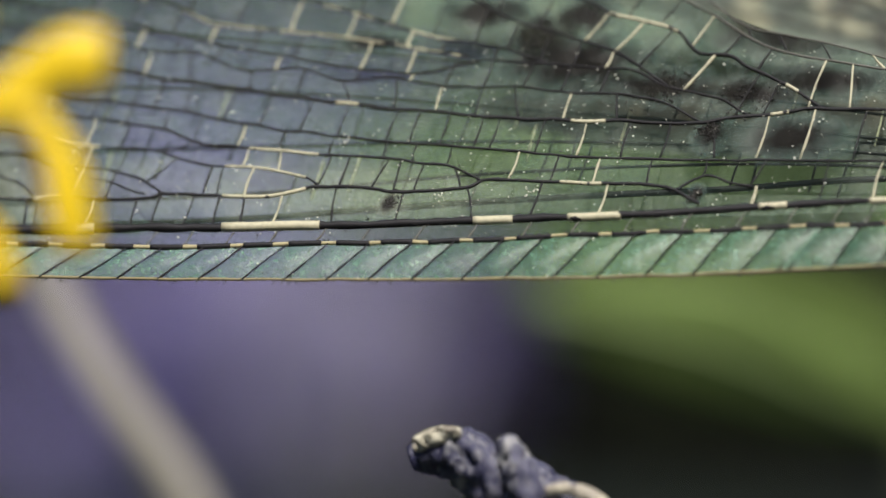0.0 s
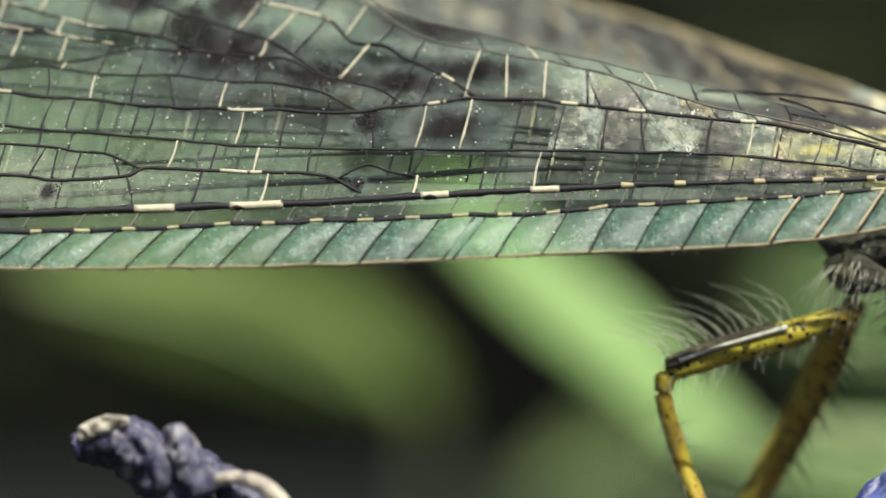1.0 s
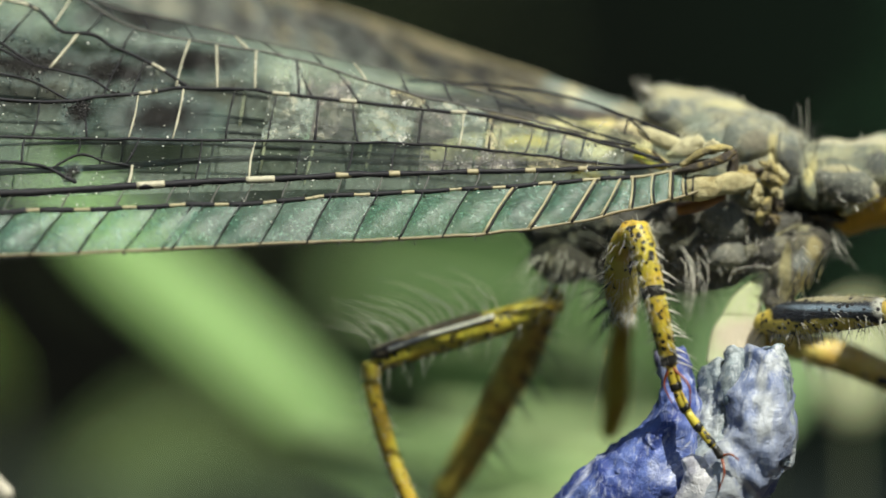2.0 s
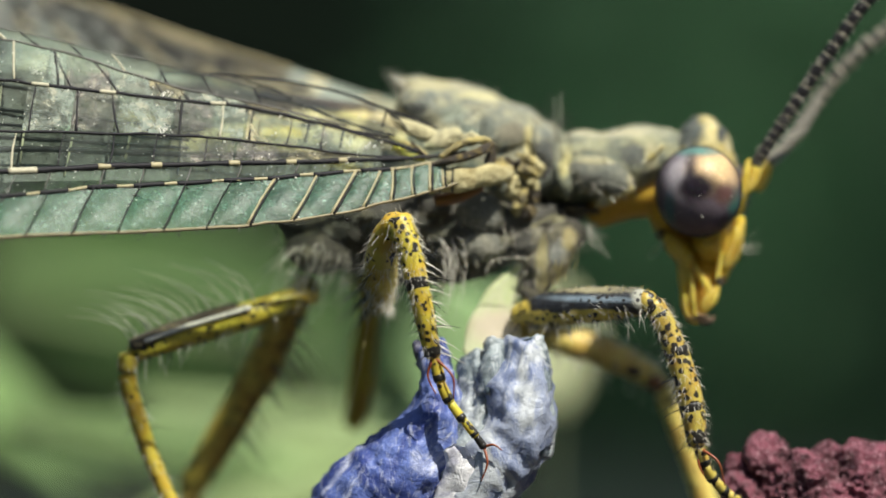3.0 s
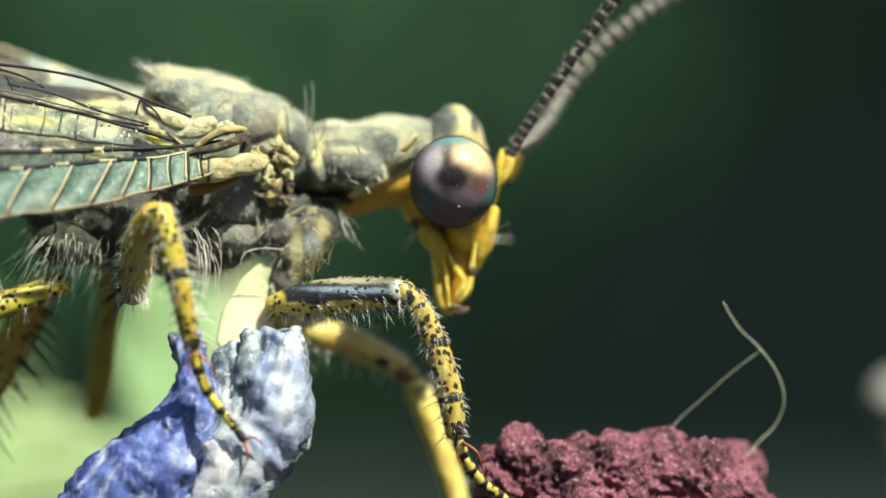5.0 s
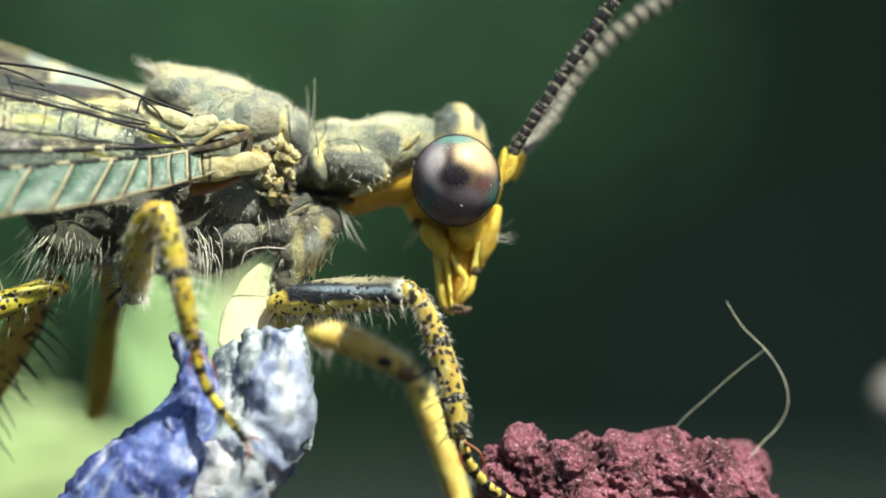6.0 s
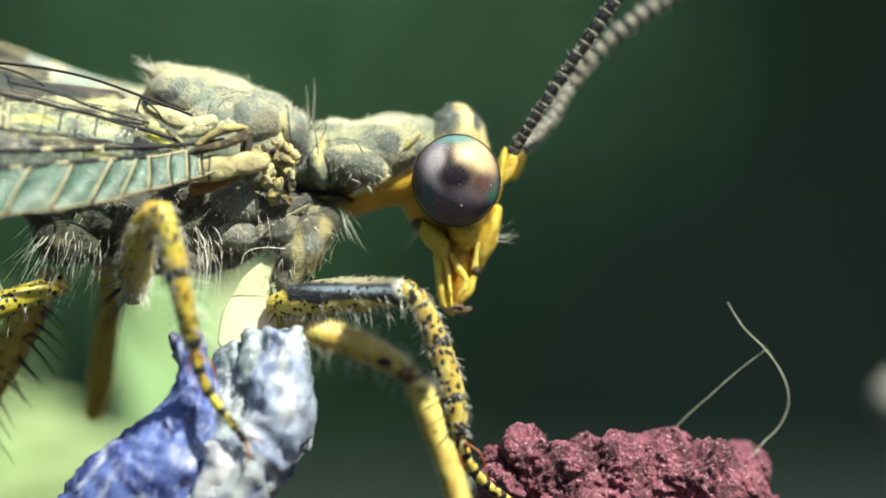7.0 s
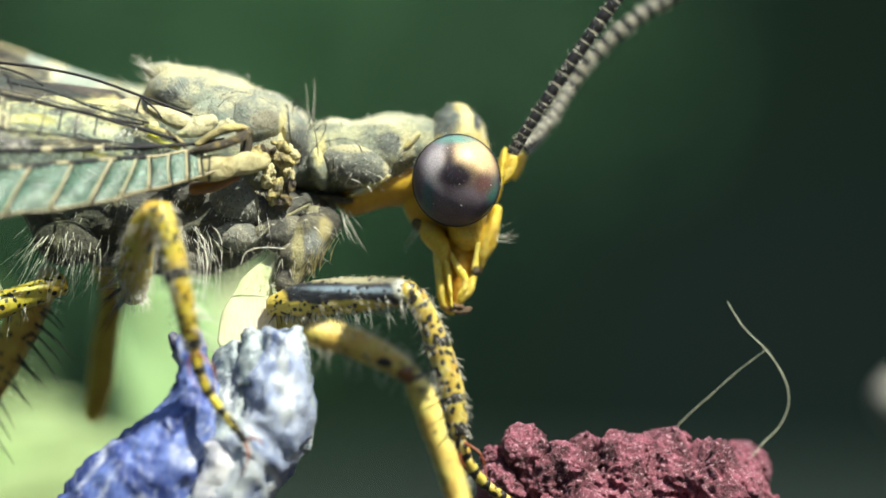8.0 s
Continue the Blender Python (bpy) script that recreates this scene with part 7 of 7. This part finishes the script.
for k, (c, size) in enumerate((((1.54, 1.50, -3.65), (0.28, 0.3, 0.36)), ((1.30, 1.70, -4.50), (0.45, 0.5, 0.5)), ((2.23, 1.60, -4.26), (0.6, 0.6, 0.55)), ((3.17, 1.70, -4.24), (0.65, 0.6, 0.68)), ((4.06, 1.80, -4.01), (0.5, 0.5, 0.52)), ((4.84, 1.70, -4.35), (0.75, 0.6, 0.72)), ((5.70, 1.90, -4.60), (0.55, 0.5, 0.62)), ((3.43, 2.10, -5.40), (2.4, 1.3, 0.95)), ((5.50, 2.40, -4.10), (0.4, 0.4, 0.45)), ((0.99, 1.70, -3.90), (0.16, 0.2, 0.18)), ((2.69, 1.90, -3.74), (0.3, 0.3, 0.25)))):
    part("clod", clod(c, size, k + 1.0, 6 if 0.4 < max(size) < 2 else 5), M_RED, crumb)
part("mound", body([(3.6, 2.6, -7.2, 1.6, 1.2), (3.6, 2.8, -9.5, 2.6, 2.0), (3.8, 3.2, -14.0, 5.0, 4.0), (4.0, 4.0, -24.0, 10.0, 9.0), (4.0, 6.0, -48.0, 20.0, 18.0), (4.0, 8.0, -89.0, 34.0, 32.0)], 32, 6, 0.3, 0.6, 3.0, up=(0, 1, 0), share=0.1, fine=0.1), M_RED, crumb)
grit = []
for o in [o for o in crumb.children if o.name.startswith("clod")]:
    faces = [p for p in o.data.polygons if p.normal.y < 0.3 and p.normal.z > -0.5]
    for p in rng3.choices(faces, [f.area for f in faces], k=45):
        grit.append((p.center / MM + BASES[o], rng3.choice((0.015, 0.02, 0.03, 0.04, 0.06, 0.08)) * rng3.uniform(0.7, 1.2)))
part("grit", specks(grit, rng3), M_RED, crumb, kind="stuff")
part("grit", specks([(q, r * 0.6) for q, r in grit[::26]], rng3), M_DUST, crumb, "pale grains", kind="stuff")
M_THREAD = plain("fibre", (0.58, 0.6, 0.42), 0.5, 0.15)
fibre = thing("plant_fibre", (5.76, 2.10, -3.67), "thin pale curved plant fibre standing on red earth", "fibre", "fibres on the earth crumb")
part("strand", tube([(5.67, 2.10, -3.82), (5.94, 2.05, -3.45), (6.23, 2.00, -3.13), (6.38, 1.90, -2.70), (6.27, 1.80, -2.23), (5.94, 1.75, -1.75), (5.50, 1.75, -1.33), (5.20, 1.75, -0.88)], 0.013, 0.007, 7, 8), M_THREAD, fibre)
fibre = thing("plant_fibre", (4.26, 2.00, -3.36), "thin pale straight plant fibre standing on red earth", "fibre", "fibres on the earth crumb")
part("strand", tube([(4.21, 2.00, -3.47), (4.41, 2.00, -3.12), (4.91, 1.90, -2.63), (5.42, 1.85, -2.15), (5.95, 1.80, -1.72)], 0.0075, 0.005, 7, 6), M_THREAD, fibre)

# ---- background ----
M_LEAF = plain("leaf_green", (0.27, 0.45, 0.14), 0.5, 0.2, 0.3)
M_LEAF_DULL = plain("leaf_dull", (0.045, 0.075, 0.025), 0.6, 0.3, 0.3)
M_LEAF_OLIVE = plain("leaf_olive", (0.24, 0.36, 0.08), 0.6, 0.25, 0.3)
M_LEAF_MUTED = plain("leaf_muted", (0.1, 0.15, 0.045), 0.6, 0.25, 0.3)
M_LEAF_MID = plain("leaf_mid", (0.36, 0.55, 0.24), 0.6, 0.25, 0.6)
# leaf green darkened as in shade; the shade is in the colour
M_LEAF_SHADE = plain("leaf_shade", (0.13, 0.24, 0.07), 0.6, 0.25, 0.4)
M_LEAF_FRESH = plain("leaf_fresh", (0.26, 0.4, 0.15), 0.55, 0.4, 0.8)
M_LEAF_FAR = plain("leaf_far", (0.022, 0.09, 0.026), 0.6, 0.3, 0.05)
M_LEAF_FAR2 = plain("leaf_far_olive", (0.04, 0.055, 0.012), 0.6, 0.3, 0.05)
M_STEM = plain("stem_skin", (0.3, 0.28, 0.24), 0.6, 0.2, 0.4)
M_LEAF_PALE = plain("leaf_pale", (0.46, 0.6, 0.27), 0.5, 0.45, 0.8)
M_PURPLE = plain("violet_petal", (0.28, 0.245, 0.52), 0.6, 0.3, 0.3)
M_YPET = plain("yellow_petal", (0.86, 0.58, 0.012), 0.5, 0.2, 1.0)


def blade(name, points, width, material, label, category="leaf", up=(0.1, 1, 0.2)):
    """A long leaf: a thin keeled strip along the line."""
    base = points[0]
    t = thing(name, base, label, category)
    line = curve(points, 10)
    n = len(line)
    rows = [(*q, width * max(0.12, math.sin(math.pi * min(0.97, 0.12 + 0.85 * i / (n - 1)))) , width * 0.06) for i, q in enumerate(line)]
    bm = bmesh.new()
    sweep(bm, rows, 12, up)
    part("leaf_blade", bm, material, t)
    low = Vector(min((line[0], line[-1]), key=lambda q: q[2]))
    part("petiole", tube([low, low + Vector((0.5, 1.0, (-90 - low.z) * 0.4)), Vector((low.x + 2, low.y + 3, -91.0))], 0.08, 0.2, 6), M_LEAF_FAR2, t)
    part("midrib", tube([Vector(q) + Vector((0, -width * 0.06, 0)) for q in line[:-3:3]], width * 0.07, width * 0.03, 6, 2), M_LEAF_PALE, t)
    return t


blade("grass_blade", [(-27.60, 36.00, 1.91), (-25.87, 36.00, 0.47), (-24.24, 36.00, -0.78), (-21.92, 36.00, -2.50), (-19.38, 36.00, -4.47), (-17.09, 36.00, -6.35)], 0.95, M_LEAF, "bright green leaf blade, far out of focus", up=(0.1, 0.9, -0.4))
blade("leaf", [(-44.5, 48.5, -0.6), (-40.0, 50.8, -1.6), (-37.3, 52.3, -2.7), (-34.0, 54.0, -4.3)], 1.9, M_LEAF_OLIVE, "olive green leaf, far out of focus")
blade("leaf", [(-50.3, 45.4, 2.1), (-45.3, 48.0, 2.9), (-40.9, 50.4, 2.9), (-34.9, 53.5, 2.1)], 1.7, M_LEAF_MUTED, "olive green leaf, far out of focus")
blade("leaf", [(-45.6, 65.4, -1.3), (-43.1, 66.1, -2.0), (-40.6, 66.8, -3.0), (-38.5, 67.4, -4.4)], 1.1, M_LEAF_OLIVE, "olive green leaf, far out of focus")
blade("leaf", [(-37.0, 73.0, -8.6), (-33.4, 74.0, -6.6), (-30.6, 74.7, -7.5), (-27.9, 75.5, -8.4)], 1.7, M_LEAF_MUTED, "olive green leaf, far out of focus")
for pts, wide, mt, txt in (([(-14.1, 16.3, -7.2), (-10.1, 16.3, -5.3), (-7.9, 16.3, -4.6), (-5.8, 16.3, -4.6)], 0.75, M_LEAF_PALE, "pale green leaf, out of focus"),
                           ([(-4.35, 24.00, -3.51), (-4.38, 24.00, -2.23), (-4.30, 24.00, -1.46), (-4.06, 24.00, -0.84)], 0.95, M_SEPAL, "pale yellow-green leaf, out of focus"),
                           ([(-13.6, 21.3, -3.7), (-10.3, 21.3, -4.15), (-8.0, 21.3, -4.25), (-5.7, 21.3, -3.6)], 0.66, M_LEAF_PALE, "pale green leaf, out of focus"),
                           ([(-12.0, 13.3, -6.1), (-8.4, 13.3, -5.4), (-6.7, 13.3, -5.2), (-5.2, 13.3, -5.4)], 0.7, M_LEAF_PALE, "pale green leaf, out of focus"),
                           ([(-6.74, 20.00, -0.86), (-6.18, 20.00, -1.96), (-6.00, 20.00, -3.07), (-6.64, 20.00, -4.44)], 1.4, M_LEAF_MID, "fresh green leaf, out of focus"),
                           # dark green put in for the shaded gap between the paler leaves
                           ([(-13.3, 22.3, -2.0), (-10.7, 22.3, -2.4), (-9.2, 22.3, -3.4), (-8.5, 22.3, -4.9)], 0.5, M_LEAF_DULL, "dull green leaf, dark in place of a shaded gap, out of focus")):
    blade("leaf", pts, wide, mt, txt)
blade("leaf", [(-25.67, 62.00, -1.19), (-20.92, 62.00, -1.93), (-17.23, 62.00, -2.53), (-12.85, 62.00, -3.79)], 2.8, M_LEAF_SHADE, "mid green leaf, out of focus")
blade("leaf", [(-15.39, 16.00, -3.96), (-12.43, 16.00, -4.48), (-9.72, 16.00, -5.07), (-7.14, 16.00, -5.90)], 0.7, M_LEAF_FRESH, "green leaf, out of focus")
stem = thing("flower_stalk", (-33.3, 14.8, -10.9), "pale grey-green plant stem, out of focus", "plant")
part("stem", tube([(-33.3, 14.8, -10.9), (-35.5, 13.6, -5.8), (-37.2, 12.7, -3.2), (-38.7, 11.9, -0.4), (-40.2, 11.1, 4.1)], 0.56, 0.5, 12), M_STEM, stem)

# a yellow flower close to the lens
yellow = thing("yellow_flower", (-20.8, -19.8, 1.5), "bright yellow flower with narrow petals, out of focus", "flower")
for pts, r in (([(-20.8, -19.8, 1.5), (-19.7, -19.2, 2.1), (-19.1, -18.9, 2.6), (-18.6, -18.7, 2.9), (-18.2, -18.4, 2.9)], 0.42), ([(-20.8, -19.8, 1.5), (-19.5, -19.1, 2.1), (-18.9, -18.8, 1.6), (-18.6, -18.7, 0.8), (-18.5, -18.6, 0.0)], 0.32),
               ([(-20.8, -19.8, 1.5), (-20.1, -19.5, 0.6), (-19.7, -19.2, -0.0), (-19.5, -19.1, -0.7)], 0.24), ([(-20.8, -19.8, 1.5), (-20.5, -19.7, 2.7), (-20.1, -19.4, 3.7)], 0.3)):
    part("petal", body([(*q, 0.16, r * 0.6 + r * 0.6 * math.sin(1.3 * i / (len(pts) - 1))) for i, q in enumerate(pts)], 12, 6, 0.03, 1.2), M_YPET, yellow)
part("stalk", tube([(-21.0, -19.9, 1.5), (-21.5, -20.2, -1.6), (-40.0, -18.0, -91.0)], 0.3, 0.5, 8), M_LEAF_FAR2, yellow)
part("disc", body([(*(-21.0, -19.9, 1.6), 0.5, 0.4), (*(-20.6, -19.7, 1.3), 0.5, 0.4)], 16, 4, 0.06, 3), M_YPET, yellow)

# a pale bud, added to make a soft bright spot beside the earth crumb
pale_bud = thing("flower_bud", (10.5, 18.0, -91.0), "small pale grey bud, added as a soft bright spot, out of focus", "flower")
part("bud", body([(9.83, 18.00, -3.47, 0.2, 0.2), (9.85, 18.00, -3.22, 0.425, 0.425), (9.86, 18.00, -2.91, 0.45, 0.45), (9.88, 18.00, -2.62, 0.225, 0.225)], 16, 5, 0.05, 2.0, up=(0, 1, 0)), M_STEM, pale_bud)
part("stalk", tube([(9.85, 18.00, -3.44), (11.5, 18.5, -9.0), (13.0, 19.0, -40.0), (10.5, 18.0, -91.0)], 0.12, 0.3, 8), M_LEAF_OLD, pale_bud)

# violet flowers in the distance
floret = thing("violet_flower", (0, 0, 0), "violet-blue flower in the distance, out of focus", "flower", "violet flowers behind the wing")
for k in range(5):
    w = 2 * math.pi * k / 5
    bm = bmesh.new()
    sweep(bm, [(math.cos(w) * d, -0.3 * d, math.sin(w) * d, h, 0.3) for d, h in ((0.5, 0.8), (2.7, 3.0), (5.8, 4.2), (8.6, 3.8), (10.0, 1.6))], 8, (0, 1, 0))
    part("petal", bm, M_PURPLE, floret)
part("stalk", tube([(0, 0, 0), (1, 4, -30), (2, 6, -85)], 0.15, 0.2, 6), M_LEAF_FAR2, floret)
spots = random.Random(5)
SPOTS = [(-370.3, 588.8, -15.8), (-364.2, 592.0, -12.1), (-359.4, 594.6, -20.6), (-356.5, 596.1, -13.6), (-401.8, 594.7, -9.7), (-395.3, 598.2, -20.2), (-386.9, 602.6, -9.2), (-381.8, 605.4, -23.3), (-375.8, 608.5, -12.4), (-373.8, 609.6, -27.6), (-372.8, 610.1, -6.1), (-391.1, 600.5, -32.6), (-377.6, 607.6, -34.8), (-370.9, 611.2, -18.5), (-381.3, 605.5, 23.1), (-373.5, 609.6, 24.3), (-367.1, 613.0, 21.8), (-392.1, 599.7, 13.8), (-404.5, 593.2, 2.7), (-366.4, 590.9, -20.0), (-398.7, 596.2, 24.4), (-370.1, 566.1, 22.5), (-342.5, 512.9, 21.4), (-336.2, 516.2, 20.0), (-330.1, 519.5, 21.8), (-323.8, 522.8, 20.4), (-319.0, 525.3, 21.4), (-326.5, 521.4, 17.6), (-364.1, 569.3, 24.4), (-357.3, 572.9, 21.2), (-350.6, 576.5, 24.8), (-373.0, 564.6, 19.0), (-382.5, 604.9, 5.2), (-369.9, 611.6, 7.4), (-388.6, 601.7, -1.2), (-432.9, 634.9, -33.2), (-438.3, 631.9, -18.2)]
M_WHITISH = plain("pale_petal", (0.47, 0.45, 0.54), 0.6, 0.2, 0.3)
pale = copy_thing(floret, Matrix.Translation(Vector((-388.1, 601.9, 11.3)) * MM))
for o in pale.children:
    if o.name.startswith("petal"):
        o.data = o.data.copy()
        o.data.materials[0] = M_WHITISH
tagged(pale, "pale greyish flower in the distance, out of focus")
for q in ((-366.3, 613.6, -12.1), (-363.7, 615.0, -22.8), (-380.2, 606.1, 7.1), (-371.5, 610.7, 10.0), (-365.1, 614.2, 4.0), (-395.1, 598.2, 4.8),):
    copy_thing(pale, Matrix.Translation(Vector(q) * MM) @ pose(0, 0, 0, spots.uniform(-30, 30), spots.uniform(0, 72), spots.uniform(-30, 30)))
floret.matrix_basis = Matrix.Translation(Vector(SPOTS[0]) * MM)
for q in SPOTS[1:]:
    c = Vector(q) + Vector((spots.uniform(-2, 2), spots.uniform(-40, 40), spots.uniform(-2, 2)))
    copy_thing(floret, Matrix.Translation(c * MM) @ pose(0, 0, 0, spots.uniform(-30, 30), spots.uniform(0, 72), spots.uniform(-30, 30)))

# undergrowth all round, its shade put into a near-black colour
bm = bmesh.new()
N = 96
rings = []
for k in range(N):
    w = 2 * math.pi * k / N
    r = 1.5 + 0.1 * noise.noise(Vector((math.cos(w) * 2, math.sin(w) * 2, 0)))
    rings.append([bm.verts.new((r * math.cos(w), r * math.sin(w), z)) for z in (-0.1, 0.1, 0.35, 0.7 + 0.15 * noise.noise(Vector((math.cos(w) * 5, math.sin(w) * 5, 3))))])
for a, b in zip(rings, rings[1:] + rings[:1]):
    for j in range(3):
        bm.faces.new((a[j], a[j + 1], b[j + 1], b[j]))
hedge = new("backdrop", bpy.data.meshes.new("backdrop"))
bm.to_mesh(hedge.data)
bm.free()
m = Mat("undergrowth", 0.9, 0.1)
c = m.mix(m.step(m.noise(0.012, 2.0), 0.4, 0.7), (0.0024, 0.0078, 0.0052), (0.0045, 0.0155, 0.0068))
# one placed zone is painted paler, one on the left darker
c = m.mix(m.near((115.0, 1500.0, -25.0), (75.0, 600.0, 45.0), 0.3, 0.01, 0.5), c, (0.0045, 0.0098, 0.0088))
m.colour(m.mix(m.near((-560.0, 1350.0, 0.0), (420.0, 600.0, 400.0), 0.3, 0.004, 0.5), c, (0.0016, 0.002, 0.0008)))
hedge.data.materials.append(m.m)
tagged(hedge, "deep green undergrowth, coloured dark for shade, far out of focus", "undergrowth", kind="structure")


def shrub(centre, size, count, material, label, seed):
    """A loose mass of leaves on a short stem."""
    rng = random.Random(seed)
    t = thing("shrub", centre, label, "shrub")
    bm = bmesh.new()
    for k in range(count):
        d = Vector((rng.triangular(-2, 2, 0), rng.gauss(0, 0.5), rng.triangular(-2, 2, 0)))
        c = Vector(centre) + Vector((d.x * size[0], d.y * size[1], d.z * size[2]))
        way = Vector((rng.gauss(0, 1), rng.gauss(0, 0.4), rng.gauss(-0.3, 0.7))).normalized()
        sweep(bm, [(*(c + way * s * 14), h, 0.2) for s, h in ((0, 0.6), (0.25, 3.2), (0.6, 3.6), (0.9, 1.6), (1.05, 0.3))], 6, (0.1, 1, 0.25))
    part("leaves", bm, material, t, kind="stuff")
    low = Vector(centre) - Vector((0, 0, centre[2] + 90))
    part("twig", tube([low, (low + Vector(centre)) / 2 + Vector((6, 0, 0)), Vector(centre)], 0.7, 0.4, 7), M_LEAF_FAR2, t)
    return t


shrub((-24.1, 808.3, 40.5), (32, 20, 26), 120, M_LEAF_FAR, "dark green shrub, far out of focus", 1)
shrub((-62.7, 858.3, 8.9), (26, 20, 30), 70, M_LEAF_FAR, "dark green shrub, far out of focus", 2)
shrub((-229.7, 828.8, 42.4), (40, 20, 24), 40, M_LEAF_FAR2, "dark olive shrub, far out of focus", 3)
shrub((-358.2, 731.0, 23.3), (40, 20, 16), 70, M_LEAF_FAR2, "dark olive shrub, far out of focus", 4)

ground = new("ground", bpy.data.meshes.new("ground"))
bm = bmesh.new()
bmesh.ops.create_grid(bm, x_segments=40, y_segments=40, size=60.0)
for v in bm.verts:
    v.co.z = -0.09
bm.to_mesh(ground.data)
bm.free()
ground.data.materials.append(plain("soil", (0.007, 0.016, 0.014), 0.9, 0.4, 0.05))
tagged(ground, "dark earth with low plants, out of focus", "ground", kind="structure")


def motions():
    """Nothing in the place moves but the camera, which is keyed above."""


motions()
